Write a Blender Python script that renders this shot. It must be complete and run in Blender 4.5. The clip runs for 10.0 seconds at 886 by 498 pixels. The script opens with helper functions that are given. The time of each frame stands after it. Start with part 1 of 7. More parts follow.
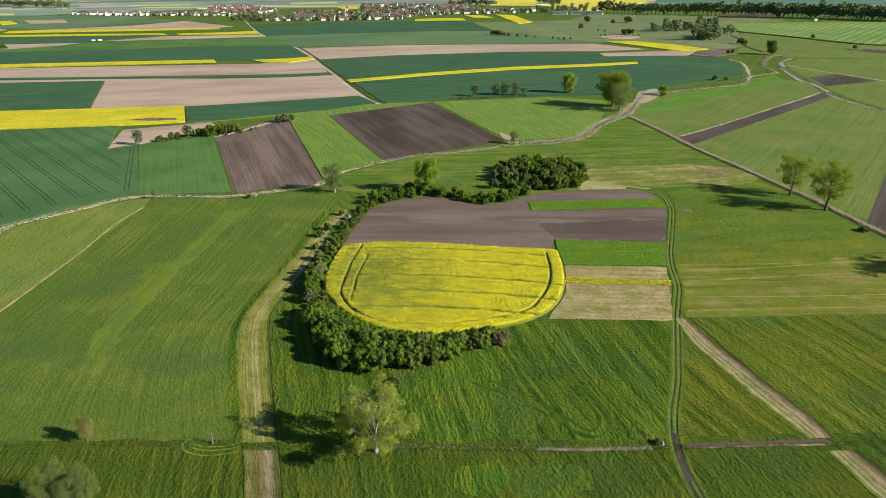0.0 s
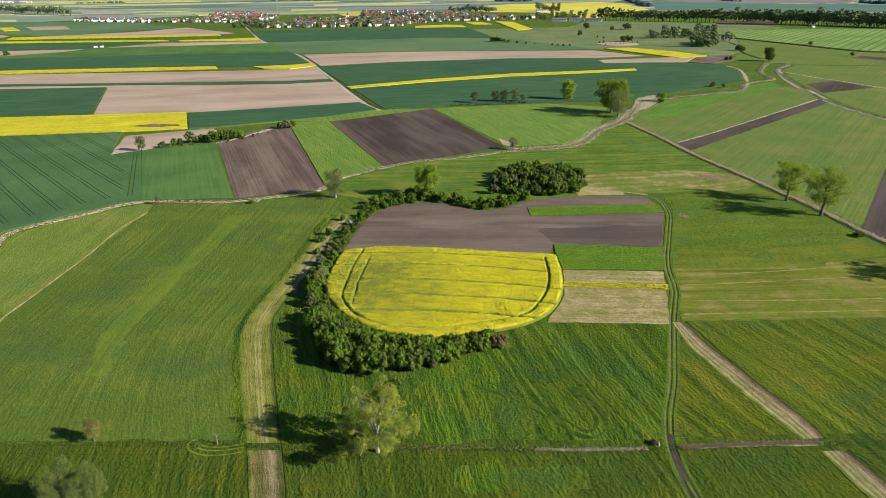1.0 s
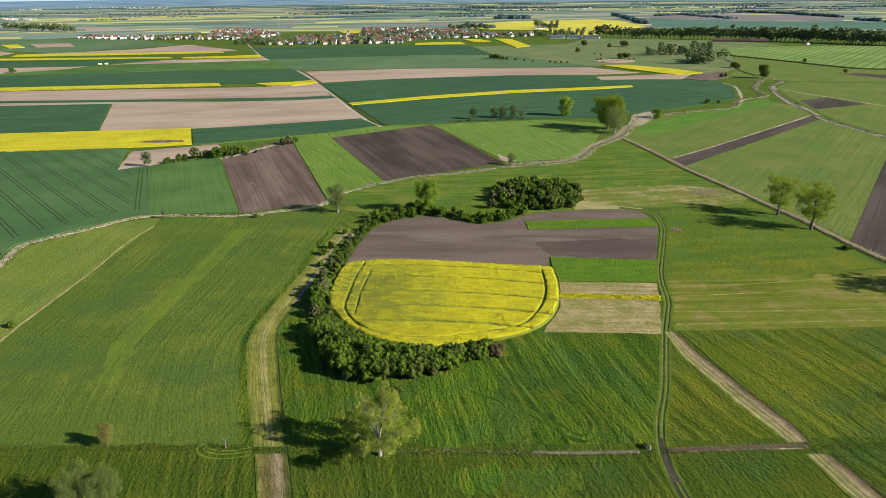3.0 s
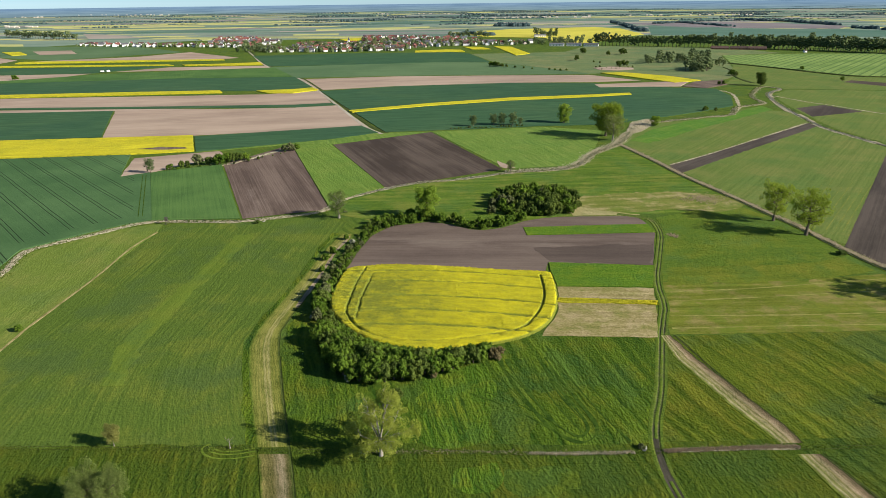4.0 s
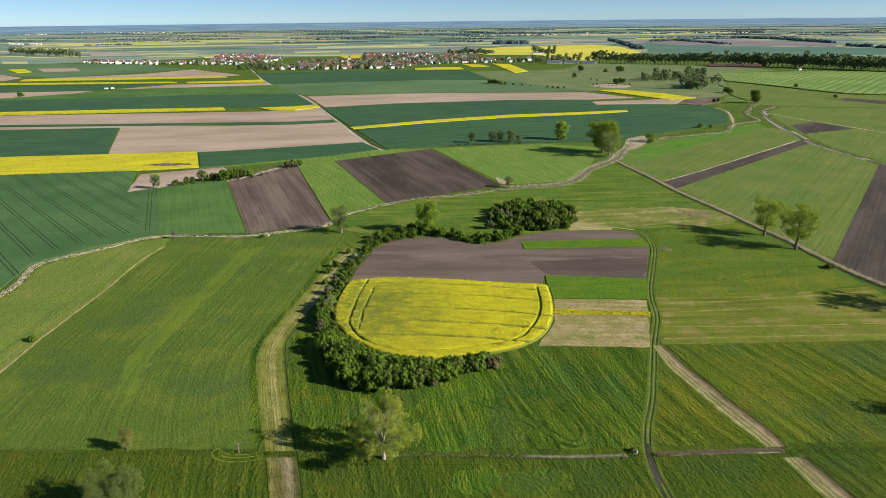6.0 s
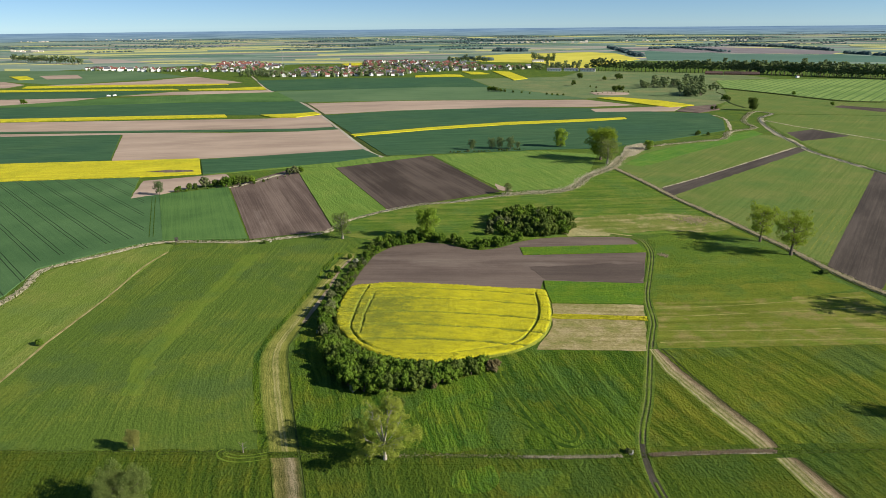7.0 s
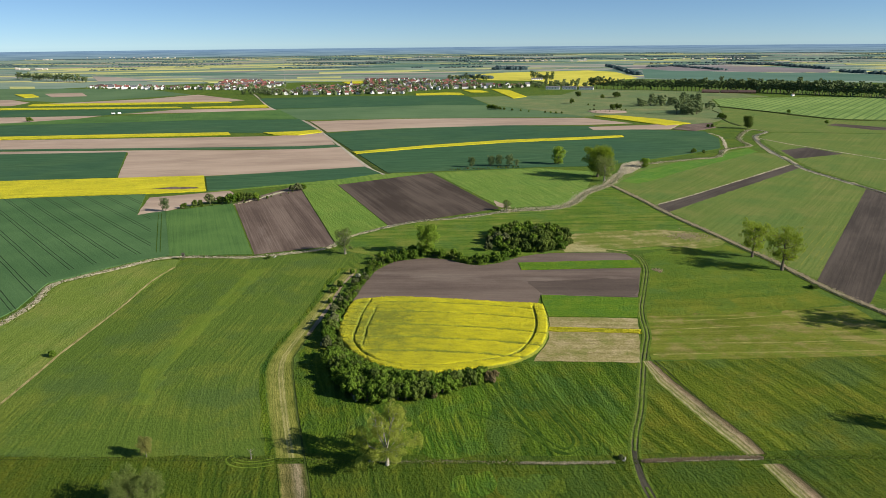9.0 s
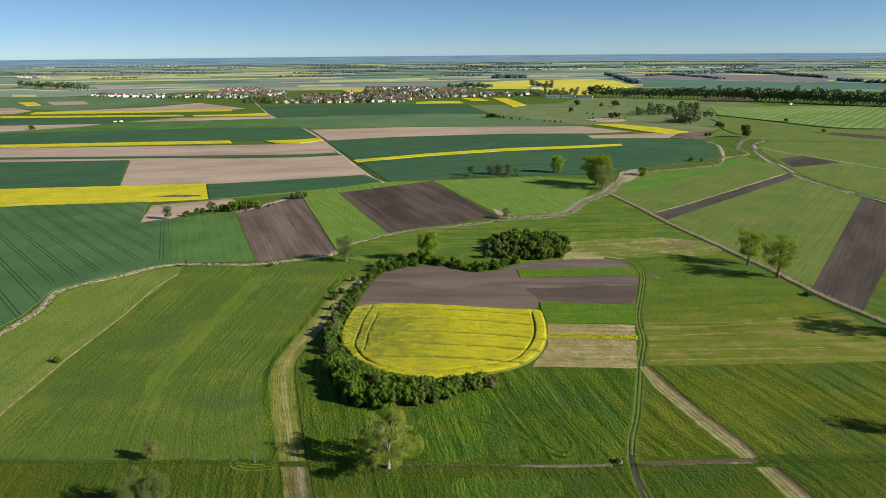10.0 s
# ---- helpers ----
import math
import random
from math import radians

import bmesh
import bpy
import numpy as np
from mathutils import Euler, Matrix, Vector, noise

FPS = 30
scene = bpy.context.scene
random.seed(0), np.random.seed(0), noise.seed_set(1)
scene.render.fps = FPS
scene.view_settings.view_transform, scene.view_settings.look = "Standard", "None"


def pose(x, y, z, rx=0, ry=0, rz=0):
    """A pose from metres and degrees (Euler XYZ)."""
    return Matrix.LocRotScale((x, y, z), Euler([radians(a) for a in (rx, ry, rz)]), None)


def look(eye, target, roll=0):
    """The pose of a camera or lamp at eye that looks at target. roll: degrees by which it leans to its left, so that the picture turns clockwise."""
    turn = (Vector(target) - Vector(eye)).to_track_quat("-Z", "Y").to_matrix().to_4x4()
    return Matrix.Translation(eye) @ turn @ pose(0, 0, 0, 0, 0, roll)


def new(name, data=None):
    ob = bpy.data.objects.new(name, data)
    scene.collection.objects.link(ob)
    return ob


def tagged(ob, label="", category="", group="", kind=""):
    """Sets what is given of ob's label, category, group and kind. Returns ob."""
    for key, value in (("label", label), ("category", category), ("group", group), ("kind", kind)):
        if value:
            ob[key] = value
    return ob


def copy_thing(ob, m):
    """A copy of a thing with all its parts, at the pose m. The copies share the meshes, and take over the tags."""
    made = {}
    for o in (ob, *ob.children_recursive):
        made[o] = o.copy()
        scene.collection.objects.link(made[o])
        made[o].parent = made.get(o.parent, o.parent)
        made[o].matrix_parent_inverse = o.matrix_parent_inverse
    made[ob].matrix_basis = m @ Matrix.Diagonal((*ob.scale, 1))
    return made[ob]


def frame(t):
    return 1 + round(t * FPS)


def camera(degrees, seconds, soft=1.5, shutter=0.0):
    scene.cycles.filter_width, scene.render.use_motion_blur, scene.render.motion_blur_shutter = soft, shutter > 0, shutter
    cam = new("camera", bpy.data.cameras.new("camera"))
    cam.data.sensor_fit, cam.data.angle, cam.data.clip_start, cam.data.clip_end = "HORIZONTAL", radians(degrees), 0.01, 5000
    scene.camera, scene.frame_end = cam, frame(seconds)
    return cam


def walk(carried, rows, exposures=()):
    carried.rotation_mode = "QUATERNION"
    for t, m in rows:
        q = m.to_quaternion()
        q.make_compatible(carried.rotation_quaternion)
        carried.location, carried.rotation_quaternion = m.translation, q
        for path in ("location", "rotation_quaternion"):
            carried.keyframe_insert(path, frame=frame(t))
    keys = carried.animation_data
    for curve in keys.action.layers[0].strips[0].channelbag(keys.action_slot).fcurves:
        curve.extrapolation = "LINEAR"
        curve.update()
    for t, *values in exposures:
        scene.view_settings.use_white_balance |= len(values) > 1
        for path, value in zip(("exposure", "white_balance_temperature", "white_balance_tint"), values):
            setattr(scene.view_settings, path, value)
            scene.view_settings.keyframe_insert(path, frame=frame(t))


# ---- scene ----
cam = camera(70.2, 10.0, soft=0.75)
ROWS = [
    (0, 0.15, 16.62, 95.18, 0.119, -23.971, -0.697),
    (0.5, 0.13, 15.15, 95.65, 0.125, -23.818, -0.663),
    (1, 0.09, 13.64, 96.17, 0.104, -23.464, -0.676),
    (1.5, 0.07, 12.06, 96.65, 0.094, -23.182, -0.683),
    (2, 0.05, 10.46, 97.11, 0.078, -22.956, -0.690),
    (2.5, 0.06, 8.83, 97.60, 0.062, -22.538, -0.681),
    (4, 0.08, 3.71, 98.96, 0.034, -21.527, -0.652),
    (4.5, 0.05, 1.88, 99.43, 0.021, -21.290, -0.643),
    (5, 0.00, 0.00, 100.00, 0.000, -20.883, -0.637),
    (5.5, -0.04, -1.92, 100.58, -0.026, -20.461, -0.628),
    (7, -0.08, -7.77, 102.13, -0.051, -19.544, -0.584),
    (7.5, -0.07, -9.70, 102.66, -0.054, -19.166, -0.588),
    (8, -0.06, -11.64, 103.19, -0.033, -18.789, -0.557),
    (8.5, -0.08, -13.55, 103.75, -0.051, -18.428, -0.550),
    (9, -0.14, -15.45, 104.32, -0.068, -18.068, -0.545),
    (9.5, -0.24, -17.31, 104.91, -0.095, -17.707, -0.541),
    (10, -0.29, -19.19, 105.49, -0.106, -17.379, -0.497),
]
walk(cam, [(t, pose(x, y, z, 0, 0, yaw) @ pose(0, 0, 0, 90 + pitch) @ pose(0, 0, 0, 0, 0, roll)) for t, x, y, z, yaw, pitch, roll in ROWS],
     exposures=[(0, 1.02), (5, 0.93), (7.5, 0.92), (9, 0.88), (10, 0.79)])

# ---- world and sun ----
SUN_EL, SUN_AZ = 26.0, 109.0          # degrees; azimuth clockwise from +y
world = bpy.data.worlds.new("sky")
scene.world = world
world.use_nodes = True
wn = world.node_tree
sky = wn.nodes.new("ShaderNodeTexSky")
sky.sky_type = "NISHITA"
sky.sun_disc = False
sky.sun_elevation, sky.sun_rotation = radians(SUN_EL), radians(SUN_AZ)
sky.altitude, sky.air_density, sky.dust_density, sky.ozone_density = 4500, 0.9, 0.0, 4.0
cool = wn.nodes.new("ShaderNodeMix")
cool.data_type, cool.blend_type = "RGBA", "MULTIPLY"
cool.inputs[0].default_value, cool.inputs[7].default_value = 1.0, (0.90, 0.95, 0.955, 1)
wn.links.new(sky.outputs[0], cool.inputs[6])
hazy = wn.nodes.new("ShaderNodeMix")
hazy.data_type = "RGBA"
hazy.inputs[0].default_value, hazy.inputs[7].default_value = 0.18, (2.7, 4.8, 7.0, 1)
wn.links.new(cool.outputs[2], hazy.inputs[6])
wn.links.new(hazy.outputs[2], wn.nodes["Background"].inputs[0])
wn.nodes["Background"].inputs[1].default_value = 0.055
sun = new("sun", bpy.data.lights.new("sun", "SUN"))
sun.data.energy, sun.data.angle, sun.data.color = 5.0, radians(0.53), (1.0, 0.92, 0.80)
SUN_WAY = Vector((math.sin(radians(SUN_AZ)) * math.cos(radians(SUN_EL)), math.cos(radians(SUN_AZ)) * math.cos(radians(SUN_EL)), math.sin(radians(SUN_EL))))
sun.matrix_world = look(SUN_WAY * 900, (0, 0, 0))

# ---- materials ----


class Nodes:
    """A small writer of node trees."""

    def __init__(self, name, rough=0.9, spec=0.15):
        self.mat = bpy.data.materials.new(name)
        self.mat.use_nodes = True
        self.tree = self.mat.node_tree
        self.bsdf = self.tree.nodes["Principled BSDF"]
        self.bsdf.inputs["Roughness"].default_value = rough
        self.bsdf.inputs["Specular IOR Level"].default_value = spec
        self.out = self.tree.nodes["Material Output"]
        self.where = self.tree.nodes.new("ShaderNodeNewGeometry").outputs["Position"]

    def put(self, socket, value):
        if isinstance(value, bpy.types.NodeSocket):
            self.tree.links.new(value, socket)
        elif isinstance(value, tuple) and len(value) == 3 and socket.type == "RGBA":
            socket.default_value = (*value, 1)
        else:
            socket.default_value = value

    def math(self, op, a, b=0.0, c=0.0, clamp=False):
        n = self.tree.nodes.new("ShaderNodeMath")
        n.operation, n.use_clamp = op, clamp
        for s, v in zip(n.inputs, (a, b, c)):
            self.put(s, v)
        return n.outputs[0]

    def ramp(self, v, lo, hi, to_lo=0.0, to_hi=1.0):
        n = self.tree.nodes.new("ShaderNodeMapRange")
        for s, x in zip(n.inputs, (v, lo, hi, to_lo, to_hi)):
            self.put(s, x)
        return n.outputs[0]

    def turned(self, degrees, scale=(1, 1, 1)):
        """Plan coordinates turned so that x runs along the rows, then scaled."""
        n = self.tree.nodes.new("ShaderNodeMapping")
        n.vector_type = "POINT"
        self.put(n.inputs[0], self.where)
        n.inputs["Rotation"].default_value = (0, 0, radians(-degrees))
        if scale == (1, 1, 1):
            return n.outputs[0]
        m = self.tree.nodes.new("ShaderNodeMapping")
        self.put(m.inputs[0], n.outputs[0])
        m.inputs["Scale"].default_value = scale
        return m.outputs[0]

    def noise(self, vec, scale, detail=3.0, rough=0.55):
        n = self.tree.nodes.new("ShaderNodeTexNoise")
        self.put(n.inputs["Vector"], vec)
        n.inputs["Scale"].default_value, n.inputs["Detail"].default_value, n.inputs["Roughness"].default_value = scale, detail, rough
        return n.outputs[0]

    def mix(self, f, a, b, blend="MIX"):
        n = self.tree.nodes.new("ShaderNodeMix")
        n.data_type, n.blend_type = "RGBA", blend
        self.put(n.inputs[0], f)
        self.put(n.inputs[6], a)
        self.put(n.inputs[7], b)
        return n.outputs[2]

    def axis(self, vec, k):
        n = self.tree.nodes.new("ShaderNodeSeparateXYZ")
        self.put(n.inputs[0], vec)
        return n.outputs[k]

    def vec(self, x, y, z=0.0):
        n = self.tree.nodes.new("ShaderNodeCombineXYZ")
        for s, v in zip(n.inputs, (x, y, z)):
            self.put(s, v)
        return n.outputs[0]

    def stops(self, v, colours):
        """A colour along v from stops (place, colour)."""
        n = self.tree.nodes.new("ShaderNodeValToRGB")
        self.put(n.inputs[0], v)
        e = n.color_ramp.elements
        while len(e) < len(colours):
            e.new(0.5)
        for el, (at, c) in zip(e, colours):
            el.position, el.color = at, (*c, 1)
        return n.outputs[0]

    def bump(self, height, strength=0.5, distance=0.2):
        n = self.tree.nodes.new("ShaderNodeBump")
        n.inputs["Strength"].default_value, n.inputs["Distance"].default_value = strength, distance
        self.put(n.inputs["Height"], height)
        self.put(self.bsdf.inputs["Normal"], n.outputs[0])

    def done(self, colour):
        self.put(self.bsdf.inputs["Base Color"], colour)
        return self.mat


def crop(name, a, b, turn=0.0, patch=35.0, streak=(40.0, 2.0), streak_amt=0.5, grain=0.8, grain_amt=0.5, bump=0.6, lump=0.25,
         tram=0.0, tram_off=0.0, tram_gap=1.9, tram_w=0.55, tram_col=(0.03, 0.045, 0.02), bands=0.0, band_amt=0.3, fleck=None, fleck_amt=0.35, third=None, third_patch=60.0, lines=0.0, line_amt=0.6, line_patch=30.0, dash=0.0, dash_size=(3.5, 0.55)):
    """A field surface: two tones in patches, streaks along the rows, fine grain, and where given tramlines, swath bands and flecks."""
    n = Nodes(name, 0.95, 0.05)
    rows = n.turned(turn)
    big = n.ramp(n.noise(n.where, 1.0 / patch, 4.0, 0.6), 0.35, 0.65)
    long = n.ramp(n.noise(n.turned(turn, (1.0 / streak[0], 1.0 / streak[1], 0.0)), 1.0, 3.0, 0.6), 0.35, 0.65)
    fine_h = n.noise(n.where, 1.0 / grain, 4.0, 0.7)
    fine = n.ramp(fine_h, 0.3, 0.7)
    k = n.math("MULTIPLY_ADD", n.math("SUBTRACT", long, 0.5), streak_amt, big)
    k = n.math("MULTIPLY_ADD", n.math("SUBTRACT", fine, 0.5), grain_amt, k)
    if bands:
        wave = n.math("SINE", n.math("MULTIPLY", n.axis(rows, 1), 2 * math.pi / bands))
        k = n.math("MULTIPLY_ADD", wave, band_amt, k)
    height = fine_h
    if dash:
        d = n.noise(n.turned(turn, (1 / dash_size[0], 1 / dash_size[1], 0.0)), 1.0, 3.0, 0.6)
        k = n.math("MULTIPLY_ADD", n.math("SUBTRACT", n.ramp(d, 0.32, 0.68), 0.5), dash, k)
        height = n.math("MULTIPLY_ADD", d, 0.35, fine_h)
    if lines:
        bent = n.math("MULTIPLY_ADD", n.noise(n.where, 0.012, 1.0), 14.0, n.axis(rows, 1))
        saw = n.math("PINGPONG", bent, lines / 2.0)
        dark = n.math("MULTIPLY", n.ramp(saw, lines * 0.12, lines * 0.28, 1.0, 0.0), n.ramp(n.noise(n.where, 1.0 / line_patch, 3.0, 0.6), 0.48, 0.6))
        dark = n.math("MULTIPLY", dark, n.ramp(n.noise(n.where, 0.5, 3.0, 0.7), 0.35, 0.55, 0.25, 1.0))
        k = n.math("MULTIPLY_ADD", dark, -line_amt, k)
        height = n.math("MULTIPLY_ADD", dark, -0.8, fine_h)
    k = n.math("ADD", k, 0.0, clamp=True)
    col = n.mix(k, a, b)
    if third:
        col = n.mix(n.ramp(n.noise(n.where, 1.0 / third_patch, 5.0, 0.65), 0.5, 0.62), col, third)
    if fleck:
        f = n.ramp(n.noise(n.where, 1.4, 2.0, 0.8), 0.62, 0.72, 0.0, fleck_amt)
        f = n.math("MULTIPLY", f, n.ramp(n.noise(n.where, 0.03, 2.0), 0.45, 0.6))
        col = n.mix(f, col, fleck)
    if tram:
        wob = n.math("MULTIPLY_ADD", n.noise(n.where, 0.05, 1.0), 0.6, n.math("ADD", n.axis(rows, 1), tram_off))
        pos = n.math("SUBTRACT", n.math("PINGPONG", wob, tram / 2.0), tram_gap / 2.0)
        line = n.ramp(n.math("ABSOLUTE", pos), tram_w * 0.4, tram_w, 1.0, 0.0)
        line = n.math("MULTIPLY", line, n.ramp(n.noise(n.where, 0.35, 3.0), 0.3, 0.5, 0.55, 1.0))
        col = n.mix(line, col, tram_col)
        height = n.math("MULTIPLY_ADD", line, -1.5, height)
    n.bump(height, bump, lump)
    return n.done(col)


def meadow(name, main, dry, cool, turn=-73.0, lump=(2.0, 0.8), relief=0.5, comb=2.2, comb_amt=0.4, patch=18.0, flow=False, sway=8.0, mottle=0.5, run=45.0):
    """Long grass: wind-laid lumps with real relief, lines left by machines along the rows, and drier and bluer patches."""
    n = Nodes(name, 0.95, 0.05)
    if flow:
        # lines that follow the curved western edge of the mown strip and straighten towards the thin path
        y = n.axis(n.where, 1)
        d = n.math("SUBTRACT", y, 180.0)
        low, high = n.math("MINIMUM", d, 0.0), n.math("MAXIMUM", d, 0.0)
        rim = n.math("MULTIPLY_ADD", n.math("MULTIPLY", low, low), 0.0055, n.math("MULTIPLY_ADD", high, 0.12, 76.0))
        u, v = y, n.math("MULTIPLY", n.math("DIVIDE", n.math("ADD", n.axis(n.where, 0), 136.0), rim), 80.0)
    else:
        rows = n.turned(turn)
        u, v = n.axis(rows, 0), n.axis(rows, 1)
    v = n.math("MULTIPLY_ADD", n.noise(n.where, 0.022, 2.0), sway, v)
    lumps_h = n.noise(n.vec(n.math("DIVIDE", u, lump[0]), n.math("DIVIDE", v, lump[1])), 1.0, 3.0, 0.6)
    fine_h = n.noise(n.where, 1.5, 3.0, 0.65)
    comb_h = n.noise(n.vec(n.math("DIVIDE", u, run), n.math("DIVIDE", v, comb)), 1.0, 2.0, 0.5)
    strong = n.ramp(n.noise(n.where, 0.035, 3.0, 0.6), 0.35, 0.65, 0.3, 1.3)
    k = n.math("MULTIPLY_ADD", n.math("SUBTRACT", n.ramp(lumps_h, 0.3, 0.7), 0.5), mottle, 0.5)
    k = n.math("MULTIPLY_ADD", n.math("SUBTRACT", n.ramp(fine_h, 0.3, 0.7), 0.5), mottle, k)
    k = n.math("MULTIPLY_ADD", n.math("MULTIPLY", n.math("SUBTRACT", n.ramp(comb_h, 0.35, 0.65), 0.5), strong), comb_amt, k, clamp=True)
    to_dry = n.ramp(n.math("MULTIPLY_ADD", comb_h, 0.25, n.noise(n.where, 1.0 / patch, 5.0, 0.65)), 0.60, 0.74)
    to_cool = n.ramp(n.math("MULTIPLY_ADD", comb_h, 0.2, n.noise(n.turned(31.0), 0.8 / patch, 5.0, 0.65)), 0.60, 0.72)
    col = n.mix(to_dry, n.mix(k, *main), n.mix(k, *dry))
    col = n.mix(n.math("MULTIPLY", to_cool, 0.85), col, n.mix(k, *cool))
    height = n.math("MULTIPLY_ADD", n.math("MULTIPLY", comb_h, strong), 0.55 if comb_amt else 0.0, n.math("MULTIPLY_ADD", fine_h, 0.6, lumps_h))
    n.bump(height, 1.0, relief)
    return n.done(col)


def swathe(name, colours, along=(9.0, 0.45), grain=2.4, blur=0.1, width=8.0):
    """A mown or worn strip: its tones across the width, broken by straw streaks and grain."""
    n = Nodes(name, 0.95, 0.05)
    tc = n.tree.nodes.new("ShaderNodeTexCoord")
    a, run = n.axis(tc.outputs["UV"], 0), n.axis(tc.outputs["UV"], 1)
    a = n.math("MULTIPLY_ADD", n.math("SUBTRACT", n.noise(n.where, 0.45, 4.0, 0.65), 0.5), blur * 2, a)
    streak = n.noise(n.vec(n.math("DIVIDE", run, along[0]), n.math("MULTIPLY", a, width / along[1])), 1.0, 4.0, 0.7)
    fine = n.noise(n.where, grain, 4.0, 0.75)
    patch = n.noise(n.where, 0.16, 4.0, 0.65)
    k = n.math("MULTIPLY_ADD", n.ramp(streak, 0.3, 0.7), 0.5, n.math("MULTIPLY_ADD", n.ramp(fine, 0.3, 0.7), 0.35, n.ramp(patch, 0.3, 0.7, 0.0, 0.35)))
    col = n.mix(1.0, n.stops(a, colours), n.stops(k, [(0.28, (0.36, 0.46, 0.30)), (0.58, (0.88, 0.90, 0.86)), (0.95, (1.55, 1.45, 1.6))]), "MULTIPLY")
    n.bump(n.math("MULTIPLY_ADD", streak, 0.7, fine), 1.0, 0.25)
    return n.done(col)


def soil(name, a, b, turn=0.0, rows=1.2, patch=25.0, row_amt=0.35, pale=None):
    """Bare tilled ground with furrows, clods and drier patches."""
    n = Nodes(name, 0.95, 0.1)
    big = n.ramp(n.noise(n.turned(turn, (0.35, 1.0, 1.0)), 1.0 / patch, 5.0, 0.65), 0.35, 0.65)
    long = n.ramp(n.noise(n.turned(turn, (1 / 90.0, 1.0 / rows, 0.0)), 1.0, 4.0, 0.65), 0.35, 0.65)
    wide = n.ramp(n.noise(n.turned(turn, (1 / 160.0, 1.0 / (rows * 7), 0.0)), 1.0, 2.0, 0.5), 0.35, 0.65)
    clod = n.noise(n.where, 1.1, 4.0, 0.75)
    k = n.math("MULTIPLY_ADD", n.math("SUBTRACT", long, 0.5), row_amt, big)
    k = n.math("MULTIPLY_ADD", n.math("SUBTRACT", wide, 0.5), row_amt, k)
    k = n.math("MULTIPLY_ADD", n.math("SUBTRACT", clod, 0.5), 0.9, k, clamp=True)
    col = n.mix(k, a, b)
    if pale:
        col = n.mix(n.ramp(n.noise(n.turned(turn, (0.25, 1, 1)), 0.06, 5.0, 0.7), 0.55, 0.75, 0.0, 0.7), col, pale)
    n.bump(n.math("MULTIPLY_ADD", long, 0.6, clod), 0.6, 0.15)
    return n.done(col)


def foliage(name, a, b, through_light=0.3, relief=0.35):
    """Leaves: each leaf its own tone, lit through from behind."""
    n = Nodes(name, 0.75, 0.08)
    geo = n.tree.nodes.new("ShaderNodeNewGeometry")
    info = n.tree.nodes.new("ShaderNodeObjectInfo")
    k = n.math("MULTIPLY_ADD", info.outputs["Random"], 0.6, n.math("MULTIPLY", geo.outputs["Random Per Island"], 0.6))
    k = n.math("MULTIPLY_ADD", n.math("SUBTRACT", n.noise(n.where, 1.1, 4.0, 0.7), 0.5), 1.6, k)
    k = n.math("SUBTRACT", k, 0.1, clamp=True)
    col = n.mix(k, a, b)
    if relief:
        n.bump(n.noise(n.where, 2.6, 4.0, 0.75), 1.0, relief)
    n.done(col)
    tr = n.tree.nodes.new("ShaderNodeBsdfTranslucent")
    n.put(tr.inputs[0], col)
    mx = n.tree.nodes.new("ShaderNodeMixShader")
    mx.inputs[0].default_value = through_light
    n.tree.links.new(n.bsdf.outputs[0], mx.inputs[1])
    n.tree.links.new(tr.outputs[0], mx.inputs[2])
    n.tree.links.new(mx.outputs[0], n.out.inputs[0])
    return n.mat


def plain(name, a, b, scale=1.5, rough=0.85, spec=0.2, bump=0.3, by_object=0.0):
    """Bark, render, tiles: two tones in fine noise, and a tone for each object."""
    n = Nodes(name, rough, spec)
    tc = n.tree.nodes.new("ShaderNodeTexCoord")
    h = n.noise(tc.outputs["Object"], scale, 5.0, 0.7)
    k = n.ramp(h, 0.3, 0.7)
    if by_object:
        info = n.tree.nodes.new("ShaderNodeObjectInfo")
        k = n.math("MULTIPLY_ADD", n.math("SUBTRACT", info.outputs["Random"], 0.5), by_object * 2, k, clamp=True)
    n.bump(h, bump, 0.05)
    return n.done(n.mix(k, a, b))


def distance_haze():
    """The far woods and fields at the edge of sight, blue haze painted in as glow."""
    n = Nodes("blue_haze_glow", 1.0, 0.0)
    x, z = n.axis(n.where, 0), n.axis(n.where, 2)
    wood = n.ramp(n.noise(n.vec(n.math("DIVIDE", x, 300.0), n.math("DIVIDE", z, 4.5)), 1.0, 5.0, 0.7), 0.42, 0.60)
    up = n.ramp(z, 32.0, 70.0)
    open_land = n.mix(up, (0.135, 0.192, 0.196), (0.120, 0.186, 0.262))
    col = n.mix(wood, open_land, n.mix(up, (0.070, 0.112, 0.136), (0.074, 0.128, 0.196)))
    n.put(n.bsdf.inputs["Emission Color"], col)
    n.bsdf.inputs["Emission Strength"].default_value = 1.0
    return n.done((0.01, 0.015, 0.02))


M = {}
M["ground"] = meadow("meadow_ground", ((0.034, 0.072, 0.010), (0.100, 0.150, 0.021)), ((0.052, 0.086, 0.011), (0.126, 0.160, 0.023)), ((0.030, 0.068, 0.014), (0.078, 0.128, 0.026)), -60, lump=(1.6, 0.9), relief=0.4, comb=2.2, comb_amt=0.4, patch=18, mottle=0.42)
M["verge"] = crop("grassy_verge", (0.055, 0.10, 0.010), (0.12, 0.17, 0.022), 70, patch=8, streak=(10, 0.6))
M["meadow_left"] = meadow("hay_meadow", ((0.046, 0.084, 0.013), (0.100, 0.148, 0.023)), ((0.066, 0.099, 0.015), (0.134, 0.166, 0.026)), ((0.040, 0.076, 0.018), (0.081, 0.125, 0.029)), lump=(1.8, 0.8), relief=0.24, comb=1.3, comb_amt=0.42, patch=24, flow=True, sway=2.0, mottle=0.5)
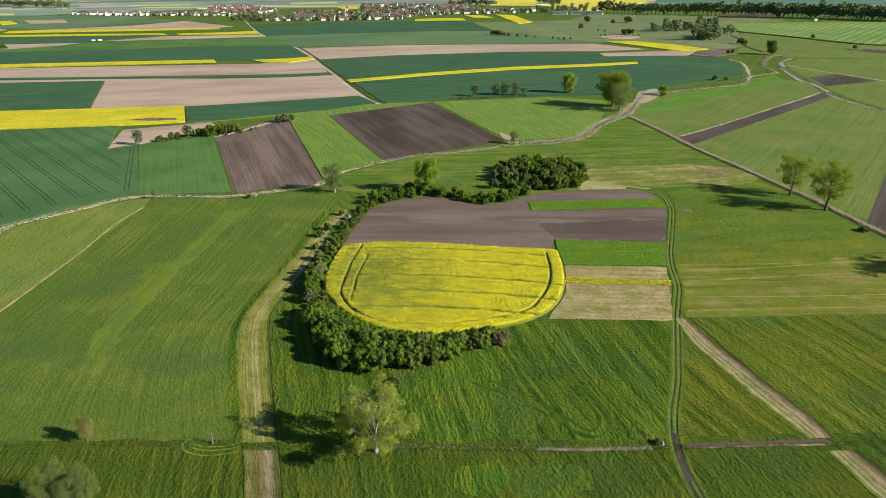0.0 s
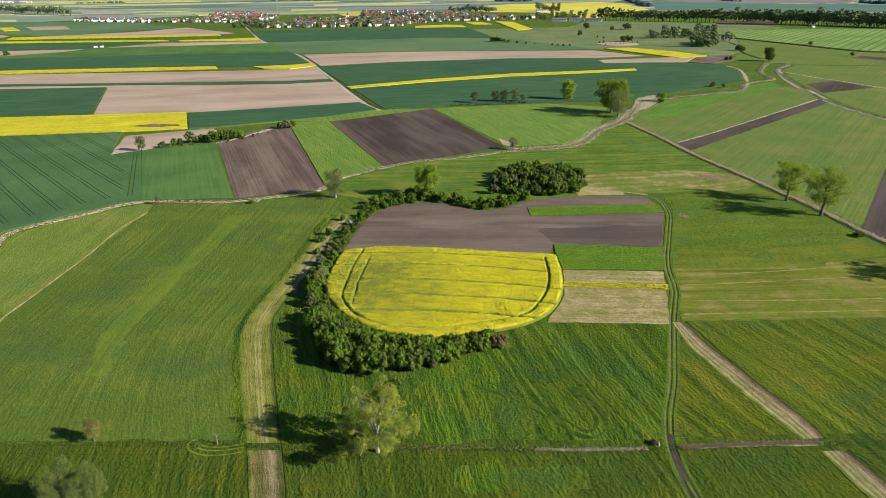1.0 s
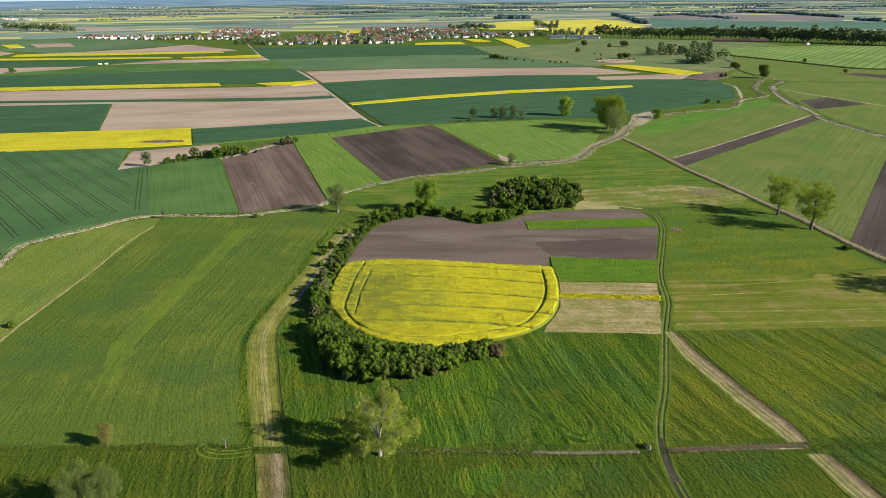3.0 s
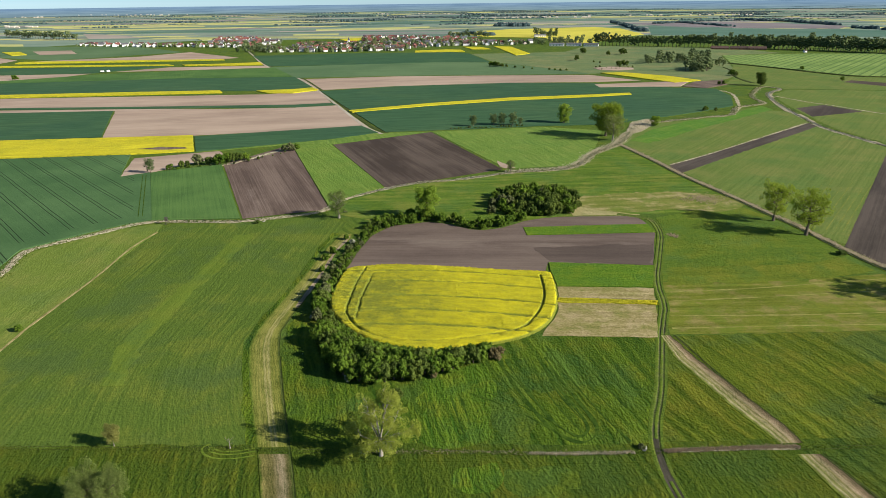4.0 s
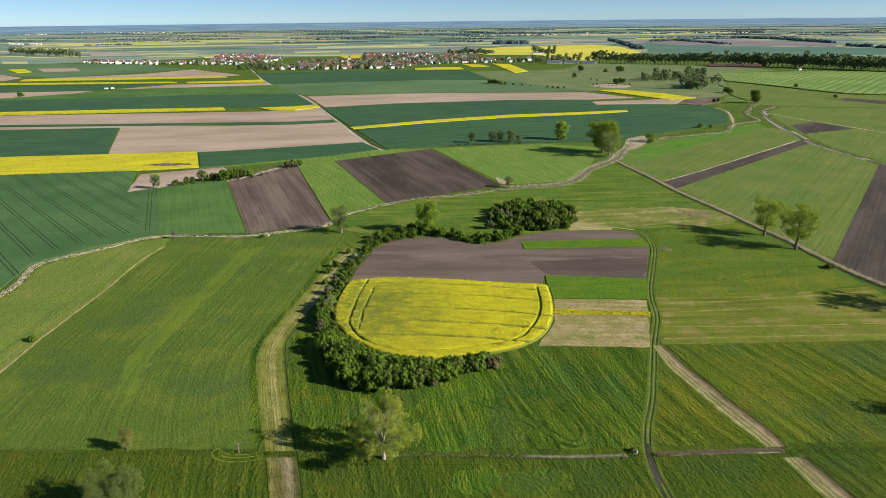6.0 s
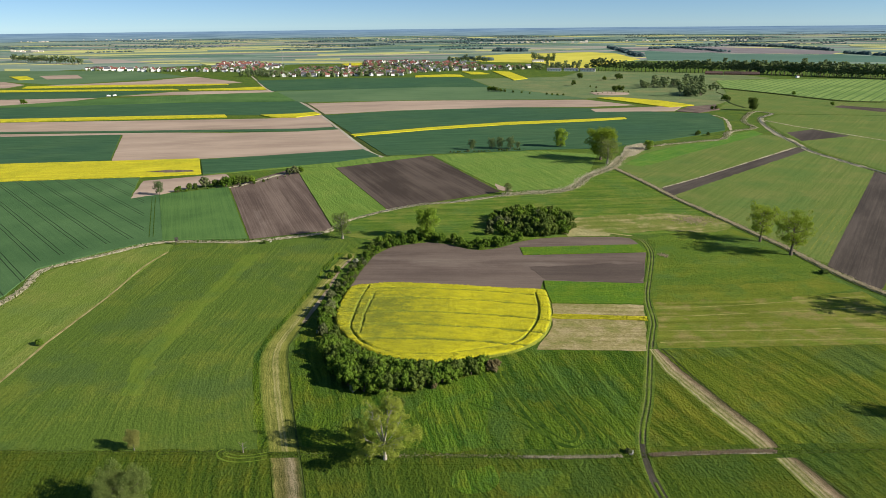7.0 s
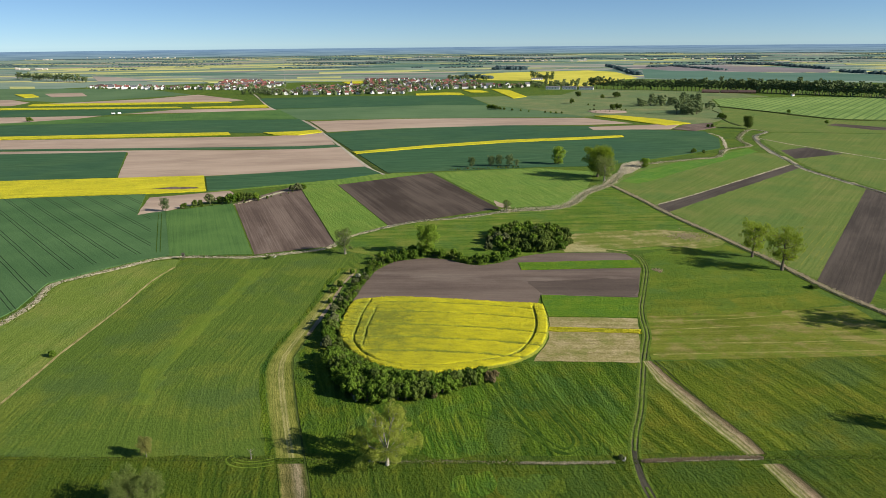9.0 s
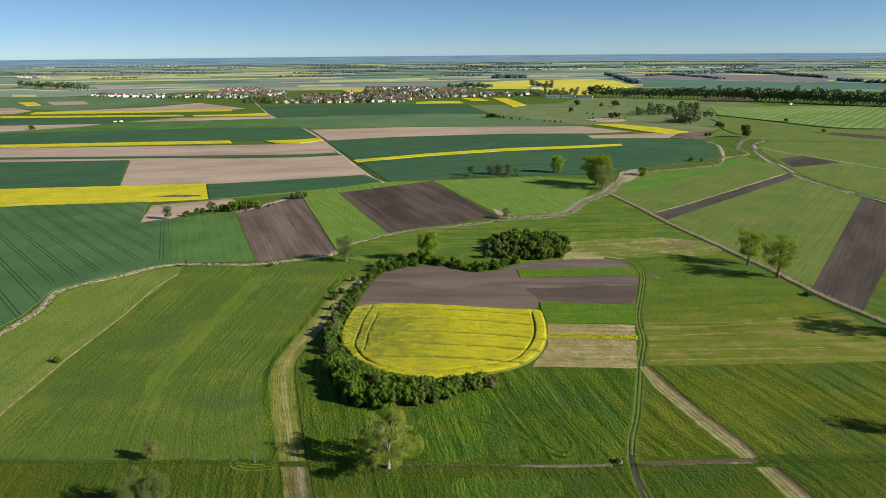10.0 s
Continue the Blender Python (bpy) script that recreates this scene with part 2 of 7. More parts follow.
M["meadow_stripe"] = meadow("meadow_stripe", ((0.066, 0.108, 0.014), (0.128, 0.178, 0.024)), ((0.076, 0.112, 0.015), (0.140, 0.180, 0.026)), ((0.054, 0.098, 0.018), (0.104, 0.158, 0.029)), lump=(1.8, 0.8), relief=0.15, comb=1.3, comb_amt=0.55, patch=12, flow=True, sway=3.0, mottle=0.42)
M["meadow_far_left"] = meadow("meadow_yellowish", ((0.078, 0.125, 0.019), (0.160, 0.208, 0.038)), ((0.100, 0.135, 0.024), (0.190, 0.215, 0.050)), ((0.066, 0.116, 0.022), (0.136, 0.186, 0.042)), 88, lump=(2.4, 0.9), relief=0.35, comb=3.0, comb_amt=0.4, patch=22)
M["meadow_front"] = meadow("meadow_front", ((0.025, 0.060, 0.006), (0.092, 0.144, 0.012)), ((0.046, 0.073, 0.007), (0.120, 0.147, 0.014)), ((0.022, 0.057, 0.011), (0.068, 0.126, 0.020)), -76, lump=(1.6, 0.8), relief=0.7, comb=2.2, comb_amt=0.95, patch=17, mottle=0.42)
M["meadow_right"] = meadow("meadow_right", ((0.038, 0.068, 0.006), (0.112, 0.143, 0.013)), ((0.062, 0.079, 0.008), (0.142, 0.151, 0.016)), ((0.033, 0.064, 0.013), (0.080, 0.122, 0.022)), -72, lump=(1.7, 0.85), relief=0.62, comb=2.4, comb_amt=0.8, patch=19, mottle=0.42)
M["meadow_bottom"] = meadow("meadow_bottom", ((0.025, 0.053, 0.006), (0.076, 0.110, 0.011)), ((0.043, 0.064, 0.007), (0.098, 0.116, 0.012)), ((0.021, 0.048, 0.009), (0.058, 0.097, 0.015)), -76, lump=(1.5, 0.85), relief=0.55, comb=1.8, comb_amt=0.65, patch=20, mottle=0.44)
M["hay_band"] = meadow("hay_band", ((0.082, 0.106, 0.012), (0.164, 0.178, 0.027)), ((0.128, 0.122, 0.030), (0.225, 0.196, 0.066)), ((0.066, 0.104, 0.012), (0.132, 0.172, 0.022)), 1.2, lump=(3.0, 0.7), relief=0.3, comb=3.2, comb_amt=0.8, patch=9, sway=2.0, mottle=0.5)
M["rough_meadow"] = meadow("rough_meadow", ((0.046, 0.094, 0.012), (0.120, 0.172, 0.020)), ((0.074, 0.108, 0.011), (0.148, 0.178, 0.021)), ((0.042, 0.090, 0.018), (0.092, 0.156, 0.030)), 5, lump=(1.8, 1.3), relief=0.6, comb=7.0, comb_amt=0.3, patch=24, mottle=0.42)
M["dry_meadow"] = meadow("dry_meadow", ((0.095, 0.122, 0.020), (0.190, 0.196, 0.052)), ((0.180, 0.165, 0.065), (0.340, 0.290, 0.140)), ((0.070, 0.112, 0.016), (0.140, 0.176, 0.030)), 8, lump=(3.0, 1.2), relief=0.4, comb=3.4, comb_amt=0.6, patch=13, mottle=0.5)
M["yellow_band"] = meadow("yellow_band", ((0.064, 0.098, 0.010), (0.142, 0.174, 0.020)), ((0.092, 0.112, 0.012), (0.168, 0.180, 0.024)), ((0.050, 0.094, 0.014), (0.112, 0.164, 0.024)), 3, lump=(1.8, 1.2), relief=0.55, comb=5.0, comb_amt=0.3, patch=12, mottle=0.42)
M["lush_dark"] = meadow("lush_dark", ((0.030, 0.062, 0.009), (0.082, 0.132, 0.017)), ((0.042, 0.072, 0.008), (0.102, 0.142, 0.015)), ((0.026, 0.060, 0.011), (0.070, 0.122, 0.021)), -76, lump=(1.5, 1.1), relief=0.6, comb=2.2, comb_amt=0.4, patch=9)
M["lush_bright"] = meadow("lush_bright", ((0.028, 0.073, 0.007), (0.099, 0.166, 0.014)), ((0.047, 0.084, 0.008), (0.126, 0.168, 0.015)), ((0.024, 0.066, 0.010), (0.078, 0.146, 0.020)), -80, lump=(2.0, 0.8), relief=0.7, comb=1.6, comb_amt=0.95, patch=9, mottle=0.42)
M["meadow_north"] = meadow("meadow_north", ((0.046, 0.096, 0.012), (0.118, 0.176, 0.022)), ((0.088, 0.122, 0.017), (0.165, 0.188, 0.038)), ((0.042, 0.096, 0.018), (0.098, 0.164, 0.030)), 4, lump=(3.0, 1.2), relief=0.55, comb=3.4, comb_amt=0.7, patch=17, mottle=0.5)
M["pasture"] = meadow("pasture", ((0.074, 0.117, 0.025), (0.134, 0.177, 0.042)), ((0.098, 0.128, 0.032), (0.164, 0.184, 0.052)), ((0.060, 0.112, 0.025), (0.112, 0.168, 0.041)), 51, lump=(2.0, 1.2), relief=0.26, comb=1.8, comb_amt=0.5, patch=30, sway=3.0, mottle=0.5, run=150)
# paler and bluer than the near pasture: some haze is in these tones
M["hill_pasture"] = meadow("hill_pasture", ((0.094, 0.136, 0.054), (0.152, 0.190, 0.080)), ((0.128, 0.148, 0.060), (0.190, 0.202, 0.092)), ((0.068, 0.118, 0.050), (0.120, 0.172, 0.078)), 15, lump=(9.0, 5.0), relief=0.5, comb=14.0, comb_amt=0.5, patch=70, sway=20)
M["dry_corner"] = meadow("dry_corner", ((0.200, 0.190, 0.080), (0.350, 0.310, 0.150)), ((0.240, 0.215, 0.100), (0.390, 0.340, 0.180)), ((0.150, 0.160, 0.055), (0.280, 0.265, 0.105)), 100, lump=(2.0, 1.0), relief=0.3, comb=2.0, comb_amt=0.4, patch=9)
M["light_meadow"] = meadow("light_meadow", ((0.080, 0.148, 0.026), (0.148, 0.224, 0.042)), ((0.100, 0.160, 0.030), (0.172, 0.232, 0.052)), ((0.068, 0.136, 0.026), (0.132, 0.212, 0.042)), -71, lump=(3.0, 1.5), relief=0.45, comb=2.6, comb_amt=0.7, patch=26, sway=16)
M["wheat"] = crop("wheat", (0.047, 0.102, 0.038), (0.072, 0.137, 0.053), -46, patch=50, streak=(60, 1.6), streak_amt=0.3, tram=10.7, tram_off=3.0, tram_w=0.32, tram_col=(0.028, 0.050, 0.022))
M["wheat_head"] = crop("wheat_headland", (0.047, 0.102, 0.038), (0.072, 0.137, 0.053), 60, patch=50, streak=(60, 1.6), streak_amt=0.3)
# seen only farther off; its blue is raised to stand for haze
M["wheat_plain"] = meadow("wheat_plain", ((0.029, 0.073, 0.034), (0.048, 0.106, 0.050)), ((0.036, 0.080, 0.036), (0.058, 0.114, 0.052)), ((0.025, 0.066, 0.035), (0.042, 0.096, 0.050)), 8, lump=(12.0, 3.0), relief=0.2, comb=6.0, comb_amt=0.9, patch=110, sway=10, mottle=0.5)
M["wheat_pale"] = crop("wheat_pale", (0.070, 0.125, 0.058), (0.100, 0.160, 0.075), 10, patch=140, streak=(200, 8), streak_amt=0.5)
M["barley"] = crop("barley", (0.050, 0.108, 0.030), (0.082, 0.155, 0.042), -68.5, patch=50, streak=(90, 1.2), streak_amt=0.6, dash=0.4, dash_size=(40, 0.8))
M["light_crop"] = meadow("light_crop", ((0.080, 0.146, 0.024), (0.146, 0.226, 0.040)), ((0.094, 0.152, 0.026), (0.160, 0.230, 0.044)), ((0.072, 0.140, 0.024), (0.132, 0.216, 0.038)), -63, lump=(3.0, 1.2), relief=0.5, comb=2.6, comb_amt=0.7, patch=20, sway=6)
# a little blue is added to the greens as haze
M["stripe_crop"] = crop("stripe_crop", (0.12, 0.195, 0.050), (0.185, 0.265, 0.074), 49, patch=90, streak=(200, 5), streak_amt=0.9, dash=0.5, dash_size=(60, 3), tram=24.0, tram_gap=12.0, tram_w=1.9, tram_col=(0.078, 0.140, 0.042))
M["soil_dark"] = soil("ploughed_dark", (0.044, 0.033, 0.026), (0.090, 0.070, 0.056), -67, 1.4, row_amt=0.8)
M["soil_east"] = soil("ploughed_east", (0.044, 0.036, 0.030), (0.080, 0.065, 0.054), 53, 1.3, row_amt=0.6)
M["soil_strip"] = soil("ploughed_strip_soil", (0.046, 0.038, 0.031), (0.082, 0.068, 0.056), 43, 1.0, row_amt=0.5)
M["soil_plot"] = soil("ploughed_plot_soil", (0.064, 0.049, 0.041), (0.102, 0.079, 0.065), -4, 0.9, row_amt=0.4)
M["soil_mid"] = soil("ploughed_mid", (0.080, 0.057, 0.046), (0.150, 0.112, 0.090), -68, 1.0, pale=(0.205, 0.162, 0.134), row_amt=0.7)
M["soil_oval"] = soil("ploughed_oval", (0.088, 0.066, 0.055), (0.147, 0.114, 0.093), -4, 0.9, row_amt=0.4, pale=(0.205, 0.168, 0.138))
M["tan"] = soil("dry_tilled", (0.255, 0.190, 0.145), (0.375, 0.290, 0.222), 8, 3.0, patch=60, row_amt=0.4, pale=(0.40, 0.325, 0.25))
M["rape_far"] = meadow("rape_far", ((0.340, 0.310, 0.020), (0.550, 0.490, 0.027)), ((0.360, 0.330, 0.022), (0.560, 0.500, 0.028)), ((0.230, 0.240, 0.020), (0.460, 0.425, 0.026)), 8, lump=(3.0, 1.5), relief=0.6, comb=4.0, comb_amt=0.5, patch=22)
M["straw"] = meadow("mown_straw", ((0.140, 0.128, 0.040), (0.330, 0.276, 0.132)), ((0.190, 0.158, 0.070), (0.400, 0.330, 0.185)), ((0.110, 0.122, 0.026), (0.230, 0.218, 0.072)), -3, lump=(1.6, 0.7), relief=0.25, comb=2.0, comb_amt=0.55, patch=7, sway=5.0, mottle=0.6)
M["mown"] = swathe("mown_strip", [(0.0, (0.090, 0.140, 0.018)), (0.08, (0.150, 0.168, 0.032)), (0.36, (0.190, 0.192, 0.048)), (0.44, (0.165, 0.176, 0.038)), (0.50, (0.290, 0.268, 0.108)), (0.56, (0.190, 0.192, 0.050)), (0.62, (0.285, 0.262, 0.104)), (0.70, (0.170, 0.180, 0.038)), (0.90, (0.160, 0.170, 0.034)), (1.0, (0.058, 0.088, 0.014))], blur=0.05, width=9.0)
M["mown_r"] = swathe("mown_strip_diagonal", [(0.0, (0.080, 0.120, 0.014)), (0.10, (0.150, 0.170, 0.036)), (0.20, (0.330, 0.300, 0.165)), (0.28, (0.150, 0.160, 0.038)), (0.42, (0.290, 0.255, 0.140)), (0.52, (0.150, 0.140, 0.045)), (0.62, (0.300, 0.245, 0.150)), (0.78, (0.165, 0.125, 0.072)), (0.92, (0.110, 0.088, 0.048)), (0.97, (0.030, 0.036, 0.012)), (1.0, (0.055, 0.080, 0.014))], along=(3.5, 0.35), blur=0.09, width=5.5)
M["plot"] = meadow("clover_plot", ((0.042, 0.100, 0.008), (0.118, 0.205, 0.018)), ((0.070, 0.125, 0.010), (0.140, 0.210, 0.020)), ((0.034, 0.092, 0.012), (0.100, 0.190, 0.024)), -4, lump=(1.3, 0.9), relief=0.6, comb=2.0, comb_amt=0.25, patch=9)
M["dry_bank"] = crop("dry_bank", (0.20, 0.17, 0.10), (0.52, 0.465, 0.35), 0, patch=2.0, streak=(4, 0.8), streak_amt=0.6, grain=0.6, grain_amt=1.2, third=(0.060, 0.075, 0.024), third_patch=2.2)
M["wet_sedge"] = crop("wet_sedge", (0.035, 0.045, 0.014), (0.12, 0.115, 0.055), 0, patch=2.0, streak=(4, 0.8), streak_amt=0.6, grain=0.6, grain_amt=1.0, third=(0.34, 0.30, 0.21), third_patch=1.6)
M["rut"] = soil("rut", (0.034, 0.034, 0.022), (0.080, 0.070, 0.052), 90, 0.6, patch=5)
M["road"] = soil("dirt_road", (0.26, 0.23, 0.18), (0.40, 0.36, 0.29), 100, 1.5, patch=20)
M["stubble"] = swathe("brown_stubble", [(0.0, (0.080, 0.118, 0.015)), (0.10, (0.165, 0.150, 0.048)), (0.42, (0.130, 0.118, 0.042)), (0.58, (0.205, 0.172, 0.095)), (0.74, (0.235, 0.198, 0.118)), (0.86, (0.120, 0.108, 0.042)), (1.0, (0.060, 0.085, 0.016))], blur=0.10, width=7.0)
M["pressed"] = crop("pressed_grass", (0.020, 0.048, 0.006), (0.052, 0.094, 0.011), 0, patch=3, streak=(4, 1))
M["wheel_grass"] = crop("wheel_grass", (0.078, 0.126, 0.013), (0.150, 0.200, 0.028), 0, patch=2, streak=(4, 1))
M["swath"] = crop("pale_swath", (0.15, 0.155, 0.038), (0.25, 0.245, 0.072), 0, patch=3, streak=(4, 1))
# far plain and distant crops: haze is mixed in, so paler and bluer
M["plain_far"] = crop("hazed_far_plain", (0.138, 0.200, 0.150), (0.192, 0.248, 0.192), 8, patch=300, streak=(900, 60), streak_amt=1.0, grain=20, grain_amt=0.3)
M["rape_dist"] = crop("hazed_distant_rape", (0.33, 0.345, 0.13), (0.41, 0.41, 0.165), 8, patch=120, streak=(200, 10), streak_amt=0.6, grain=8)
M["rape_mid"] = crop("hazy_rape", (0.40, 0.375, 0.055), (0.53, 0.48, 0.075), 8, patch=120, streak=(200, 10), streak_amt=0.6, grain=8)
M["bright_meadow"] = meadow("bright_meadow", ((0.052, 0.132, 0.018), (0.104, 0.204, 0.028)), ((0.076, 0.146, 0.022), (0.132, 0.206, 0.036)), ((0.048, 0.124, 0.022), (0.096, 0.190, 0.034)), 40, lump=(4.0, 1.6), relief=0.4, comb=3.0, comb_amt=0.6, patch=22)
M["tan_dist"] = crop("hazed_distant_tilth", (0.26, 0.23, 0.19), (0.32, 0.28, 0.24), 8, patch=200, streak=(300, 20), streak_amt=0.6, grain=8)
M["wheat_dist"] = crop("hazed_distant_wheat", (0.064, 0.134, 0.100), (0.096, 0.166, 0.124), 8, patch=300, streak=(400, 30), streak_amt=0.6, grain=8)
M["plough_dist"] = crop("hazed_distant_plough", (0.155, 0.14, 0.145), (0.20, 0.18, 0.185), -20, patch=200, streak=(300, 20), streak_amt=0.6, grain=8)
# emissive: the haze is in its colours, growing bluer towards the rim
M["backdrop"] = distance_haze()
M["water"] = plain("stream_water", (0.012, 0.016, 0.014), (0.03, 0.035, 0.028), 0.5, 0.3, 0.25, 0.3)
M["rut_grass"] = crop("rut_grass", (0.022, 0.036, 0.010), (0.065, 0.068, 0.028), 70, patch=4, streak=(5, 0.4))
M["bare_path"] = soil("bare_path", (0.190, 0.148, 0.096), (0.330, 0.265, 0.178), 95, 0.6, patch=4)
M["reed_bed"] = crop("reed_bed", (0.20, 0.165, 0.10), (0.50, 0.44, 0.32), 0, patch=2, streak=(3, 0.5), streak_amt=0.6, grain=0.5, grain_amt=1.0)
M["pale_path"] = crop("pale_path", (0.165, 0.145, 0.055), (0.330, 0.280, 0.135), 90, patch=4, streak=(8, 0.6), grain=0.6, grain_amt=0.9)
M["ditch"] = crop("ditch_grass", (0.028, 0.048, 0.010), (0.07, 0.085, 0.025), 0, patch=5, streak=(6, 0.5), streak_amt=0.6)


def lane(name, width):
    """A grassy farm track: two worn wheel ruts with soft edges, a grass crown and verges that run into the meadow."""
    n = Nodes(name, 0.95, 0.1)
    tc = n.tree.nodes.new("ShaderNodeTexCoord")
    across = n.math("MULTIPLY", n.math("SUBTRACT", n.axis(tc.outputs["UV"], 0), 0.5), width)
    across = n.math("MULTIPLY_ADD", n.math("SUBTRACT", n.noise(n.where, 0.3, 3.0, 0.6), 0.5), 0.45, across)
    off = n.math("ABSOLUTE", n.math("SUBTRACT", n.math("ABSOLUTE", across), 0.62))
    worn = n.ramp(n.noise(n.where, 0.12, 4.0, 0.7), 0.32, 0.62, 0.2, 1.0)
    rut = n.math("MULTIPLY", n.ramp(off, 0.08, 0.42, 1.0, 0.0), worn)
    dry = n.math("MULTIPLY", n.ramp(n.math("ABSOLUTE", across), 0.9, 1.9, 1.0, 0.0), n.ramp(n.noise(n.where, 0.14, 4.0, 0.65), 0.50, 0.68, 0.0, 0.5))
    fine = n.noise(n.where, 1.6, 4.0, 0.7)
    k = n.ramp(n.math("MULTIPLY_ADD", n.noise(n.where, 0.25, 3.0), 0.6, n.math("MULTIPLY", fine, 0.6)), 0.4, 0.8)
    grass = n.mix(dry, n.mix(k, (0.040, 0.080, 0.009), (0.116, 0.165, 0.016)), n.mix(k, (0.090, 0.095, 0.030), (0.190, 0.180, 0.070)))
    bare = n.mix(n.ramp(fine, 0.35, 0.65), (0.036, 0.044, 0.016), (0.105, 0.096, 0.050))
    n.bump(n.math("MULTIPLY_ADD", rut, -0.7, fine), 1.0, 0.4)
    return n.done(n.mix(rut, grass, bare))


M["lane"] = lane("farm_track", 3.5)

# ---- plan helpers ----
REF, FLAT, RIM = 100.0, 2800.0, 4850.0


def lift(x, y, h=0.0):
    """The plain is level to 2.8 km and then swells gently up to a far rim."""
    d = math.hypot(x, y)
    if d <= FLAT:
        return (x, y, h)
    r = FLAT + (RIM - FLAT) * (1 - math.exp(-(d - FLAT) / (RIM - FLAT)))
    return (x * r / d, y * r / d, REF - r * REF / d + h)


def mesh_of(name, verts, faces, material=None):
    me = bpy.data.meshes.new(name)
    me.from_pydata([tuple(v) for v in verts], [], [tuple(int(i) for i in f) for f in faces])
    me.update()
    if material:
        me.materials.append(material)
    return me


def part(name, me, material, parent, label=""):
    """One mesh object under a thing or a part. Takes a bmesh or a mesh."""
    if isinstance(me, bmesh.types.BMesh):
        bm, me = me, bpy.data.meshes.new(name)
        bm.to_mesh(me)
        bm.free()
    if material and not me.materials:
        me.materials.append(material)
    ob = new(name, me)
    ob.parent = parent
    return tagged(ob, label)


def smooth_line(points, per=6, closed=False):
    """A Catmull-Rom line through the points."""
    pts = [Vector(p) for p in points]
    n = len(pts)
    out = []
    for i in range(n if closed else n - 1):
        a, b, c, d = (pts[(i - 1) % n], pts[i], pts[(i + 1) % n], pts[(i + 2) % n]) if closed else (pts[max(i - 1, 0)], pts[i], pts[i + 1], pts[min(i + 2, n - 1)])
        for k in range(per):
            t = k / per
            out.append(0.5 * (2 * b + (c - a) * t + (2 * a - 5 * b + 4 * c - d) * t * t + (3 * b - a - 3 * c + d) * t ** 3))
    if not closed:
        out.append(pts[-1])
    return [(p.x, p.y) for p in out]


def field(name, outline, h, material, label, rounded=False, ragged=0.0):
    """A parcel of the ground: a slab whose top stands h over the plain, with its own sides."""
    pts = smooth_line(outline, 6, True) if rounded else list(outline)
    if ragged:
        fine = []
        for (x0, y0), (x1, y1) in zip(pts, pts[1:] + pts[:1]):
            k = max(1, int(math.hypot(x1 - x0, y1 - y0) / 3.0))
            fine += [(x0 + (x1 - x0) * i / k, y0 + (y1 - y0) * i / k) for i in range(k)]
        pts = [(x + ragged * noise.noise((x * 0.2, y * 0.2, 3)), y + ragged * noise.noise((x * 0.2, y * 0.2, 9))) for x, y in fine]
    bm = bmesh.new()
    vs = [bm.verts.new((x, y, h)) for x, y in pts]
    face = bm.faces.new(vs)
    face.normal_update()
    if face.normal.z < 0:
        face.normal_flip()
    low = [bm.verts.new((x, y, -0.2)) for x, y in pts]
    for i in range(len(vs)):
        j = (i + 1) % len(vs)
        bm.faces.new((vs[j], vs[i], low[i], low[j]))
    bmesh.ops.triangulate(bm, faces=[f for f in bm.faces if len(f.verts) > 4])
    if max(math.hypot(x, y) for x, y in pts) > FLAT - 200:
        for _ in range(3):
            bmesh.ops.subdivide_edges(bm, edges=[e for e in bm.edges if e.calc_length() > 120], cuts=1)
            bmesh.ops.triangulate(bm, faces=[f for f in bm.faces if len(f.verts) > 4])
        for v in bm.verts:
            v.co = lift(*v.co)
    bmesh.ops.recalc_face_normals(bm, faces=bm.faces)
    me = bpy.data.meshes.new(name)
    bm.to_mesh(me)
    bm.free()
    me.materials.append(material)
    return tagged(new(name, me), label, "field", kind="structure")


def ribbon(name, line, width, h, material, label, category="verge", ragged=0.0, crown=0.0):
    """A strip along a line, with sides; crown: how much its middle stands higher."""
    verts, faces = [], []
    for i, p in enumerate(line):
        w = width / 2 * (1 + ragged * noise.noise((p[0] * 0.15, p[1] * 0.15, 1)))
        (xl, yl), (xr, yr) = edge(line, i, w), edge(line, i, -w)
        verts += [(xl, yl, -0.1), (xl, yl, h), (p[0], p[1], h + crown), (xr, yr, h), (xr, yr, -0.1)]
        if i:
            o = 5 * (i - 1)
            faces += [(o + k, o + k + 1, o + k + 6, o + k + 5) for k in range(4)]
    return tagged(new(name, mesh_of(name, verts, faces, material)), label, category, kind="structure")


def track_bed(name, line, width, h, material, label, category="track"):
    """A track along a line, with its width and length as texture coordinates."""
    verts, faces, uv, run = [], [], [], 0.0
    for i, p in enumerate(line):
        if i:
            run += math.hypot(p[0] - line[i - 1][0], p[1] - line[i - 1][1])
            o = 4 * (i - 1)
            faces += [(o + k, o + k + 1, o + k + 5, o + k + 4) for k in range(3)]
        (xl, yl), (xr, yr) = edge(line, i, width / 2), edge(line, i, -width / 2)
        verts += [(xl, yl, -0.1), (xl, yl, h), (xr, yr, h), (xr, yr, -0.1)]
        uv += [(0.0, run), (0.0, run), (1.0, run), (1.0, run)]
    me = mesh_of(name, verts, faces, material)
    layer = me.uv_layers.new(name="across")
    for loop in me.loops:
        layer.data[loop.index].uv = uv[loop.vertex_index]
    return tagged(new(name, me), label, category, kind="structure")


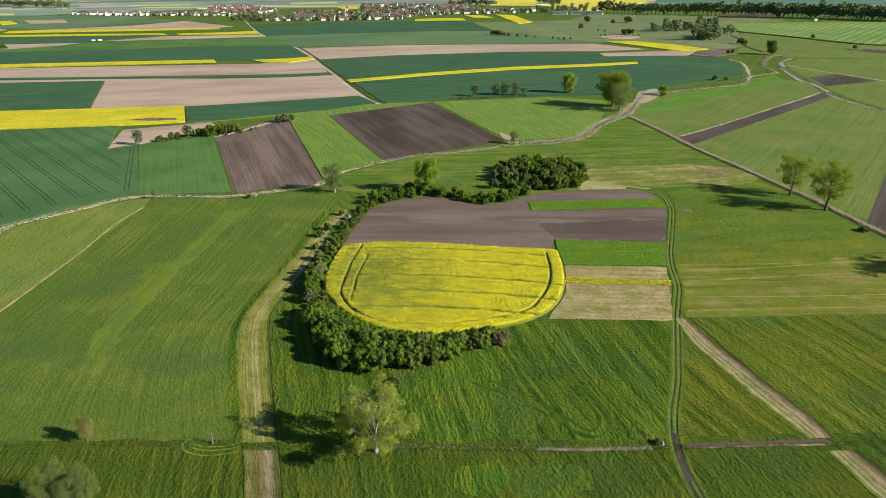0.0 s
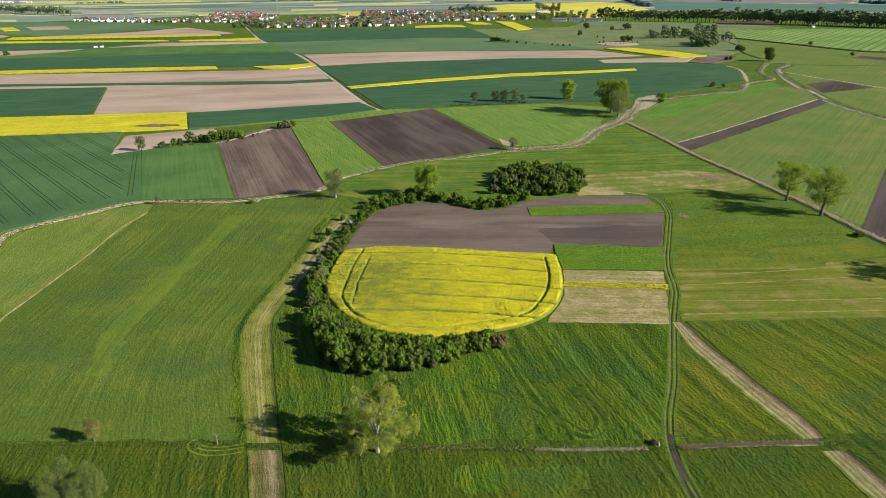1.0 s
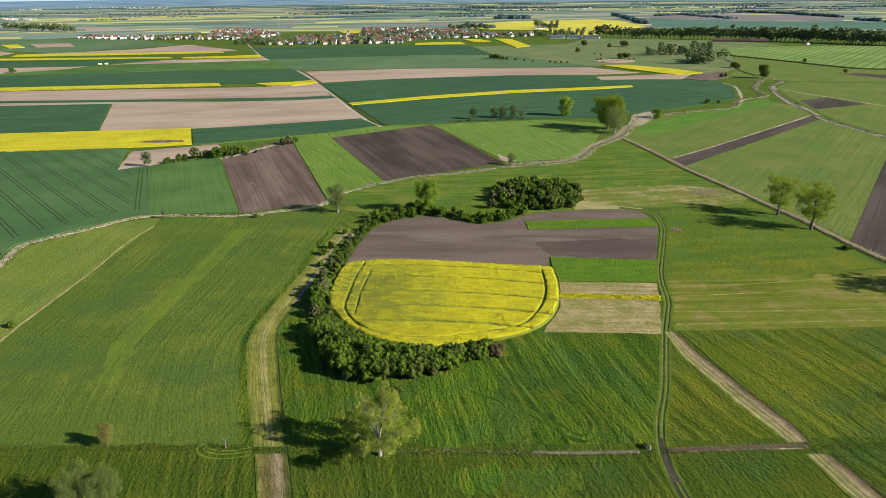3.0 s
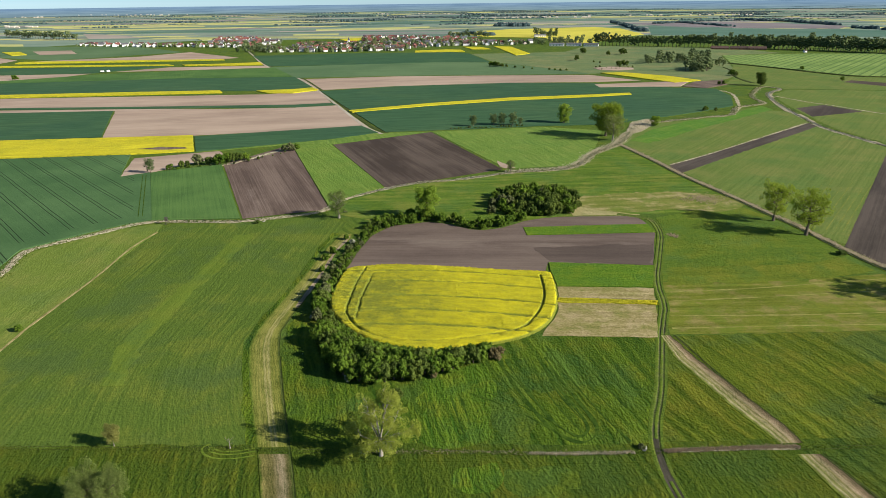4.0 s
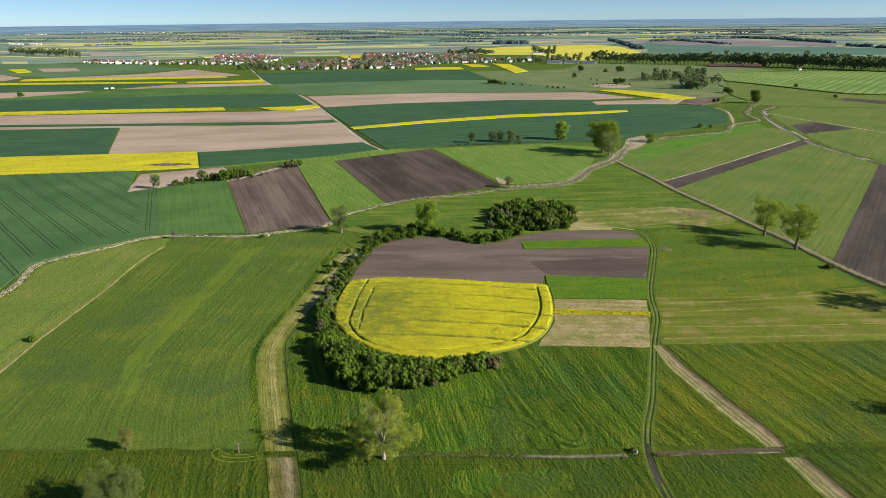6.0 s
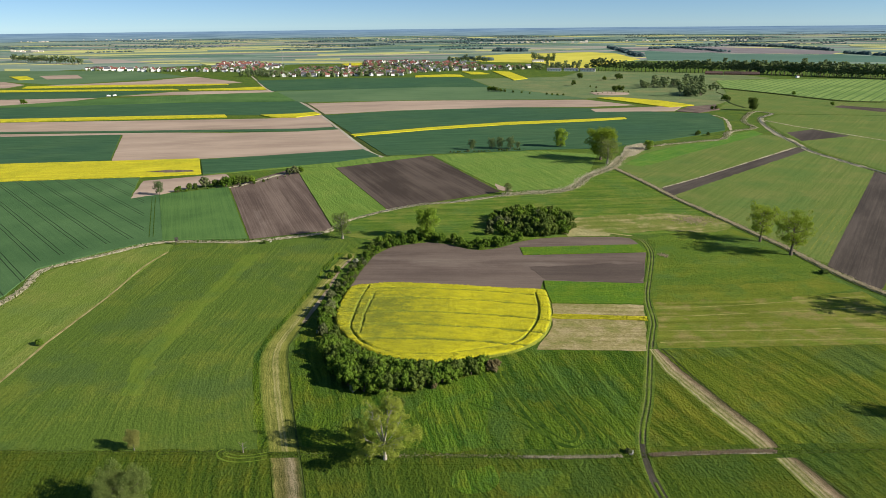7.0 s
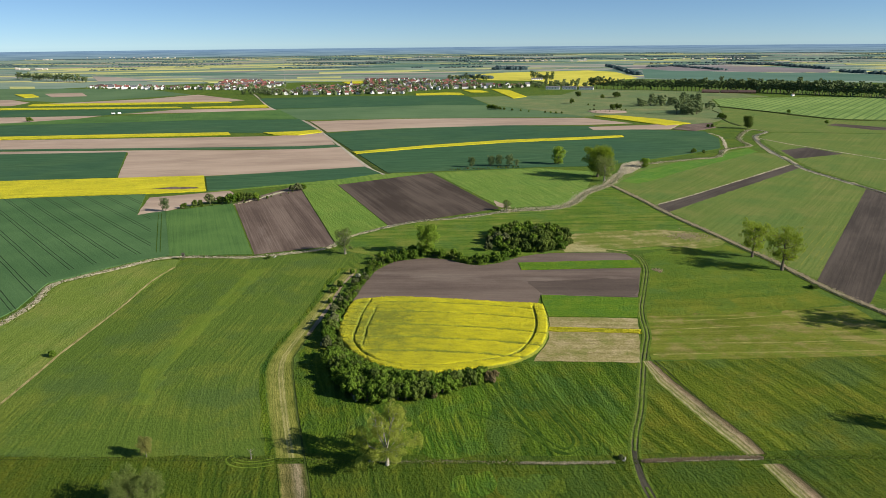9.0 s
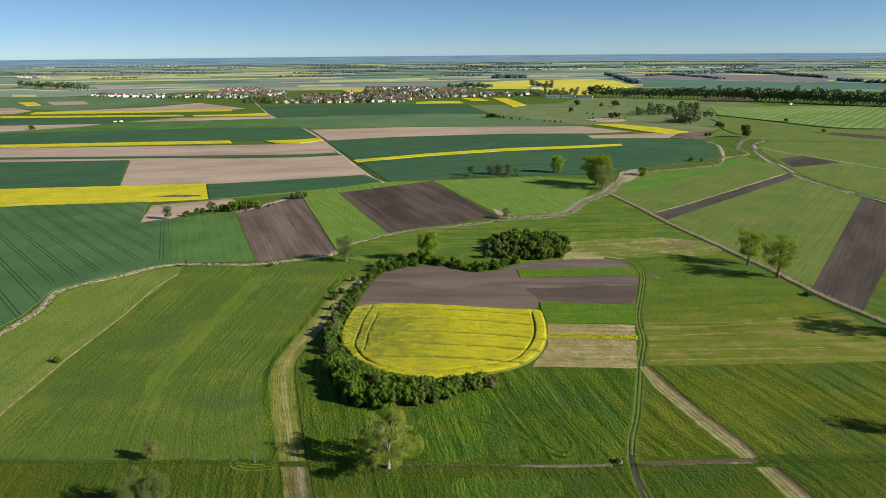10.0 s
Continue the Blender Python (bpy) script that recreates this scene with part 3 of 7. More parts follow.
def loft(name, west, east, h, material, label, category="field", step=2.0):
    """A strip between two edges given as rows of (y, x), with its width and length as texture coordinates."""
    ys = np.arange(max(west[0][0], east[0][0]), min(west[-1][0], east[-1][0]) + 0.01, step)
    xw, xe = np.interp(ys, *zip(*west)), np.interp(ys, *zip(*east))
    verts, faces, uv, cols = [], [], [], 8
    for j, y in enumerate(ys):
        wob = [0.5 * noise.noise((y * 0.35, k, 4)) for k in (0, 9)]
        for i in range(-1, cols + 2):
            a = min(max(i, 0), cols) / cols
            verts.append((xw[j] + wob[0] + (xe[j] + wob[1] - xw[j] - wob[0]) * a, y, h if 0 <= i <= cols else -0.1))
            uv.append((a, y))
        if j:
            o, m = (j - 1) * (cols + 3), cols + 3
            faces += [(o + i, o + i + 1, o + m + i + 1, o + m + i) for i in range(cols + 2)]
    me = mesh_of(name, verts, faces, material)
    layer = me.uv_layers.new(name="across")
    for loop in me.loops:
        layer.data[loop.index].uv = uv[loop.vertex_index]
    return tagged(new(name, me), label, category, kind="structure")


def edge(line, i, off):
    a, b = Vector(line[max(i - 1, 0)]), Vector(line[min(i + 1, len(line) - 1)])
    d = (b - a).normalized()
    return (line[i][0] - d.y * off, line[i][1] + d.x * off)


def along(line, step):
    """Points at even steps along a line, with its heading."""
    out, left = [], 0.0
    for (x0, y0), (x1, y1) in zip(line, line[1:]):
        l = math.hypot(x1 - x0, y1 - y0)
        s = left
        while s < l:
            out.append((x0 + (x1 - x0) * s / l, y0 + (y1 - y0) * s / l, math.atan2(y1 - y0, x1 - x0)))
            s += step
        left = s - l
    return out


def inside(x, y, poly):
    hit = False
    for (x0, y0), (x1, y1) in zip(poly, poly[1:] + poly[:1]):
        if (y0 > y) != (y1 > y) and x < (x1 - x0) * (y - y0) / (y1 - y0) + x0:
            hit = not hit
    return hit


def tufts(name, spots, size, tall, material, label, category="grass", rnd=None, blades=5, lean=0.22):
    """Standing dry stems or tall grass: bundles of narrow leaning blades, joined into one mesh."""
    rnd = rnd or random.Random(5)
    verts, faces = [], []
    for x, y in spots:
        t = tall * rnd.uniform(0.55, 1.15)
        for _ in range(blades):
            a = rnd.uniform(0, math.pi)
            w = size * rnd.uniform(0.3, 0.6)
            ox, oy = x + rnd.gauss(0, size * 0.5), y + rnd.gauss(0, size * 0.5)
            lx, ly = rnd.gauss(0, lean) * t, rnd.gauss(0, lean) * t
            o = len(verts)
            c, s = math.cos(a) * w / 2, math.sin(a) * w / 2
            verts += [(ox - c, oy - s, -0.05), (ox + c, oy + s, -0.05), (ox + c * 0.5 + lx, oy + s * 0.5 + ly, t), (ox - c * 0.5 + lx, oy - s * 0.5 + ly, t * rnd.uniform(0.8, 1))]
            faces.append((o, o + 1, o + 2, o + 3))
    return tagged(new(name, mesh_of(name, verts, faces, material)), label, category, kind="stuff")


# ---- ground ----
def build_ground():
    radii = [0, 60, 120, 200, 300, 450, 650, 900, 1200, 1600, 2000, 2400, 2800, 3000, 3250, 3550, 3900, 4400, 5000, 5800, 7000, 9000, 12000, 19000]
    seg = 120
    verts, faces = [(0, 0, 0)], []
    for r in radii[1:]:
        verts += [lift(r * math.cos(2 * math.pi * k / seg), r * math.sin(2 * math.pi * k / seg), -4.0 if r > 2300 else 0.0) for k in range(seg)]
    faces += [(0, 1 + k, 1 + (k + 1) % seg) for k in range(seg)]
    for i in range(len(radii) - 2):
        a, b = 1 + i * seg, 1 + (i + 1) * seg
        faces += [(a + k, b + k, b + (k + 1) % seg, a + (k + 1) % seg) for k in range(seg)]
    tagged(new("ground", mesh_of("ground", verts, faces, M["ground"])), "wide green meadow plain reaching the far horizon", "ground", kind="structure")


build_ground()


def ring(name, d0, d1, h, material, label, category, parts=6):
    """A belt of the far plain between two distances."""
    verts, faces, seg = [], [], 160
    for i in range(parts + 1):
        d = d0 * (d1 / d0) ** (i / parts)
        for k in range(seg):
            a = 2 * math.pi * k / seg
            w = 1 + (0.05 * noise.noise((math.cos(a) * 9, math.sin(a) * 9, 2)) if i == 0 else 0)
            x, y, z = lift(d * w * math.cos(a), d * w * math.sin(a))
            verts.append((x, y, z + h))
    for i in range(parts):
        faces += [(i * seg + k, (i + 1) * seg + k, (i + 1) * seg + (k + 1) % seg, i * seg + (k + 1) % seg) for k in range(seg)]
    tagged(new(name, mesh_of(name, verts, faces, material)), label, category, kind="structure")


ring("far_plain", 1950, 7200, 0.05, M["plain_far"], "patchwork plain in the distance, paled by painted haze", "ground", 60)
ring("backdrop", 6600, 20000, 1.5, M["backdrop"], "wooded distance below the sky, blue haze painted as glow", "distance", 40)

STREAM = smooth_line([(-181, 165), (-174.6, 227.6), (-180, 254.7), (-172.1, 266.8), (-161.9, 276.8), (-151.4, 288.3), (-142.8, 293.9), (-135.1, 295.3), (-103.7, 293.4), (-95.8, 294.8), (-80.2, 299.5), (-61.9, 308),
                      (-53.2, 328.4), (-33.2, 347.4), (-14.3, 359.8), (5.8, 365.3), (23.1, 372.3), (44.8, 382.2), (77.8, 389.2), (92.2, 406.6), (105.1, 430.7), (129.6, 461), (147.4, 498.3), (166.8, 533.7), (196.5, 550.7),
                      (237.9, 568.1), (262.6, 578.5), (283, 616), (308, 632), (321, 642), (331, 689), (364, 747), (380, 766)], 5)
STREAM_E = smooth_line([(380, 766), (390, 745), (359, 709), (339, 656), (323.5, 596.5), (315.3, 551.6), (308.3, 512.6), (310.4, 478), (313.5, 438.1), (324.1, 342.3)], 5)
DRAIN = smooth_line([(128.5, 457.1), (137.7, 409.2), (143, 371.1), (149.3, 343.6), (154.8, 319.5), (159.2, 297.4), (163.5, 278.6), (166, 259), (169.4, 238), (175, 219.8), (184, 192), (196, 150)], 5)
DITCH = smooth_line([(-170, 128.3), (-109.4, 127.6), (-81.2, 126.7), (-53.4, 126.2), (-36.7, 125.3), (-14.7, 124.3), (1.6, 124.1), (28.6, 123), (47.6, 123.3), (69.5, 124), (83.3, 124.3), (170, 124.5)], 6)
TRACK = smooth_line([(50.9, 96), (50.1, 105), (49.5, 112.4), (49.4, 116), (49.6, 119.8), (49.9, 123.2), (50.8, 128.1), (53.0, 134.8), (54.9, 139.6), (58.2, 147.4), (62.1, 158.8), (65.3, 168.3), (68.8, 178.9), (73.2, 190.5), (75.6, 196.8), (77.2, 203.5),
                     (78.9, 213), (81.6, 223.3), (85.6, 234.4), (92.4, 253), (96.8, 265.5), (99, 274.4), (100.1, 286.4), (97.6, 292.4), (86, 299)], 4)
PATH_W = smooth_line([(-132.8, 279.7), (-135.9, 260), (-135.4, 229.3), (-136.3, 206.6), (-137.1, 187.4), (-136.6, 169.3), (-136.7, 110)], 5)
ROAD = smooth_line([(-420, 1440), (-377, 1323), (-299, 1112), (-209, 932), (-152, 786), (-115, 682), (-87, 601), (-63.2, 534.6), (-48.3, 507)], 5)
LEFT_STRIP = [(-28.8, 92), (-32.5, 110), (-36.7, 124.5), (-37.4, 126.6), (-40.4, 136.5), (-44.3, 149.4), (-48.4, 164.2), (-50.3, 170.8), (-52.6, 181.6), (-52.4, 187.4), (-50.4, 204.4), (-47.6, 226.8), (-45.4, 252.6), (-42, 271.4), (-45.9, 280.8)]

# meadow parcels
field("meadow_west", [(-132, 279), (-135, 229), (-136.5, 187), (-136, 128), (-46.5, 127.6), (-50.5, 141.6), (-57.6, 164.4), (-60.5, 178.1), (-59.3, 193.7), (-57.4, 202.3), (-54.3, 227), (-51.8, 257.5), (-48.3, 275.4),
                      (-46, 290), (-58, 300), (-80, 297), (-96, 292), (-104, 291), (-130, 292)], 0.10, M["meadow_left"], "large green hay meadow beside the mown strip", ragged=1.0)
field("meadow_stripe", [(-94, 273.7), (-86, 276), (-88.4, 239.1), (-92.8, 209.1), (-93.6, 175.8), (-89.9, 153), (-95.6, 153), (-101.2, 174.3), (-101.0, 198.5), (-97.9, 223.5)], 0.115, M["meadow_stripe"], "lighter yellow-green stripe across the hay meadow", ragged=2.2)
field("meadow_far_west", [(-133, 279), (-136, 229), (-137, 187), (-137, 60), (-190, 60), (-180, 165), (-173, 227.6), (-178, 254.7), (-170, 266), (-150, 286), (-135, 293)], 0.07, M["meadow_far_left"], "yellowish green meadow beyond a thin path", ragged=1.0)
field("meadow_south", [(-170, 60), (170, 60), (170, 122.5), (47, 121.5), (-15, 122.5), (-53, 124.5), (-170, 126.5)], 0.06, M["meadow_bottom"], "lush grass meadow south of the ditch", ragged=0.8)
field("meadow_front", [(-36.5, 127), (-15, 126), (28, 125), (48.6, 125), (50.2, 131), (53.6, 138), (57.8, 148), (62.6, 162), (68.0, 178.5), (31, 180.5), (26, 190), (-30, 190), (-49, 205), (-51, 187), (-50, 175), (-48, 165), (-41.5, 142)],
      0.09, M["meadow_front"], "lush long-bladed meadow with faint wheel lines", ragged=0.8)
field("meadow_east", [(70.5, 177), (64.5, 161), (59, 147), (54.5, 136.5), (51.5, 127), (83, 126), (170, 126.5), (172, 180), (75, 178)], 0.08, M["meadow_right"], "streaky green meadow beside the farm track", ragged=0.8)
field("hay_band", [(71, 179), (76, 195), (79, 208), (82, 218.5), (110, 219), (150, 221), (168, 224), (170, 181), (120, 179)], 0.07, M["hay_band"], "mown yellow-green hay band with swath lines", ragged=1.2)
field("meadow_rough", [(82.5, 219.5), (87, 235), (96, 259), (101, 274), (103, 292), (118, 300), (150, 312), (157, 293), (161, 277), (163.5, 259), (166, 242), (167, 225), (140, 221)], 0.08, M["rough_meadow"], "tussocky bluish green meadow by the drain", ragged=1.2)
field("meadow_band", [(83, 215), (87.5, 231), (110, 232.5), (140, 234), (163, 240), (166, 226), (131, 217.5), (110, 217)], 0.10, M["yellow_band"], "yellowish band of rough meadow above the hay", ragged=3.0)
field("meadow_north", [(-52, 303), (-57, 313), (-50, 328), (-31, 346), (-13, 358), (7, 363.5), (24, 370.5), (46, 380), (79, 387), (94, 405), (107, 430), (128, 455), (135.5, 409), (141, 371), (147, 343), (152.5, 319), (118, 301), (103, 298), (60, 297), (40, 292), (0, 292), (-30, 290)], 0.06, M["meadow_north"], "green meadow between the oval field and the stream", ragged=1.0)
field("meadow_dry", [(59, 326.6), (80, 331), (100.8, 334.6), (128.7, 336), (149.5, 329.5), (156.5, 312.7), (142, 301), (113.4, 305), (90, 300), (66, 309)], 0.10, M["dry_meadow"], "dry yellowish grass behind the ploughed plot", ragged=3.0)
field("dry_corner", [(63.5, 297.2), (64.5, 309), (70, 311.5), (80, 304), (97, 297.6), (88, 296.6)], 0.12, M["dry_corner"], "pale bleached grass corner beside the grove", ragged=1.2)
field("pasture_east", [(132, 462), (141, 409), (147, 371), (153, 343), (158.5, 319), (163, 297), (167, 279), (170, 259), (173, 252), (288, 397), (318, 440), (312, 478), (309.5, 512), (316, 551), (322, 590), (283, 612), (262, 574), (238, 563), (196, 545), (168, 528), (150, 495)],
      0.06, M["pasture"], "pale green pasture with old hay lines", ragged=1.0)
field("hill_pasture", [(90, 1118), (60, 1300), (250, 1330), (330, 1500), (460, 1440), (610, 1360), (640, 1240), (510, 1200), (462, 1052), (400, 880), (365, 840), (318, 820), (335, 832), (262, 936), (210, 925), (160, 1015)], 0.05, M["hill_pasture"], "rolling dry yellowish pasture below the village", ragged=3)
field("valley_grass", [(345, 790), (380, 850), (400, 885), (465, 1050), (508, 940), (544, 865), (640, 798), (700, 700), (520, 720), (395, 745), (378, 775)], 0.05, M["pasture"], "grassy valley floor by the stream", ragged=2)
field("pasture_far_east", [(396, 738), (520, 715), (760, 700), (620, 430), (420, 360), (330, 345), (320, 440), (317, 478), (316, 512), (322, 551), (331, 596), (345, 656), (365, 705)], 0.05, M["pasture"], "wide pale pasture beyond the stream", ragged=2)

field("lush_patch", [(12.5, 143), (16.5, 143.5), (20.2, 141), (23.2, 134), (19, 127.6), (13.2, 129.5)], 0.105, M["lush_dark"], "dark lush patch of taller grass", rounded=True, ragged=1.6)
field("lush_patch", [(14.8, 117.9), (26.8, 118.6), (29.6, 112.9), (21.4, 109.5), (12.8, 111.4)], 0.075, M["lush_dark"], "dark lush patch south of the ditch", rounded=True, ragged=1.6)
field("bright_patch", [(-6.5, 155), (2, 160), (11.6, 163), (14, 152), (12.5, 140), (10, 128.5), (2, 127.2), (-5, 127.6), (-6.5, 140)], 0.10, M["lush_bright"], "bright fresh grass with laid stripes", rounded=True, ragged=2.6)
field("bright_patch", [(1.5, 116), (5, 119.3), (10.5, 120), (12.7, 116), (10, 112), (4, 110.5)], 0.075, M["lush_bright"], "bright fresh grass south of the ditch", rounded=True, ragged=2.4)
# crops and bare fields
field("wheat_field", [(-390.3, 413.2), (-308, 431.9), (-219, 441.3), (-198, 380.4), (-183.5, 390.8), (-142.6, 296.5), (-152.2, 292), (-163.1, 281.5), (-172.9, 270.5), (-183, 258), (-178.7, 229), (-186, 165), (-420, 165)], 0.45, M["wheat"],
      "dark green wheat field with paired tramlines", ragged=0.5)
field("barley_field", [(-183.9, 389.3), (-145, 409.8), (-99.6, 297.9), (-144.0, 296.0)], 0.45, M["barley"], "fresh green narrow grain strip", ragged=0.2)
field("ploughed_field", [(-144.3, 411.3), (-112.3, 469.7), (-58.1, 312), (-98.5, 298)], 0.08, M["soil_mid"], "brown ploughed field with pale furrow lines", ragged=0.2)
field("grain_strip", [(-111.5, 468), (-83, 470.1), (-33.3, 350.5), (-53, 330), (-57.5, 312)], 0.35, M["light_crop"], "bright light green grain strip", ragged=0.2)
field("ploughed_field", [(-81, 468), (-8.7, 511.8), (37.8, 389.6), (-32.5, 351)], 0.1, M["soil_dark"], "dark brown freshly ploughed field", ragged=0.2)
field("light_meadow", [(-7.8, 514.1), (84.6, 528.4), (128.9, 511), (111.3, 454.1), (92.9, 411.5), (78.9, 397), (45.6, 391.5), (39, 395.4)], 0.12, M["light_meadow"], "light green meadow before the tall trees", ragged=0.8)
field("bare_patch", [(36.5, 396), (39.5, 392), (47, 392), (36, 412)], 0.14, M["tan"], "small pale bare patch at a field corner", ragged=0.6)
field("bare_wedge", [(-198, 380.4), (-211.8, 430.7), (-159.9, 451), (-150.6, 434.5), (-183.5, 390.8)], 0.09, M["tan"], "pale tan bare wedge beside bushes", ragged=0.8)
field("wheat_strip", [(-197, 503.9), (-68.9, 542.7), (-51.5, 511.9), (-84.1, 490), (-176.2, 449)], 0.4, M["wheat_plain"], "dark green grain strip", ragged=0.6)
field("grass_strip", [(-176, 447.5), (-84.1, 488.5), (-52, 511), (-8, 514), (-80, 470), (-112, 471), (-157, 453)], 0.08, M["light_meadow"], "light grass strip along the bushes", ragged=1)
field("rape_field", [(-450.7, 483.2), (-347.5, 492.3), (-199.2, 506.3), (-178, 450.1), (-219, 441.8), (-308, 432.4), (-393.1, 416.4)], 1.0, M["rape_far"], "bright yellow flowering rape field with weedy streak", ragged=0.8)
field("wheat_block", [(-575, 627), (-438, 631), (-326, 637), (-272.4, 505.8), (-348.9, 494.6), (-454.4, 487.5)], 0.4, M["wheat_plain"], "dark green wheat block", ragged=0.6)
field("bare_field", [(-324, 637), (-217, 643), (-148, 647), (-107, 658.5), (-62.8, 539.7), (-132.6, 523.7), (-199.6, 508.6), (-270.6, 504.5)], 0.09, M["tan"], "pale tan tilled field", ragged=0.6)
field("bare_strip", [(-593, 648), (-450, 649), (-277, 648.5), (-218, 643.5), (-324, 637.5), (-439, 632.5), (-578, 629)], 0.09, M["tan"], "thin pale tilled strip", ragged=0.4)
field("wheat_strip", [(-606, 664), (-459, 662.5), (-283, 663), (-152, 665.5), (-115, 674.5), (-108, 660), (-149, 648.5), (-277, 650), (-451, 651), (-595, 650)], 0.4, M["wheat_plain"], "narrow dark green wheat strip", ragged=0.4)
field("bare_band", [(-664, 731), (-506, 735), (-314, 742), (-204, 748), (-145, 772), (-116, 676), (-153, 667), (-283, 664.5), (-460, 664), (-608, 665.5)], 0.09, M["tan"], "broad pale tilled band", ragged=0.5)
field("rape_strip", [(-685, 755), (-523, 761), (-395, 773), (-267, 782), (-258, 762), (-384, 750), (-509, 738), (-668, 735)], 1.0, M["rape_far"], "long yellow rape strip", ragged=0.8)
field("rape_strip", [(-222, 776), (-180, 785), (-158, 799), (-148, 778), (-173, 752), (-203, 755)], 1.0, M["rape_far"], "short yellow rape strip by the road", ragged=0.8)
field("wheat_band", [(-771, 855), (-602, 882), (-386, 921), (-208, 925), (-158, 802), (-223, 777.5), (-267, 784), (-524, 762.5), (-689, 757)], 0.35, M["wheat_plain"], "broad dark green wheat band", ragged=0.6)
field("grain_band", [(-782, 867), (-620, 909), (-510, 992), (-386, 1033), (-271, 1065), (-211, 929), (-388, 924), (-604, 884), (-776, 859)], 0.45, M["barley"], "fresh green grain band", ragged=0.2)
field("bare_wedge", [(-882, 983), (-672, 989), (-537, 1003), (-565, 938), (-624, 912), (-793, 875)], 0.1, M["tan"], "pale tilled wedge", ragged=0.8)
field("bare_wedge", [(-513, 1025), (-454, 1090), (-296, 1102), (-274, 1070), (-409, 1040)], 0.1, M["tan"], "pale tilled wedge by the road", ragged=0.8)
field("wheat_wedge", [(-975, 1092), (-747, 1104), (-462, 1111), (-539, 1005), (-674, 991), (-889, 986)], 0.35, M["wheat_plain"], "dark green wheat wedge", ragged=0.8)
field("rape_strip", [(-1020, 1144), (-771, 1141), (-473, 1137), (-456, 1120), (-753, 1114), (-993, 1112)], 1.0, M["rape_far"], "thin distant yellow rape strip", ragged=1)
field("rape_strip", [(-782, 1223), (-617, 1232), (-411, 1236), (-400, 1217), (-600, 1195), (-767, 1182)], 1.0, M["rape_far"], "distant yellow rape strip", ragged=1)
field("rape_strip", [(-445, 1129), (-376, 1141), (-320, 1161), (-301, 1112), (-366, 1110), (-434, 1112)], 1.0, M["rape_far"], "distant yellow rape strip by the road", ragged=1)
field("bare_field", [(-736, 1253), (-606, 1326), (-544, 1436), (-390, 1271), (-422, 1238), (-620, 1238), (-767, 1233)], 0.1, M["tan"], "large pale tilled field near the village", ragged=1)
field("bare_field", [(-1136, 1278), (-899, 1337), (-812, 1262), (-804, 1192), (-1059, 1189)], 0.1, M["tan"], "pale tilled field", ragged=1)
field("rape_patch", [(-984, 1483), (-951, 1495), (-881, 1406), (-902, 1387)], 1.0, M["rape_far"], "small bright yellow rape patch", ragged=1)
field("bare_patch", [(-931, 1509), (-856, 1533), (-784, 1423), (-851, 1402)], 0.1, M["tan"], "small pale tilled patch", ragged=1)
field("wheat_block", [(-1250, 1720), (-760, 1650), (-560, 1440), (-740, 1255), (-900, 1340), (-1140, 1290)], 0.06, M["wheat_pale"], "greyish green grain before the village", ragged=1)
field("wheat_field", [(-373, 1308), (-208, 1345), (23, 1352), (56, 1308), (85, 1118), (-10, 1130), (-172, 1098), (-286, 1087)], 0.35, M["wheat_plain"], "dark green wheat below the village", ragged=0.8)
field("grain_field", [(-281, 1073), (-170, 1096), (-10, 1128), (86, 1112), (158, 1013), (212, 919), (96, 923), (-65, 925), (-206, 912)], 0.33, M["wheat_pale"], "paler green grain field", ragged=0.8)
field("bare_band", [(-193, 897), (-65, 919), (95, 917), (206, 910), (257, 840), (192, 828), (87, 832), (-58, 810), (-147, 779)], 0.09, M["tan"], "long pale tilled band", ragged=0.8)
field("wheat_field", [(-143, 768), (-57, 805), (86, 829), (188, 815), (269, 766), (318, 751), (310, 691), (285, 627), (242.1, 596), (183.7, 561), (133.2, 535.2), (85, 532.9), (-5.5, 518.8), (-46, 514)], 0.4, M["wheat_plain"], "large dark green wheat field with a yellow strip", ragged=0.6)
field("rape_strip", [(-90, 621), (-12, 661), (73, 693), (169, 711), (210, 721), (209, 710), (165, 696), (71, 676), (-12, 646), (-85, 611)], 1.1, M["rape_far"], "curving yellow rape strip across dark wheat", ragged=0.6)
field("bare_patch", [(189, 802), (288, 822), (311, 817), (285, 775), (189, 774)], 0.5, M["tan"], "pale tilled patch", ragged=0.6)
field("ploughed_patch", [(287, 774), (318, 817), (362, 837), (346, 786), (309, 757)], 0.5, M["soil_mid"], "brown ploughed patch", ragged=0.6)
field("rape_strip", [(226, 929), (260, 933), (307, 881), (331, 830), (291, 810)], 0.9, M["rape_far"], "yellow rape wedge by the pasture", ragged=0.6)
field("striped_crop", [(514, 1202), (673, 1219), (939, 1181), (680, 800), (644, 798), (544, 865), (508, 941), (465, 1052)], 0.3, M["stripe_crop"], "bright green crop slope with dark diagonal stripes", ragged=1)
field("ploughed_strip", [(307.7, 533), (309.1, 520.1), (182.5, 408.7), (143, 373.8), (144.2, 395), (175.1, 418.8)], 0.09, M["soil_strip"], "narrow dark ploughed strip in the pasture", ragged=0.8)
field("ploughed_plot", [(337, 609), (373, 627), (386, 585.9), (327, 562.7)], 0.09, M["soil_east"], "dark ploughed plot beyond the stream", ragged=0.8)
field("ploughed_field", [(310.5, 435.6), (322.6, 408.3), (223, 279.6), (175.5, 223.5), (170.2, 252.0)], 0.1, M["soil_east"], "dark brown ploughed field beside the drain", ragged=0.25)
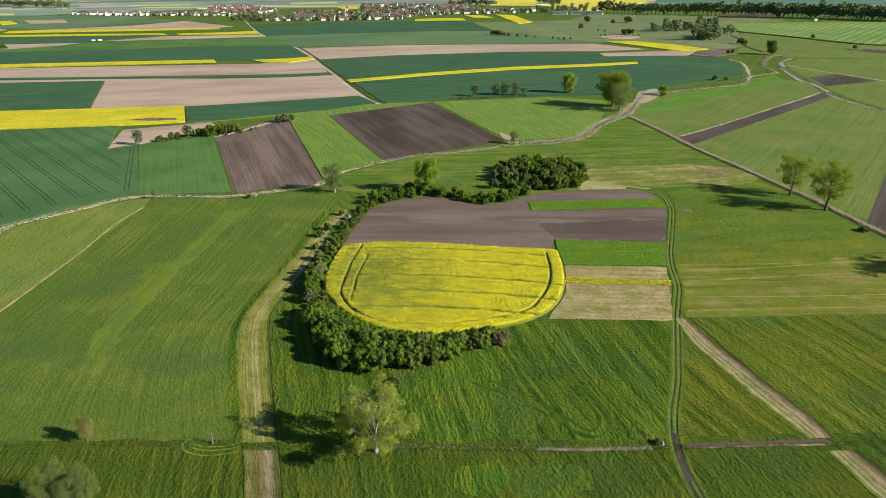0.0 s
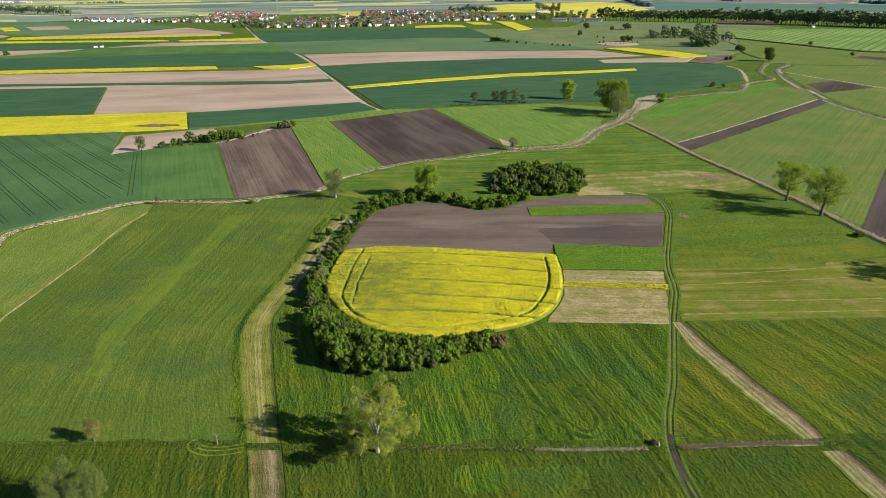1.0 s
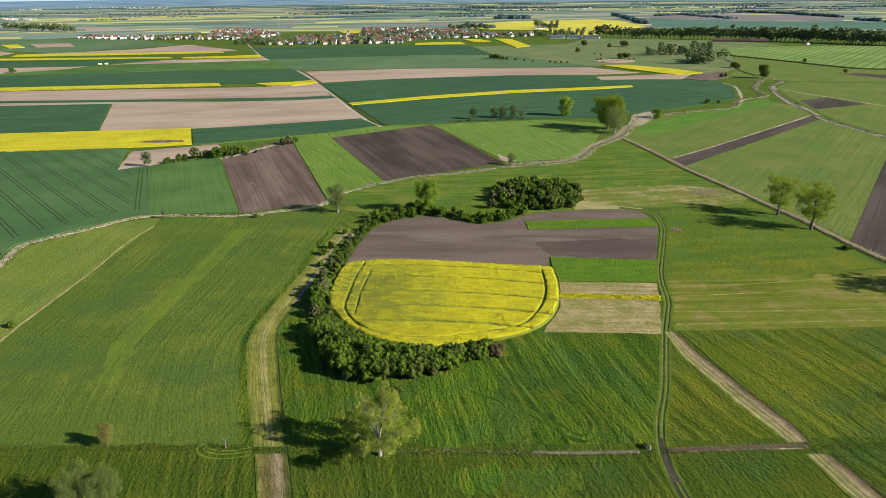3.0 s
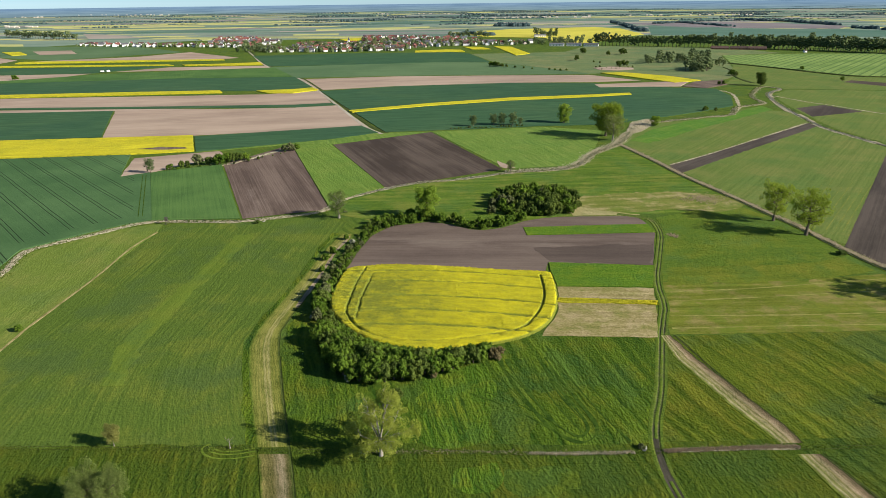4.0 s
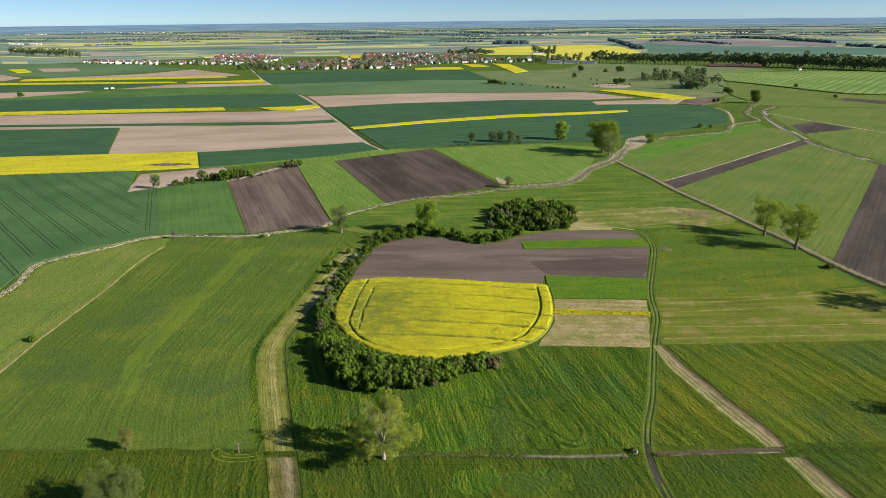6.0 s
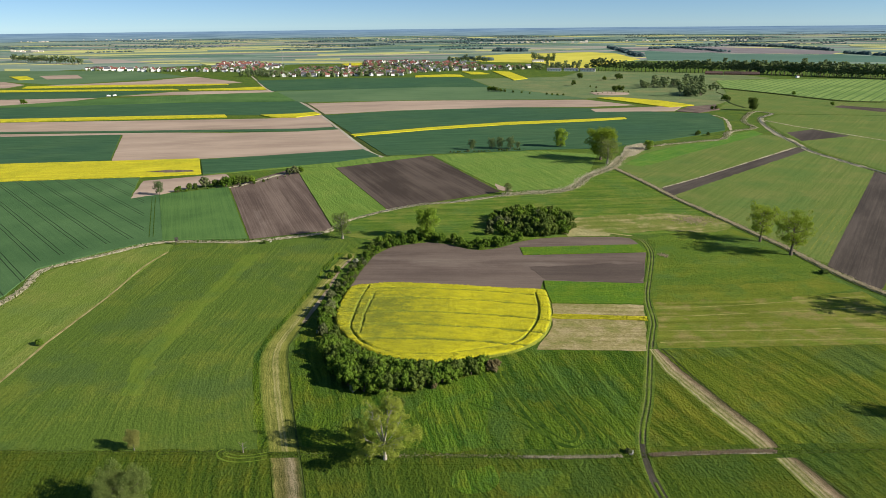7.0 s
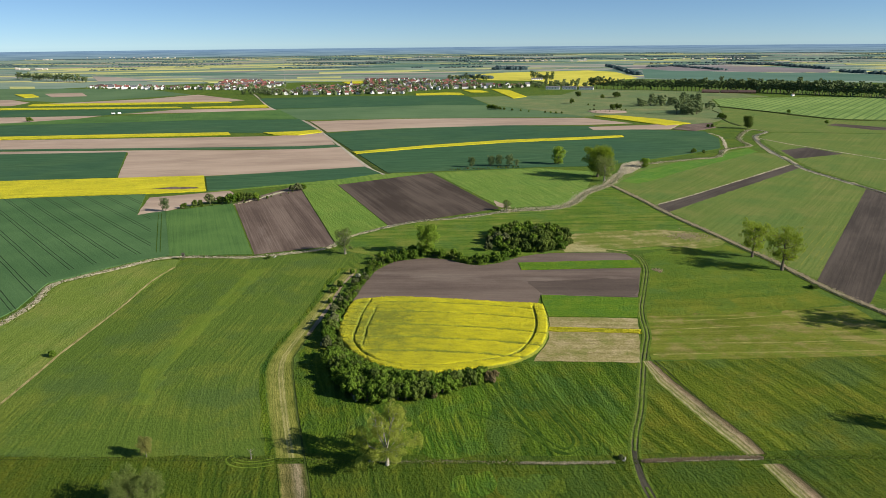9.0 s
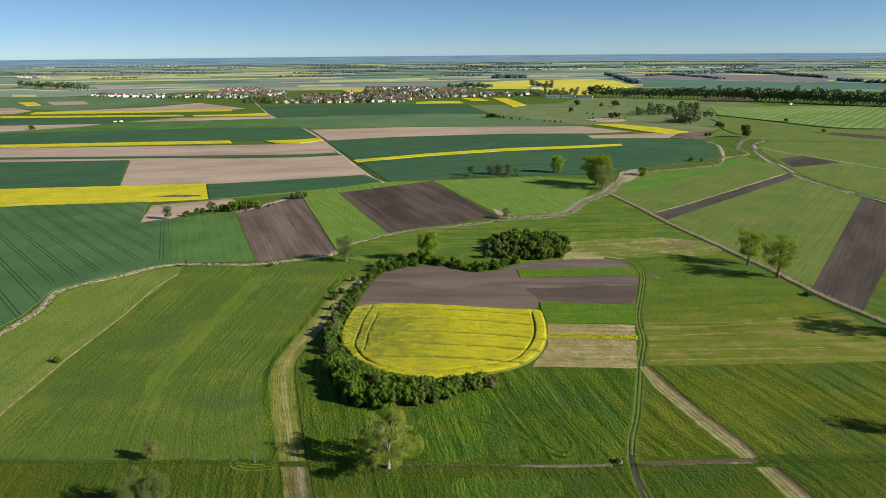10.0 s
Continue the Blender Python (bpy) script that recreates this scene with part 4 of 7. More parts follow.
field("bright_meadow", [(140, 471), (171, 514), (212.3, 549), (252.9, 567), (291.2, 610), (311, 624), (312, 604.1), (254.0, 552.0), (201.9, 508), (162.3, 470), (150, 462)], 0.085, M["bright_meadow"], "bright green meadow strip along the stream", ragged=2.0)
field("ploughed_oval", [(-38.4, 234), (-36.4, 250.3), (-32.4, 271), (-24.5, 284.4), (-6.5, 290.1), (4.4, 285.6), (12.3, 278.9), (18.8, 277.1), (28.4, 280.7), (38.8, 289.4), (49.1, 294.2), (60.5, 295.5), (74.5, 295.5), (94, 295.2),
                        (96.2, 283.8), (37, 281), (37.7, 269.8), (96, 271.7), (83.5, 234.5), (41.9, 238.4), (39.9, 229.2), (26, 231), (3.5, 235), (-19.5, 238), (-30.9, 236.8)], 0.12, M["soil_oval"], "grey-brown tilled field with a rounded end", ragged=0.5)
field("clover_plot", [(37.2, 280.6), (96.2, 283.4), (96.5, 272.0), (38, 270.1)], 0.3, M["plot"], "narrow bright green clover plot", ragged=0.5)
field("clover_plot", [(42.2, 238.1), (83.3, 233.9), (77, 213.8), (42.2, 215.7)], 0.3, M["plot"], "bright green clover plot beside the rape", ragged=0.5)
field("straw_plot", [(42, 215.2), (77.1, 212.9), (67.2, 176.9), (31, 178.8), (39.1, 195.5)], 0.13, M["straw"], "pale dry mown plot with straw rows", ragged=0.6)
WEST_EDGE = smooth_line([(-36.0, 92), (-39.6, 110), (-44.3, 125), (-48.7, 136.7), (-53.0, 149.5), (-57.6, 164.4), (-60.3, 178.1), (-59.3, 193.7), (-57.4, 204), (-54.3, 227), (-51.8, 257.5), (-48.3, 275.4)], 4)
loft("mown_strip", [(126.5, -45.0), (136.7, -48.7), (149.5, -53.0), (164.4, -57.6), (173.8, -60.1), (180.3, -60.5), (191.6, -59.7), (204, -57.7), (217, -55.6), (237, -52.6), (259, -49.8), (276, -45.8)],
     [(126.5, -37.4), (136.5, -40.4), (149.4, -44.3), (164.2, -48.4), (170.8, -50.2), (181.6, -52.6), (186, -52.4), (199, -51.0), (210, -49.6), (234, -47.4), (252, -45.4), (268, -41.2), (276, -41.5)], 0.14, M["mown"], "pale mown grass strip with swath lines")
loft("mown_strip", [(126, 79.4), (132, 77.4), (140, 74.6), (147.6, 72.6), (165, 67.9), (179.5, 68.0)], [(126, 85.2), (133, 84.4), (141, 81.7), (153, 78.0), (165, 74.1), (179.5, 71.0)], 0.14, M["mown_r"], "narrow pale mown strip running diagonally")
loft("mown_strip", [(94, 86.8), (108, 84.0), (112.5, 83.1), (122.6, 81.4)], [(94, 95), (108.3, 90.9), (117.4, 88.9), (122.6, 86.9)], 0.14, M["mown_r"], "pale mown strip south of the ditch")

field("weed_streak", [(-220.6, 456.8), (-208.2, 461.9), (-189, 460.9), (-185.1, 456), (-202.5, 453.1)], 1.06, M["soil_mid"], "bare brown streak in the rape", ragged=2)
field("ploughed_strip", [(494, 800), (515, 816), (542, 785), (577, 754), (559, 731), (522, 754)], 0.12, M["soil_dark"], "narrow dark ploughed strip in the far pasture", ragged=1)
field("wheat_headland", [(-183.2, 389.5), (-142.8, 297.0), (-152.0, 292.6), (-163, 282), (-172.8, 271), (-182.5, 258.6), (-191, 262), (-182, 277), (-171, 289), (-160, 299), (-154.5, 302.5), (-191.5, 386)], 0.462, M["wheat_head"],
      "unmarked wheat headland at the field edge", ragged=0.2)
field("ploughed_plot", [(39, 254.7), (91.3, 257.9), (83.0, 235), (42.2, 239.2)], 0.17, M["soil_plot"], "darker tilled plot beside the oval field", ragged=2.4)
loft("stubble_strip", [(92, -36.0), (110, -39.6), (115.6, -41.4), (124.3, -44.1)], [(92, -28.8), (110, -32.5), (115.5, -34.0), (124.3, -36.7)], 0.18, M["stubble"], "brown stubble strip south of the ditch")
field("dry_brush", [(143.1, 494), (161, 542), (178.8, 557.4), (186, 548), (156.7, 502.4)], 0.16, M["dry_bank"], "pale dry brush by the stream bend", ragged=1.5)
# distant plain
FAR_SEEN = []


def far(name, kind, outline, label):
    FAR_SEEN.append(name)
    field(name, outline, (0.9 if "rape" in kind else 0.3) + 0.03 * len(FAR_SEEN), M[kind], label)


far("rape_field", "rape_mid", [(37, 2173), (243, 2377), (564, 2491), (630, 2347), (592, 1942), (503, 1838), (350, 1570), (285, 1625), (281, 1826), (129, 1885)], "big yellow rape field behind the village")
far("ploughed_field", "plough_dist", [(788, 2854), (1040, 2917), (1330, 2746), (1439, 2347), (1284, 2152), (1024, 2313), (837, 2523)], "distant brown ploughed field, greyed by painted haze")
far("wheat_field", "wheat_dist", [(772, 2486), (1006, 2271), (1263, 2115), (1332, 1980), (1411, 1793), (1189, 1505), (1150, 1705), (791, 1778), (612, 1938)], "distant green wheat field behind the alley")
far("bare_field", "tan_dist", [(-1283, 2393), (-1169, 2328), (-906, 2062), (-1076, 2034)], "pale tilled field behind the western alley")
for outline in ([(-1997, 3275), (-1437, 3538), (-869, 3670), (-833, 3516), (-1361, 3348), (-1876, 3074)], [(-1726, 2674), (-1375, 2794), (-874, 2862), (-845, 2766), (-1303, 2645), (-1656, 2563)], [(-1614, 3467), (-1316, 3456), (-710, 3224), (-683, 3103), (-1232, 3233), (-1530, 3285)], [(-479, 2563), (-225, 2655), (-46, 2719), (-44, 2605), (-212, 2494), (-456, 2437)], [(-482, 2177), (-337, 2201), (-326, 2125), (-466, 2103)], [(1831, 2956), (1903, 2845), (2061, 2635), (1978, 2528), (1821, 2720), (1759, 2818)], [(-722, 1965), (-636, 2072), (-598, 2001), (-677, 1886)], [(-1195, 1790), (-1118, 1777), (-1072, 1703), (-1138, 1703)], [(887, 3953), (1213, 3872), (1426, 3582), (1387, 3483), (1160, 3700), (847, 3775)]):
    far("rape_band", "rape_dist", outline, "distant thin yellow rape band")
for outline in ([(120, 1509), (157, 1484), (173, 1289), (142, 1252)], [(-54, 1397), (12, 1419), (42, 1407), (49, 1358), (-53, 1350)], [(49, 1502), (89, 1486), (107, 1422), (67, 1419)], [(-289, 1882), (-197, 1921), (-145, 1882), (-141, 1826), (-261, 1796)]):
    field("rape_strip", outline, 1.0, M["rape_far"], "yellow rape strip beside the village", ragged=1)


def far_fields():
    """The far patchwork of long narrow fields, each its own piece with its own crop."""
    rnd = random.Random(11)
    verts, faces = [], []
    y = 1980.0
    while y < 6900:
        deep = 150 * (y / 2000) ** 1.25
        x = -0.86 * (y + deep) + rnd.uniform(-300, 0)
        while x < 0.82 * (y + deep):
            wide = rnd.uniform(350, 1000) * (y / 2000) ** 0.6
            turn, shear = radians(rnd.choice([-5, 2, 4, 7, 10]) + rnd.gauss(0, 1)), rnd.uniform(-0.9, 0.9)
            off, level = 0.0, rnd.uniform(0.08, 0.30)
            while off < deep * 1.05:
                thick = rnd.choice([0.14, 0.2, 0.3, 0.45]) * deep
                cut = sorted(rnd.uniform(0.15, 0.85) for _ in range(rnd.choice([0, 0, 1, 1, 2])))
                for f0, f1 in zip([0.0, *cut], [*cut, 1.0]):
                    o, n = len(verts), max(2, int(wide * (f1 - f0) / 90))
                    for i in range(n + 1):
                        for side in (0.0, thick - 4):
                            lx, ly = wide * (f0 + (f1 - f0) * i / n) + (off + side) * shear, off + side
                            verts.append(lift(x + lx * math.cos(turn) - ly * math.sin(turn), y + lx * math.sin(turn) + ly * math.cos(turn), level))
                    faces += [(o + 2 * i, o + 2 * i + 2, o + 2 * i + 3, o + 2 * i + 1) for i in range(n)]
                off += thick
            x += wide
        y += deep
    n = Nodes("hazed_far_crops", 0.95, 0.05)
    geo = n.tree.nodes.new("ShaderNodeNewGeometry")
    # crop tones with haze painted in: lightened, greyed and shifted to blue
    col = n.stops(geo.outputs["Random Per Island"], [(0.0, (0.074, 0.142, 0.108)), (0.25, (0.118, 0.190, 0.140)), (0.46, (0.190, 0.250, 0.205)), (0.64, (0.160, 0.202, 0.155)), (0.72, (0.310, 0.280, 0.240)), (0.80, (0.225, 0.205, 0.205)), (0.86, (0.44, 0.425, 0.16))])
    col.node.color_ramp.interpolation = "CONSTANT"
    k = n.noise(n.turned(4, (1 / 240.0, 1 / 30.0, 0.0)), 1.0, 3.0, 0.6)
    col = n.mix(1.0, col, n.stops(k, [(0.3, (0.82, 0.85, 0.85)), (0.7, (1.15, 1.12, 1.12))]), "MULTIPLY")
    tagged(new("far_fields", mesh_of("far_fields", verts, faces, n.done(col))), "distant patchwork of narrow green, tan and yellow fields, haze in their colours", "fields", kind="stuff")


far_fields()

# ---- banks, tracks and ditches ----
M["willow"] = foliage("willow_leaf", (0.185, 0.232, 0.030), (0.360, 0.402, 0.072), 0.5, 0.0)
M["edge_leaf"] = foliage("edge_leaf", (0.085, 0.128, 0.048), (0.160, 0.215, 0.085), 0.4, 0.0)
M["fresh"] = foliage("fresh_leaf", (0.155, 0.225, 0.018), (0.320, 0.395, 0.048), 0.5, 0.0)
M["poplar"] = foliage("poplar_leaf", (0.15, 0.25, 0.025), (0.28, 0.38, 0.055), 0.5, 0.0)
M["bush"] = foliage("bush_leaf", (0.046, 0.098, 0.010), (0.155, 0.240, 0.028), 0.4, 0.2)
M["bush_dark"] = foliage("dark_leaf", (0.048, 0.086, 0.016), (0.145, 0.195, 0.038), 0.45, 0.2)
M["bush_grey"] = foliage("grey_twig", (0.070, 0.088, 0.032), (0.150, 0.170, 0.072), 0.3)
M["red_twig"] = foliage("red_twig", (0.14, 0.115, 0.050), (0.24, 0.20, 0.10), 0.3)
M["blossom"] = foliage("blossom", (0.12, 0.16, 0.06), (0.62, 0.61, 0.54), 0.3)
M["rust"] = foliage("budding_leaf", (0.195, 0.205, 0.055), (0.330, 0.325, 0.105), 0.45, 0.0)
M["drain_reed"] = foliage("drain_reed", (0.34, 0.285, 0.19), (0.54, 0.47, 0.34), 0.45, 0.0)
M["dry_reed"] = foliage("dry_reed", (0.36, 0.31, 0.21), (0.60, 0.545, 0.41), 0.45, 0.0)
M["brown_reed"] = foliage("brown_reed", (0.25, 0.195, 0.13), (0.43, 0.345, 0.24), 0.4, 0.0)
M["sallow"] = foliage("sallow_leaf", (0.105, 0.150, 0.036), (0.235, 0.280, 0.080), 0.45, 0.0)
M["bark"] = plain("bark", (0.075, 0.058, 0.042), (0.16, 0.13, 0.10), 4.0)
M["pale_bark"] = plain("pale_bark", (0.12, 0.105, 0.08), (0.28, 0.26, 0.22), 2.0)
M["far_tree"] = foliage("far_tree_leaf", (0.115, 0.165, 0.075), (0.245, 0.305, 0.125), 0.5, 0.0)
M["white_bark"] = plain("white_bark", (0.17, 0.15, 0.115), (0.40, 0.37, 0.31), 2.0)
# leaves of the far woods, with pale blue haze mixed into the green
M["far_wood"] = foliage("hazed_wood_leaf", (0.110, 0.172, 0.180), (0.145, 0.208, 0.212), 0.6, 0.0)
M["tall_grass"] = foliage("tall_grass_blade", (0.05, 0.088, 0.010), (0.12, 0.17, 0.022), 0.4, 0.0)

ribbon("stream_bank", STREAM, 3.2, 0.14, M["dry_bank"], "strip of pale dry grass along a small stream", ragged=0.7, crown=0.15)
ribbon("stream_verge", STREAM_E, 6.0, 0.10, M["ditch"], "rough dark grass along the winding stream", ragged=1.0)
ribbon("field_bank", smooth_line([(262, 581), (284, 612), (299, 649), (309, 676), (318, 705), (320, 722), (316, 739), (300, 752)], 5), 2.6, 0.13, M["dry_bank"], "pale dry bank round the end of the wheat field", ragged=1.8, crown=0.1)
ribbon("valley_ditch", smooth_line([(428, 994), (420, 950), (406, 911), (389, 856), (384, 800)], 5), 3.5, 0.3, M["ditch"], "dark overgrown ditch below the loose wood", ragged=1.4, crown=0.4)
rs = random.Random(8)
k = 0
while k < len(STREAM_E) - 6:
    cut = STREAM_E[k:k + rs.choice([4, 6, 9])]
    side = rs.choice([-1.9, 1.9, 2.2])
    ribbon("stream_bank", [edge(cut, i, side + rs.gauss(0, 0.3)) for i in range(len(cut))], rs.uniform(1.6, 3.6), 0.13 + 0.004 * (k % 5), M["dry_bank"], "pale dry bank of the winding stream", ragged=1.7, crown=0.15)
    k += rs.choice([2, 4, 6])
BEND = [p for p in STREAM if p[0] > 38]
WIDE = [p for p in BEND if p[0] < 150]
ribbon("stream_bank", [edge(WIDE, i, 1.6) for i in range(len(WIDE))], 5.4, 0.118, M["dry_bank"], "wide pale reed fringe beside the stream", ragged=1.3, crown=0.05)
ribbon("stream_bank", [edge(BEND, i, -0.5) for i in range(len(BEND))], 3.6, 0.125, M["dry_bank"], "broad pale dry banks along the stream bend", ragged=1.6, crown=0.05)
for off, wide in ((0.6, 1.5), (-1.7, 0.7)):
    ribbon("stream_sedge", [edge(BEND, i, off + 0.9 * noise.noise((p[0] * 0.12, p[1] * 0.12, 7))) for i, p in enumerate(BEND)], wide, 0.21 + 0.01 * off, M["wet_sedge"], "dark wet sedge between the dry banks", ragged=2.2, crown=0.12)
ribbon("drain_bank", [edge(DRAIN, i, -0.3) for i in range(len(DRAIN))], 2.6, 0.12, M["ditch"], "dry reedy strip along a straight drain", ragged=0.3, crown=0.1)
ribbon("drain_reed_bed", [edge(DRAIN, i, 1.0) for i in range(len(DRAIN))], 2.0, 0.16, M["reed_bed"], "pale dry reed bed of the straight drain", ragged=0.4, crown=0.1)
ribbon("drain_water", [edge(DRAIN, i, -0.9) for i in range(len(DRAIN))], 0.8, 0.17, M["water"], "dark narrow water of the straight drain", "drain", ragged=0.6)
ribbon("ditch_margin", DITCH, 6.5, 0.098, M["meadow_bottom"], "lush grass along the ditch")
ribbon("ditch_verge", DITCH, 1.1, 0.13, M["ditch"], "dark overgrown ditch line across the meadow", ragged=0.4, crown=-0.12)
track_bed("farm_track", TRACK, 3.5, 0.125, M["lane"], "grassy farm track with two worn wheel ruts")
low = [p for p in TRACK if 113 < p[1] < 129]
ribbon("wheel_rut", low, 1.35, 0.165, M["rut"], "bare dark mud where the track crosses the ditch", "track", ragged=0.7)
low = [p for p in TRACK if p[1] < 116]
for side in (-0.75, 0.75):
    ribbon("wheel_rut", [edge(low, i, side) for i in range(len(low))], 0.5, 0.15, M["rut"], "bare dark wheel rut south of the ditch", "track", ragged=0.9)
UPPER = [p for p in smooth_line(LEFT_STRIP, 5) if 200 < p[1] < 274]
ribbon("path_belt", [edge(UPPER, i, 0.3) for i in range(len(UPPER))], 1.2, 0.17, M["bare_path"], "pale bare path beside the bush belt", "path", ragged=0.8)
ribbon("path_west", PATH_W, 0.8, 0.14, M["pale_path"], "thin pale path between two meadows", "path", ragged=0.3)
ribbon("road", ROAD, 3.1, 0.16, M["road"], "pale dirt road running to the village", "road", ragged=0.1)
ribbon("road_verge", [edge(ROAD, i, 5.0) for i in range(len(ROAD))], 3.5, 0.12, M["ditch"], "dark grassy verge of the dirt road", "verge", ragged=0.3)
MARGIN = [q for q in WEST_EDGE if q[1] > 128]
ribbon("strip_margin", [edge(MARGIN, i, 1.0) for i in range(len(MARGIN))], 2.3, 0.112, M["meadow_front"], "grassy margin of the mown strip", ragged=0.8)
STRIP_EDGE = smooth_line(LEFT_STRIP, 5)
ribbon("strip_ditch", [edge(STRIP_EDGE, i, -0.1) for i in range(len(STRIP_EDGE) - 8)], 0.55, 0.185, M["ditch"], "narrow dark ditch beside the mown strip", ragged=0.5, crown=-0.1)


M["hay_line"] = crop("old_hay_line", (0.10, 0.135, 0.025), (0.19, 0.20, 0.045), 51, patch=3, streak=(4, 1))
# pressed wheel lines in the tall grass, and pale swaths in the hay
for line, n, gap in (([(15.9, 164.5), (20.6, 153.7), (26.1, 142.2)], 3, 2.6), ([(-5.5, 151.4), (-3.8, 140.7), (-0.4, 130.1), (1.7, 125.7)], 3, 2.4), ([(9.2, 115.7), (12.7, 111.2), (14.6, 106.1)], 3, 2.4), ([(4.0, 149.5), (5.8, 138.6), (7.7, 129.0)], 3, 1.8), ([(7.0, 150.1), (17.9, 143.0), (25.3, 136.0), (30.8, 129.6)], 2, 2.0),
                     ([(28.0, 164.1), (29.1, 151.6), (32.2, 140.4), (35.8, 131.5)], 2, 2.2), ([(34.2, 173.3), (38.5, 154.0), (43.3, 137.9), (47.3, 128.3)], 2, 3.0), ([(40.5, 171.6), (45.9, 153.9), (49.7, 141.3)], 2, 2.6)):
    line = smooth_line(line, 5)
    for k in range(n):
        cut = line[(k * 2) % 5:len(line) - (k * 3) % 7]
        ribbon("pressed_line", [edge(cut, i, (k - n / 2) * gap + (0.7 if k % 2 else 0)) for i in range(len(cut))], 0.4, 0.125 + 0.006 * k, M["pressed"], "dark pressed wheel line in long grass", "track", ragged=2.0)
LOOPS = smooth_line([(18.6, 165), (19.1, 160.5), (21, 153.4), (24.5, 142.6), (27.5, 134.7), (30.2, 131.1), (32.7, 129.3), (35.1, 131.5), (35.2, 135.5), (32.8, 144.5), (29.7, 155.5), (27.8, 165.4)], 5)
for off in (-2.2, 0.0):
    ribbon("pressed_line", [edge(LOOPS, i, off) for i in range(len(LOOPS))], 0.75, 0.15 + 0.006 * off, M["pressed"], "dark pressed wheel loop in long grass", "track", ragged=2.0)
for off in (0.0, 1.9):
    line = [(-151.5 + off * 0.93, 301.6 + off * 0.37), (-166.9 + off * 0.93, 339.1 + off * 0.37), (-185.2 + off * 0.93, 383.7 + off * 0.37)]
    ribbon("tramline", smooth_line(line, 6), 0.5, 0.49, M["pressed"], "dark wheel line along the wheat headland", "track", ragged=0.5)
for line in ([(81.9, 209.5), (114.2, 212.1), (145, 216.3), (166, 219)], [(80.6, 202.5), (110.7, 204.5), (161.4, 208.9)], [(75.8, 191.3), (114, 190.9), (150.3, 192), (168, 192.5)], [(73.4, 182.7), (114.1, 183.5), (164.9, 184)]):
    ribbon("swath_line", smooth_line(line, 8), 0.55, 0.10, M["swath"], "thin pale swath of cut hay", "swath", ragged=1.5)
for k in range(11):
    x0, y0 = 171.5 + 3.1 * k * 0.78 - 14, 271 - 3.1 * k * 0.63 + 11
    n0, n1 = (k * 5) % 9, 70 + (k * 17) % 50
    ribbon("hay_line", [(x0 + 0.631 * s + 0.35 * noise.noise((s * 0.06, k, 3)), y0 + 0.776 * s) for s in range(n0, n1, 4)], 0.4, 0.085, M["hay_line"], "old yellow hay line in the pasture", "swath", ragged=1.7)
LOOP = smooth_line([(-56.5, 128.0), (-57.7, 127.1), (-57.9, 125.9), (-56.6, 124.1), (-53.6, 122.8), (-49.2, 122.7), (-44.7, 123.7)], 4)
for r in (0.0, 1.5, 2.6):
    ribbon("loop_line", [edge(LOOP, i, r) for i in range(len(LOOP))], 0.45, 0.14, M["wheel_grass"], "wheel loop pressed into the grass", "track", ragged=1.0)
ribbon("stream_water", STREAM[62:], 1.1, 0.30, M["water"], "narrow dark stream between dry banks", "stream", ragged=0.6)
ribbon("stream_water", STREAM_E, 0.9, 0.26, M["water"], "narrow dark stream in the valley", "stream", ragged=0.6)
# shallow ditches east of the strips; the dark colour paints their shadow
EAST_EDGE = smooth_line([(72.6, 178.3), (78.8, 149.7), (84.9, 129.3)], 8)
ribbon("strip_ditch", EAST_EDGE, 0.6, 0.16, M["ditch"], "narrow ditch beside the diagonal strip, its shadow painted dark", ragged=0.6, crown=-0.08)
EAST_EDGE = smooth_line([(87.6, 122.2), (92, 106.6), (95.4, 94)], 8)
ribbon("strip_ditch", EAST_EDGE, 0.6, 0.16, M["ditch"], "narrow ditch beside the lower strip, its shadow painted dark", ragged=0.6, crown=-0.08)
ribbon("valley_hedge", smooth_line([(461, 1052), (508, 941), (542, 861), (602, 839)], 5), 5.0, 0.5, M["ditch"], "dark hedge line under the striped slope", "verge", ragged=1.2, crown=1.0)
ribbon("valley_path", smooth_line([(356, 690), (368, 645), (378, 626), (391, 588), (408, 545), (425, 510)], 5), 2.2, 0.12, M["dry_bank"], "pale field path beyond the stream", "path", ragged=0.8)
ribbon("strip_edge", smooth_line([(145.2, 396.2), (175.6, 420), (240, 475.5), (306.5, 533.5)], 8), 1.5, 0.11, M["dry_bank"], "pale dry grass edge of the ploughed strip", ragged=1.2)
ribbon("hedge_verge", smooth_line([(-178, 389.5), (-160, 400), (-141, 410.5), (-124, 437), (-110, 462)], 6), 3.2, 0.13, M["dry_bank"], "pale dry grass along the field hedge", ragged=1.5)
rb = random.Random(21)


def scatter_along(line, step, side, spread):
    out = []
    for x, y, a in along(line, step):
        o = side + rb.gauss(0, spread)
        out.append((x - math.sin(a) * o, y + math.cos(a) * o))
    return out


def ditch_part(x0, x1):
    return [p for p in DITCH if x0 <= p[0] <= x1]


tufts("dry_reeds", scatter_along(STREAM, 0.22, 0.7, 0.6) + scatter_along(STREAM, 0.5, -1.0, 0.4), 0.4, 0.5, M["dry_reed"], "standing pale dry reeds along the stream", "reeds", rb, 4)
tufts("dry_reeds", scatter_along(STREAM_E, 0.8, 1.4, 0.8) + scatter_along(STREAM_E, 0.8, -1.4, 0.8), 0.5, 0.5, M["dry_reed"], "pale dry reeds by the winding stream", "reeds", rb, 4)
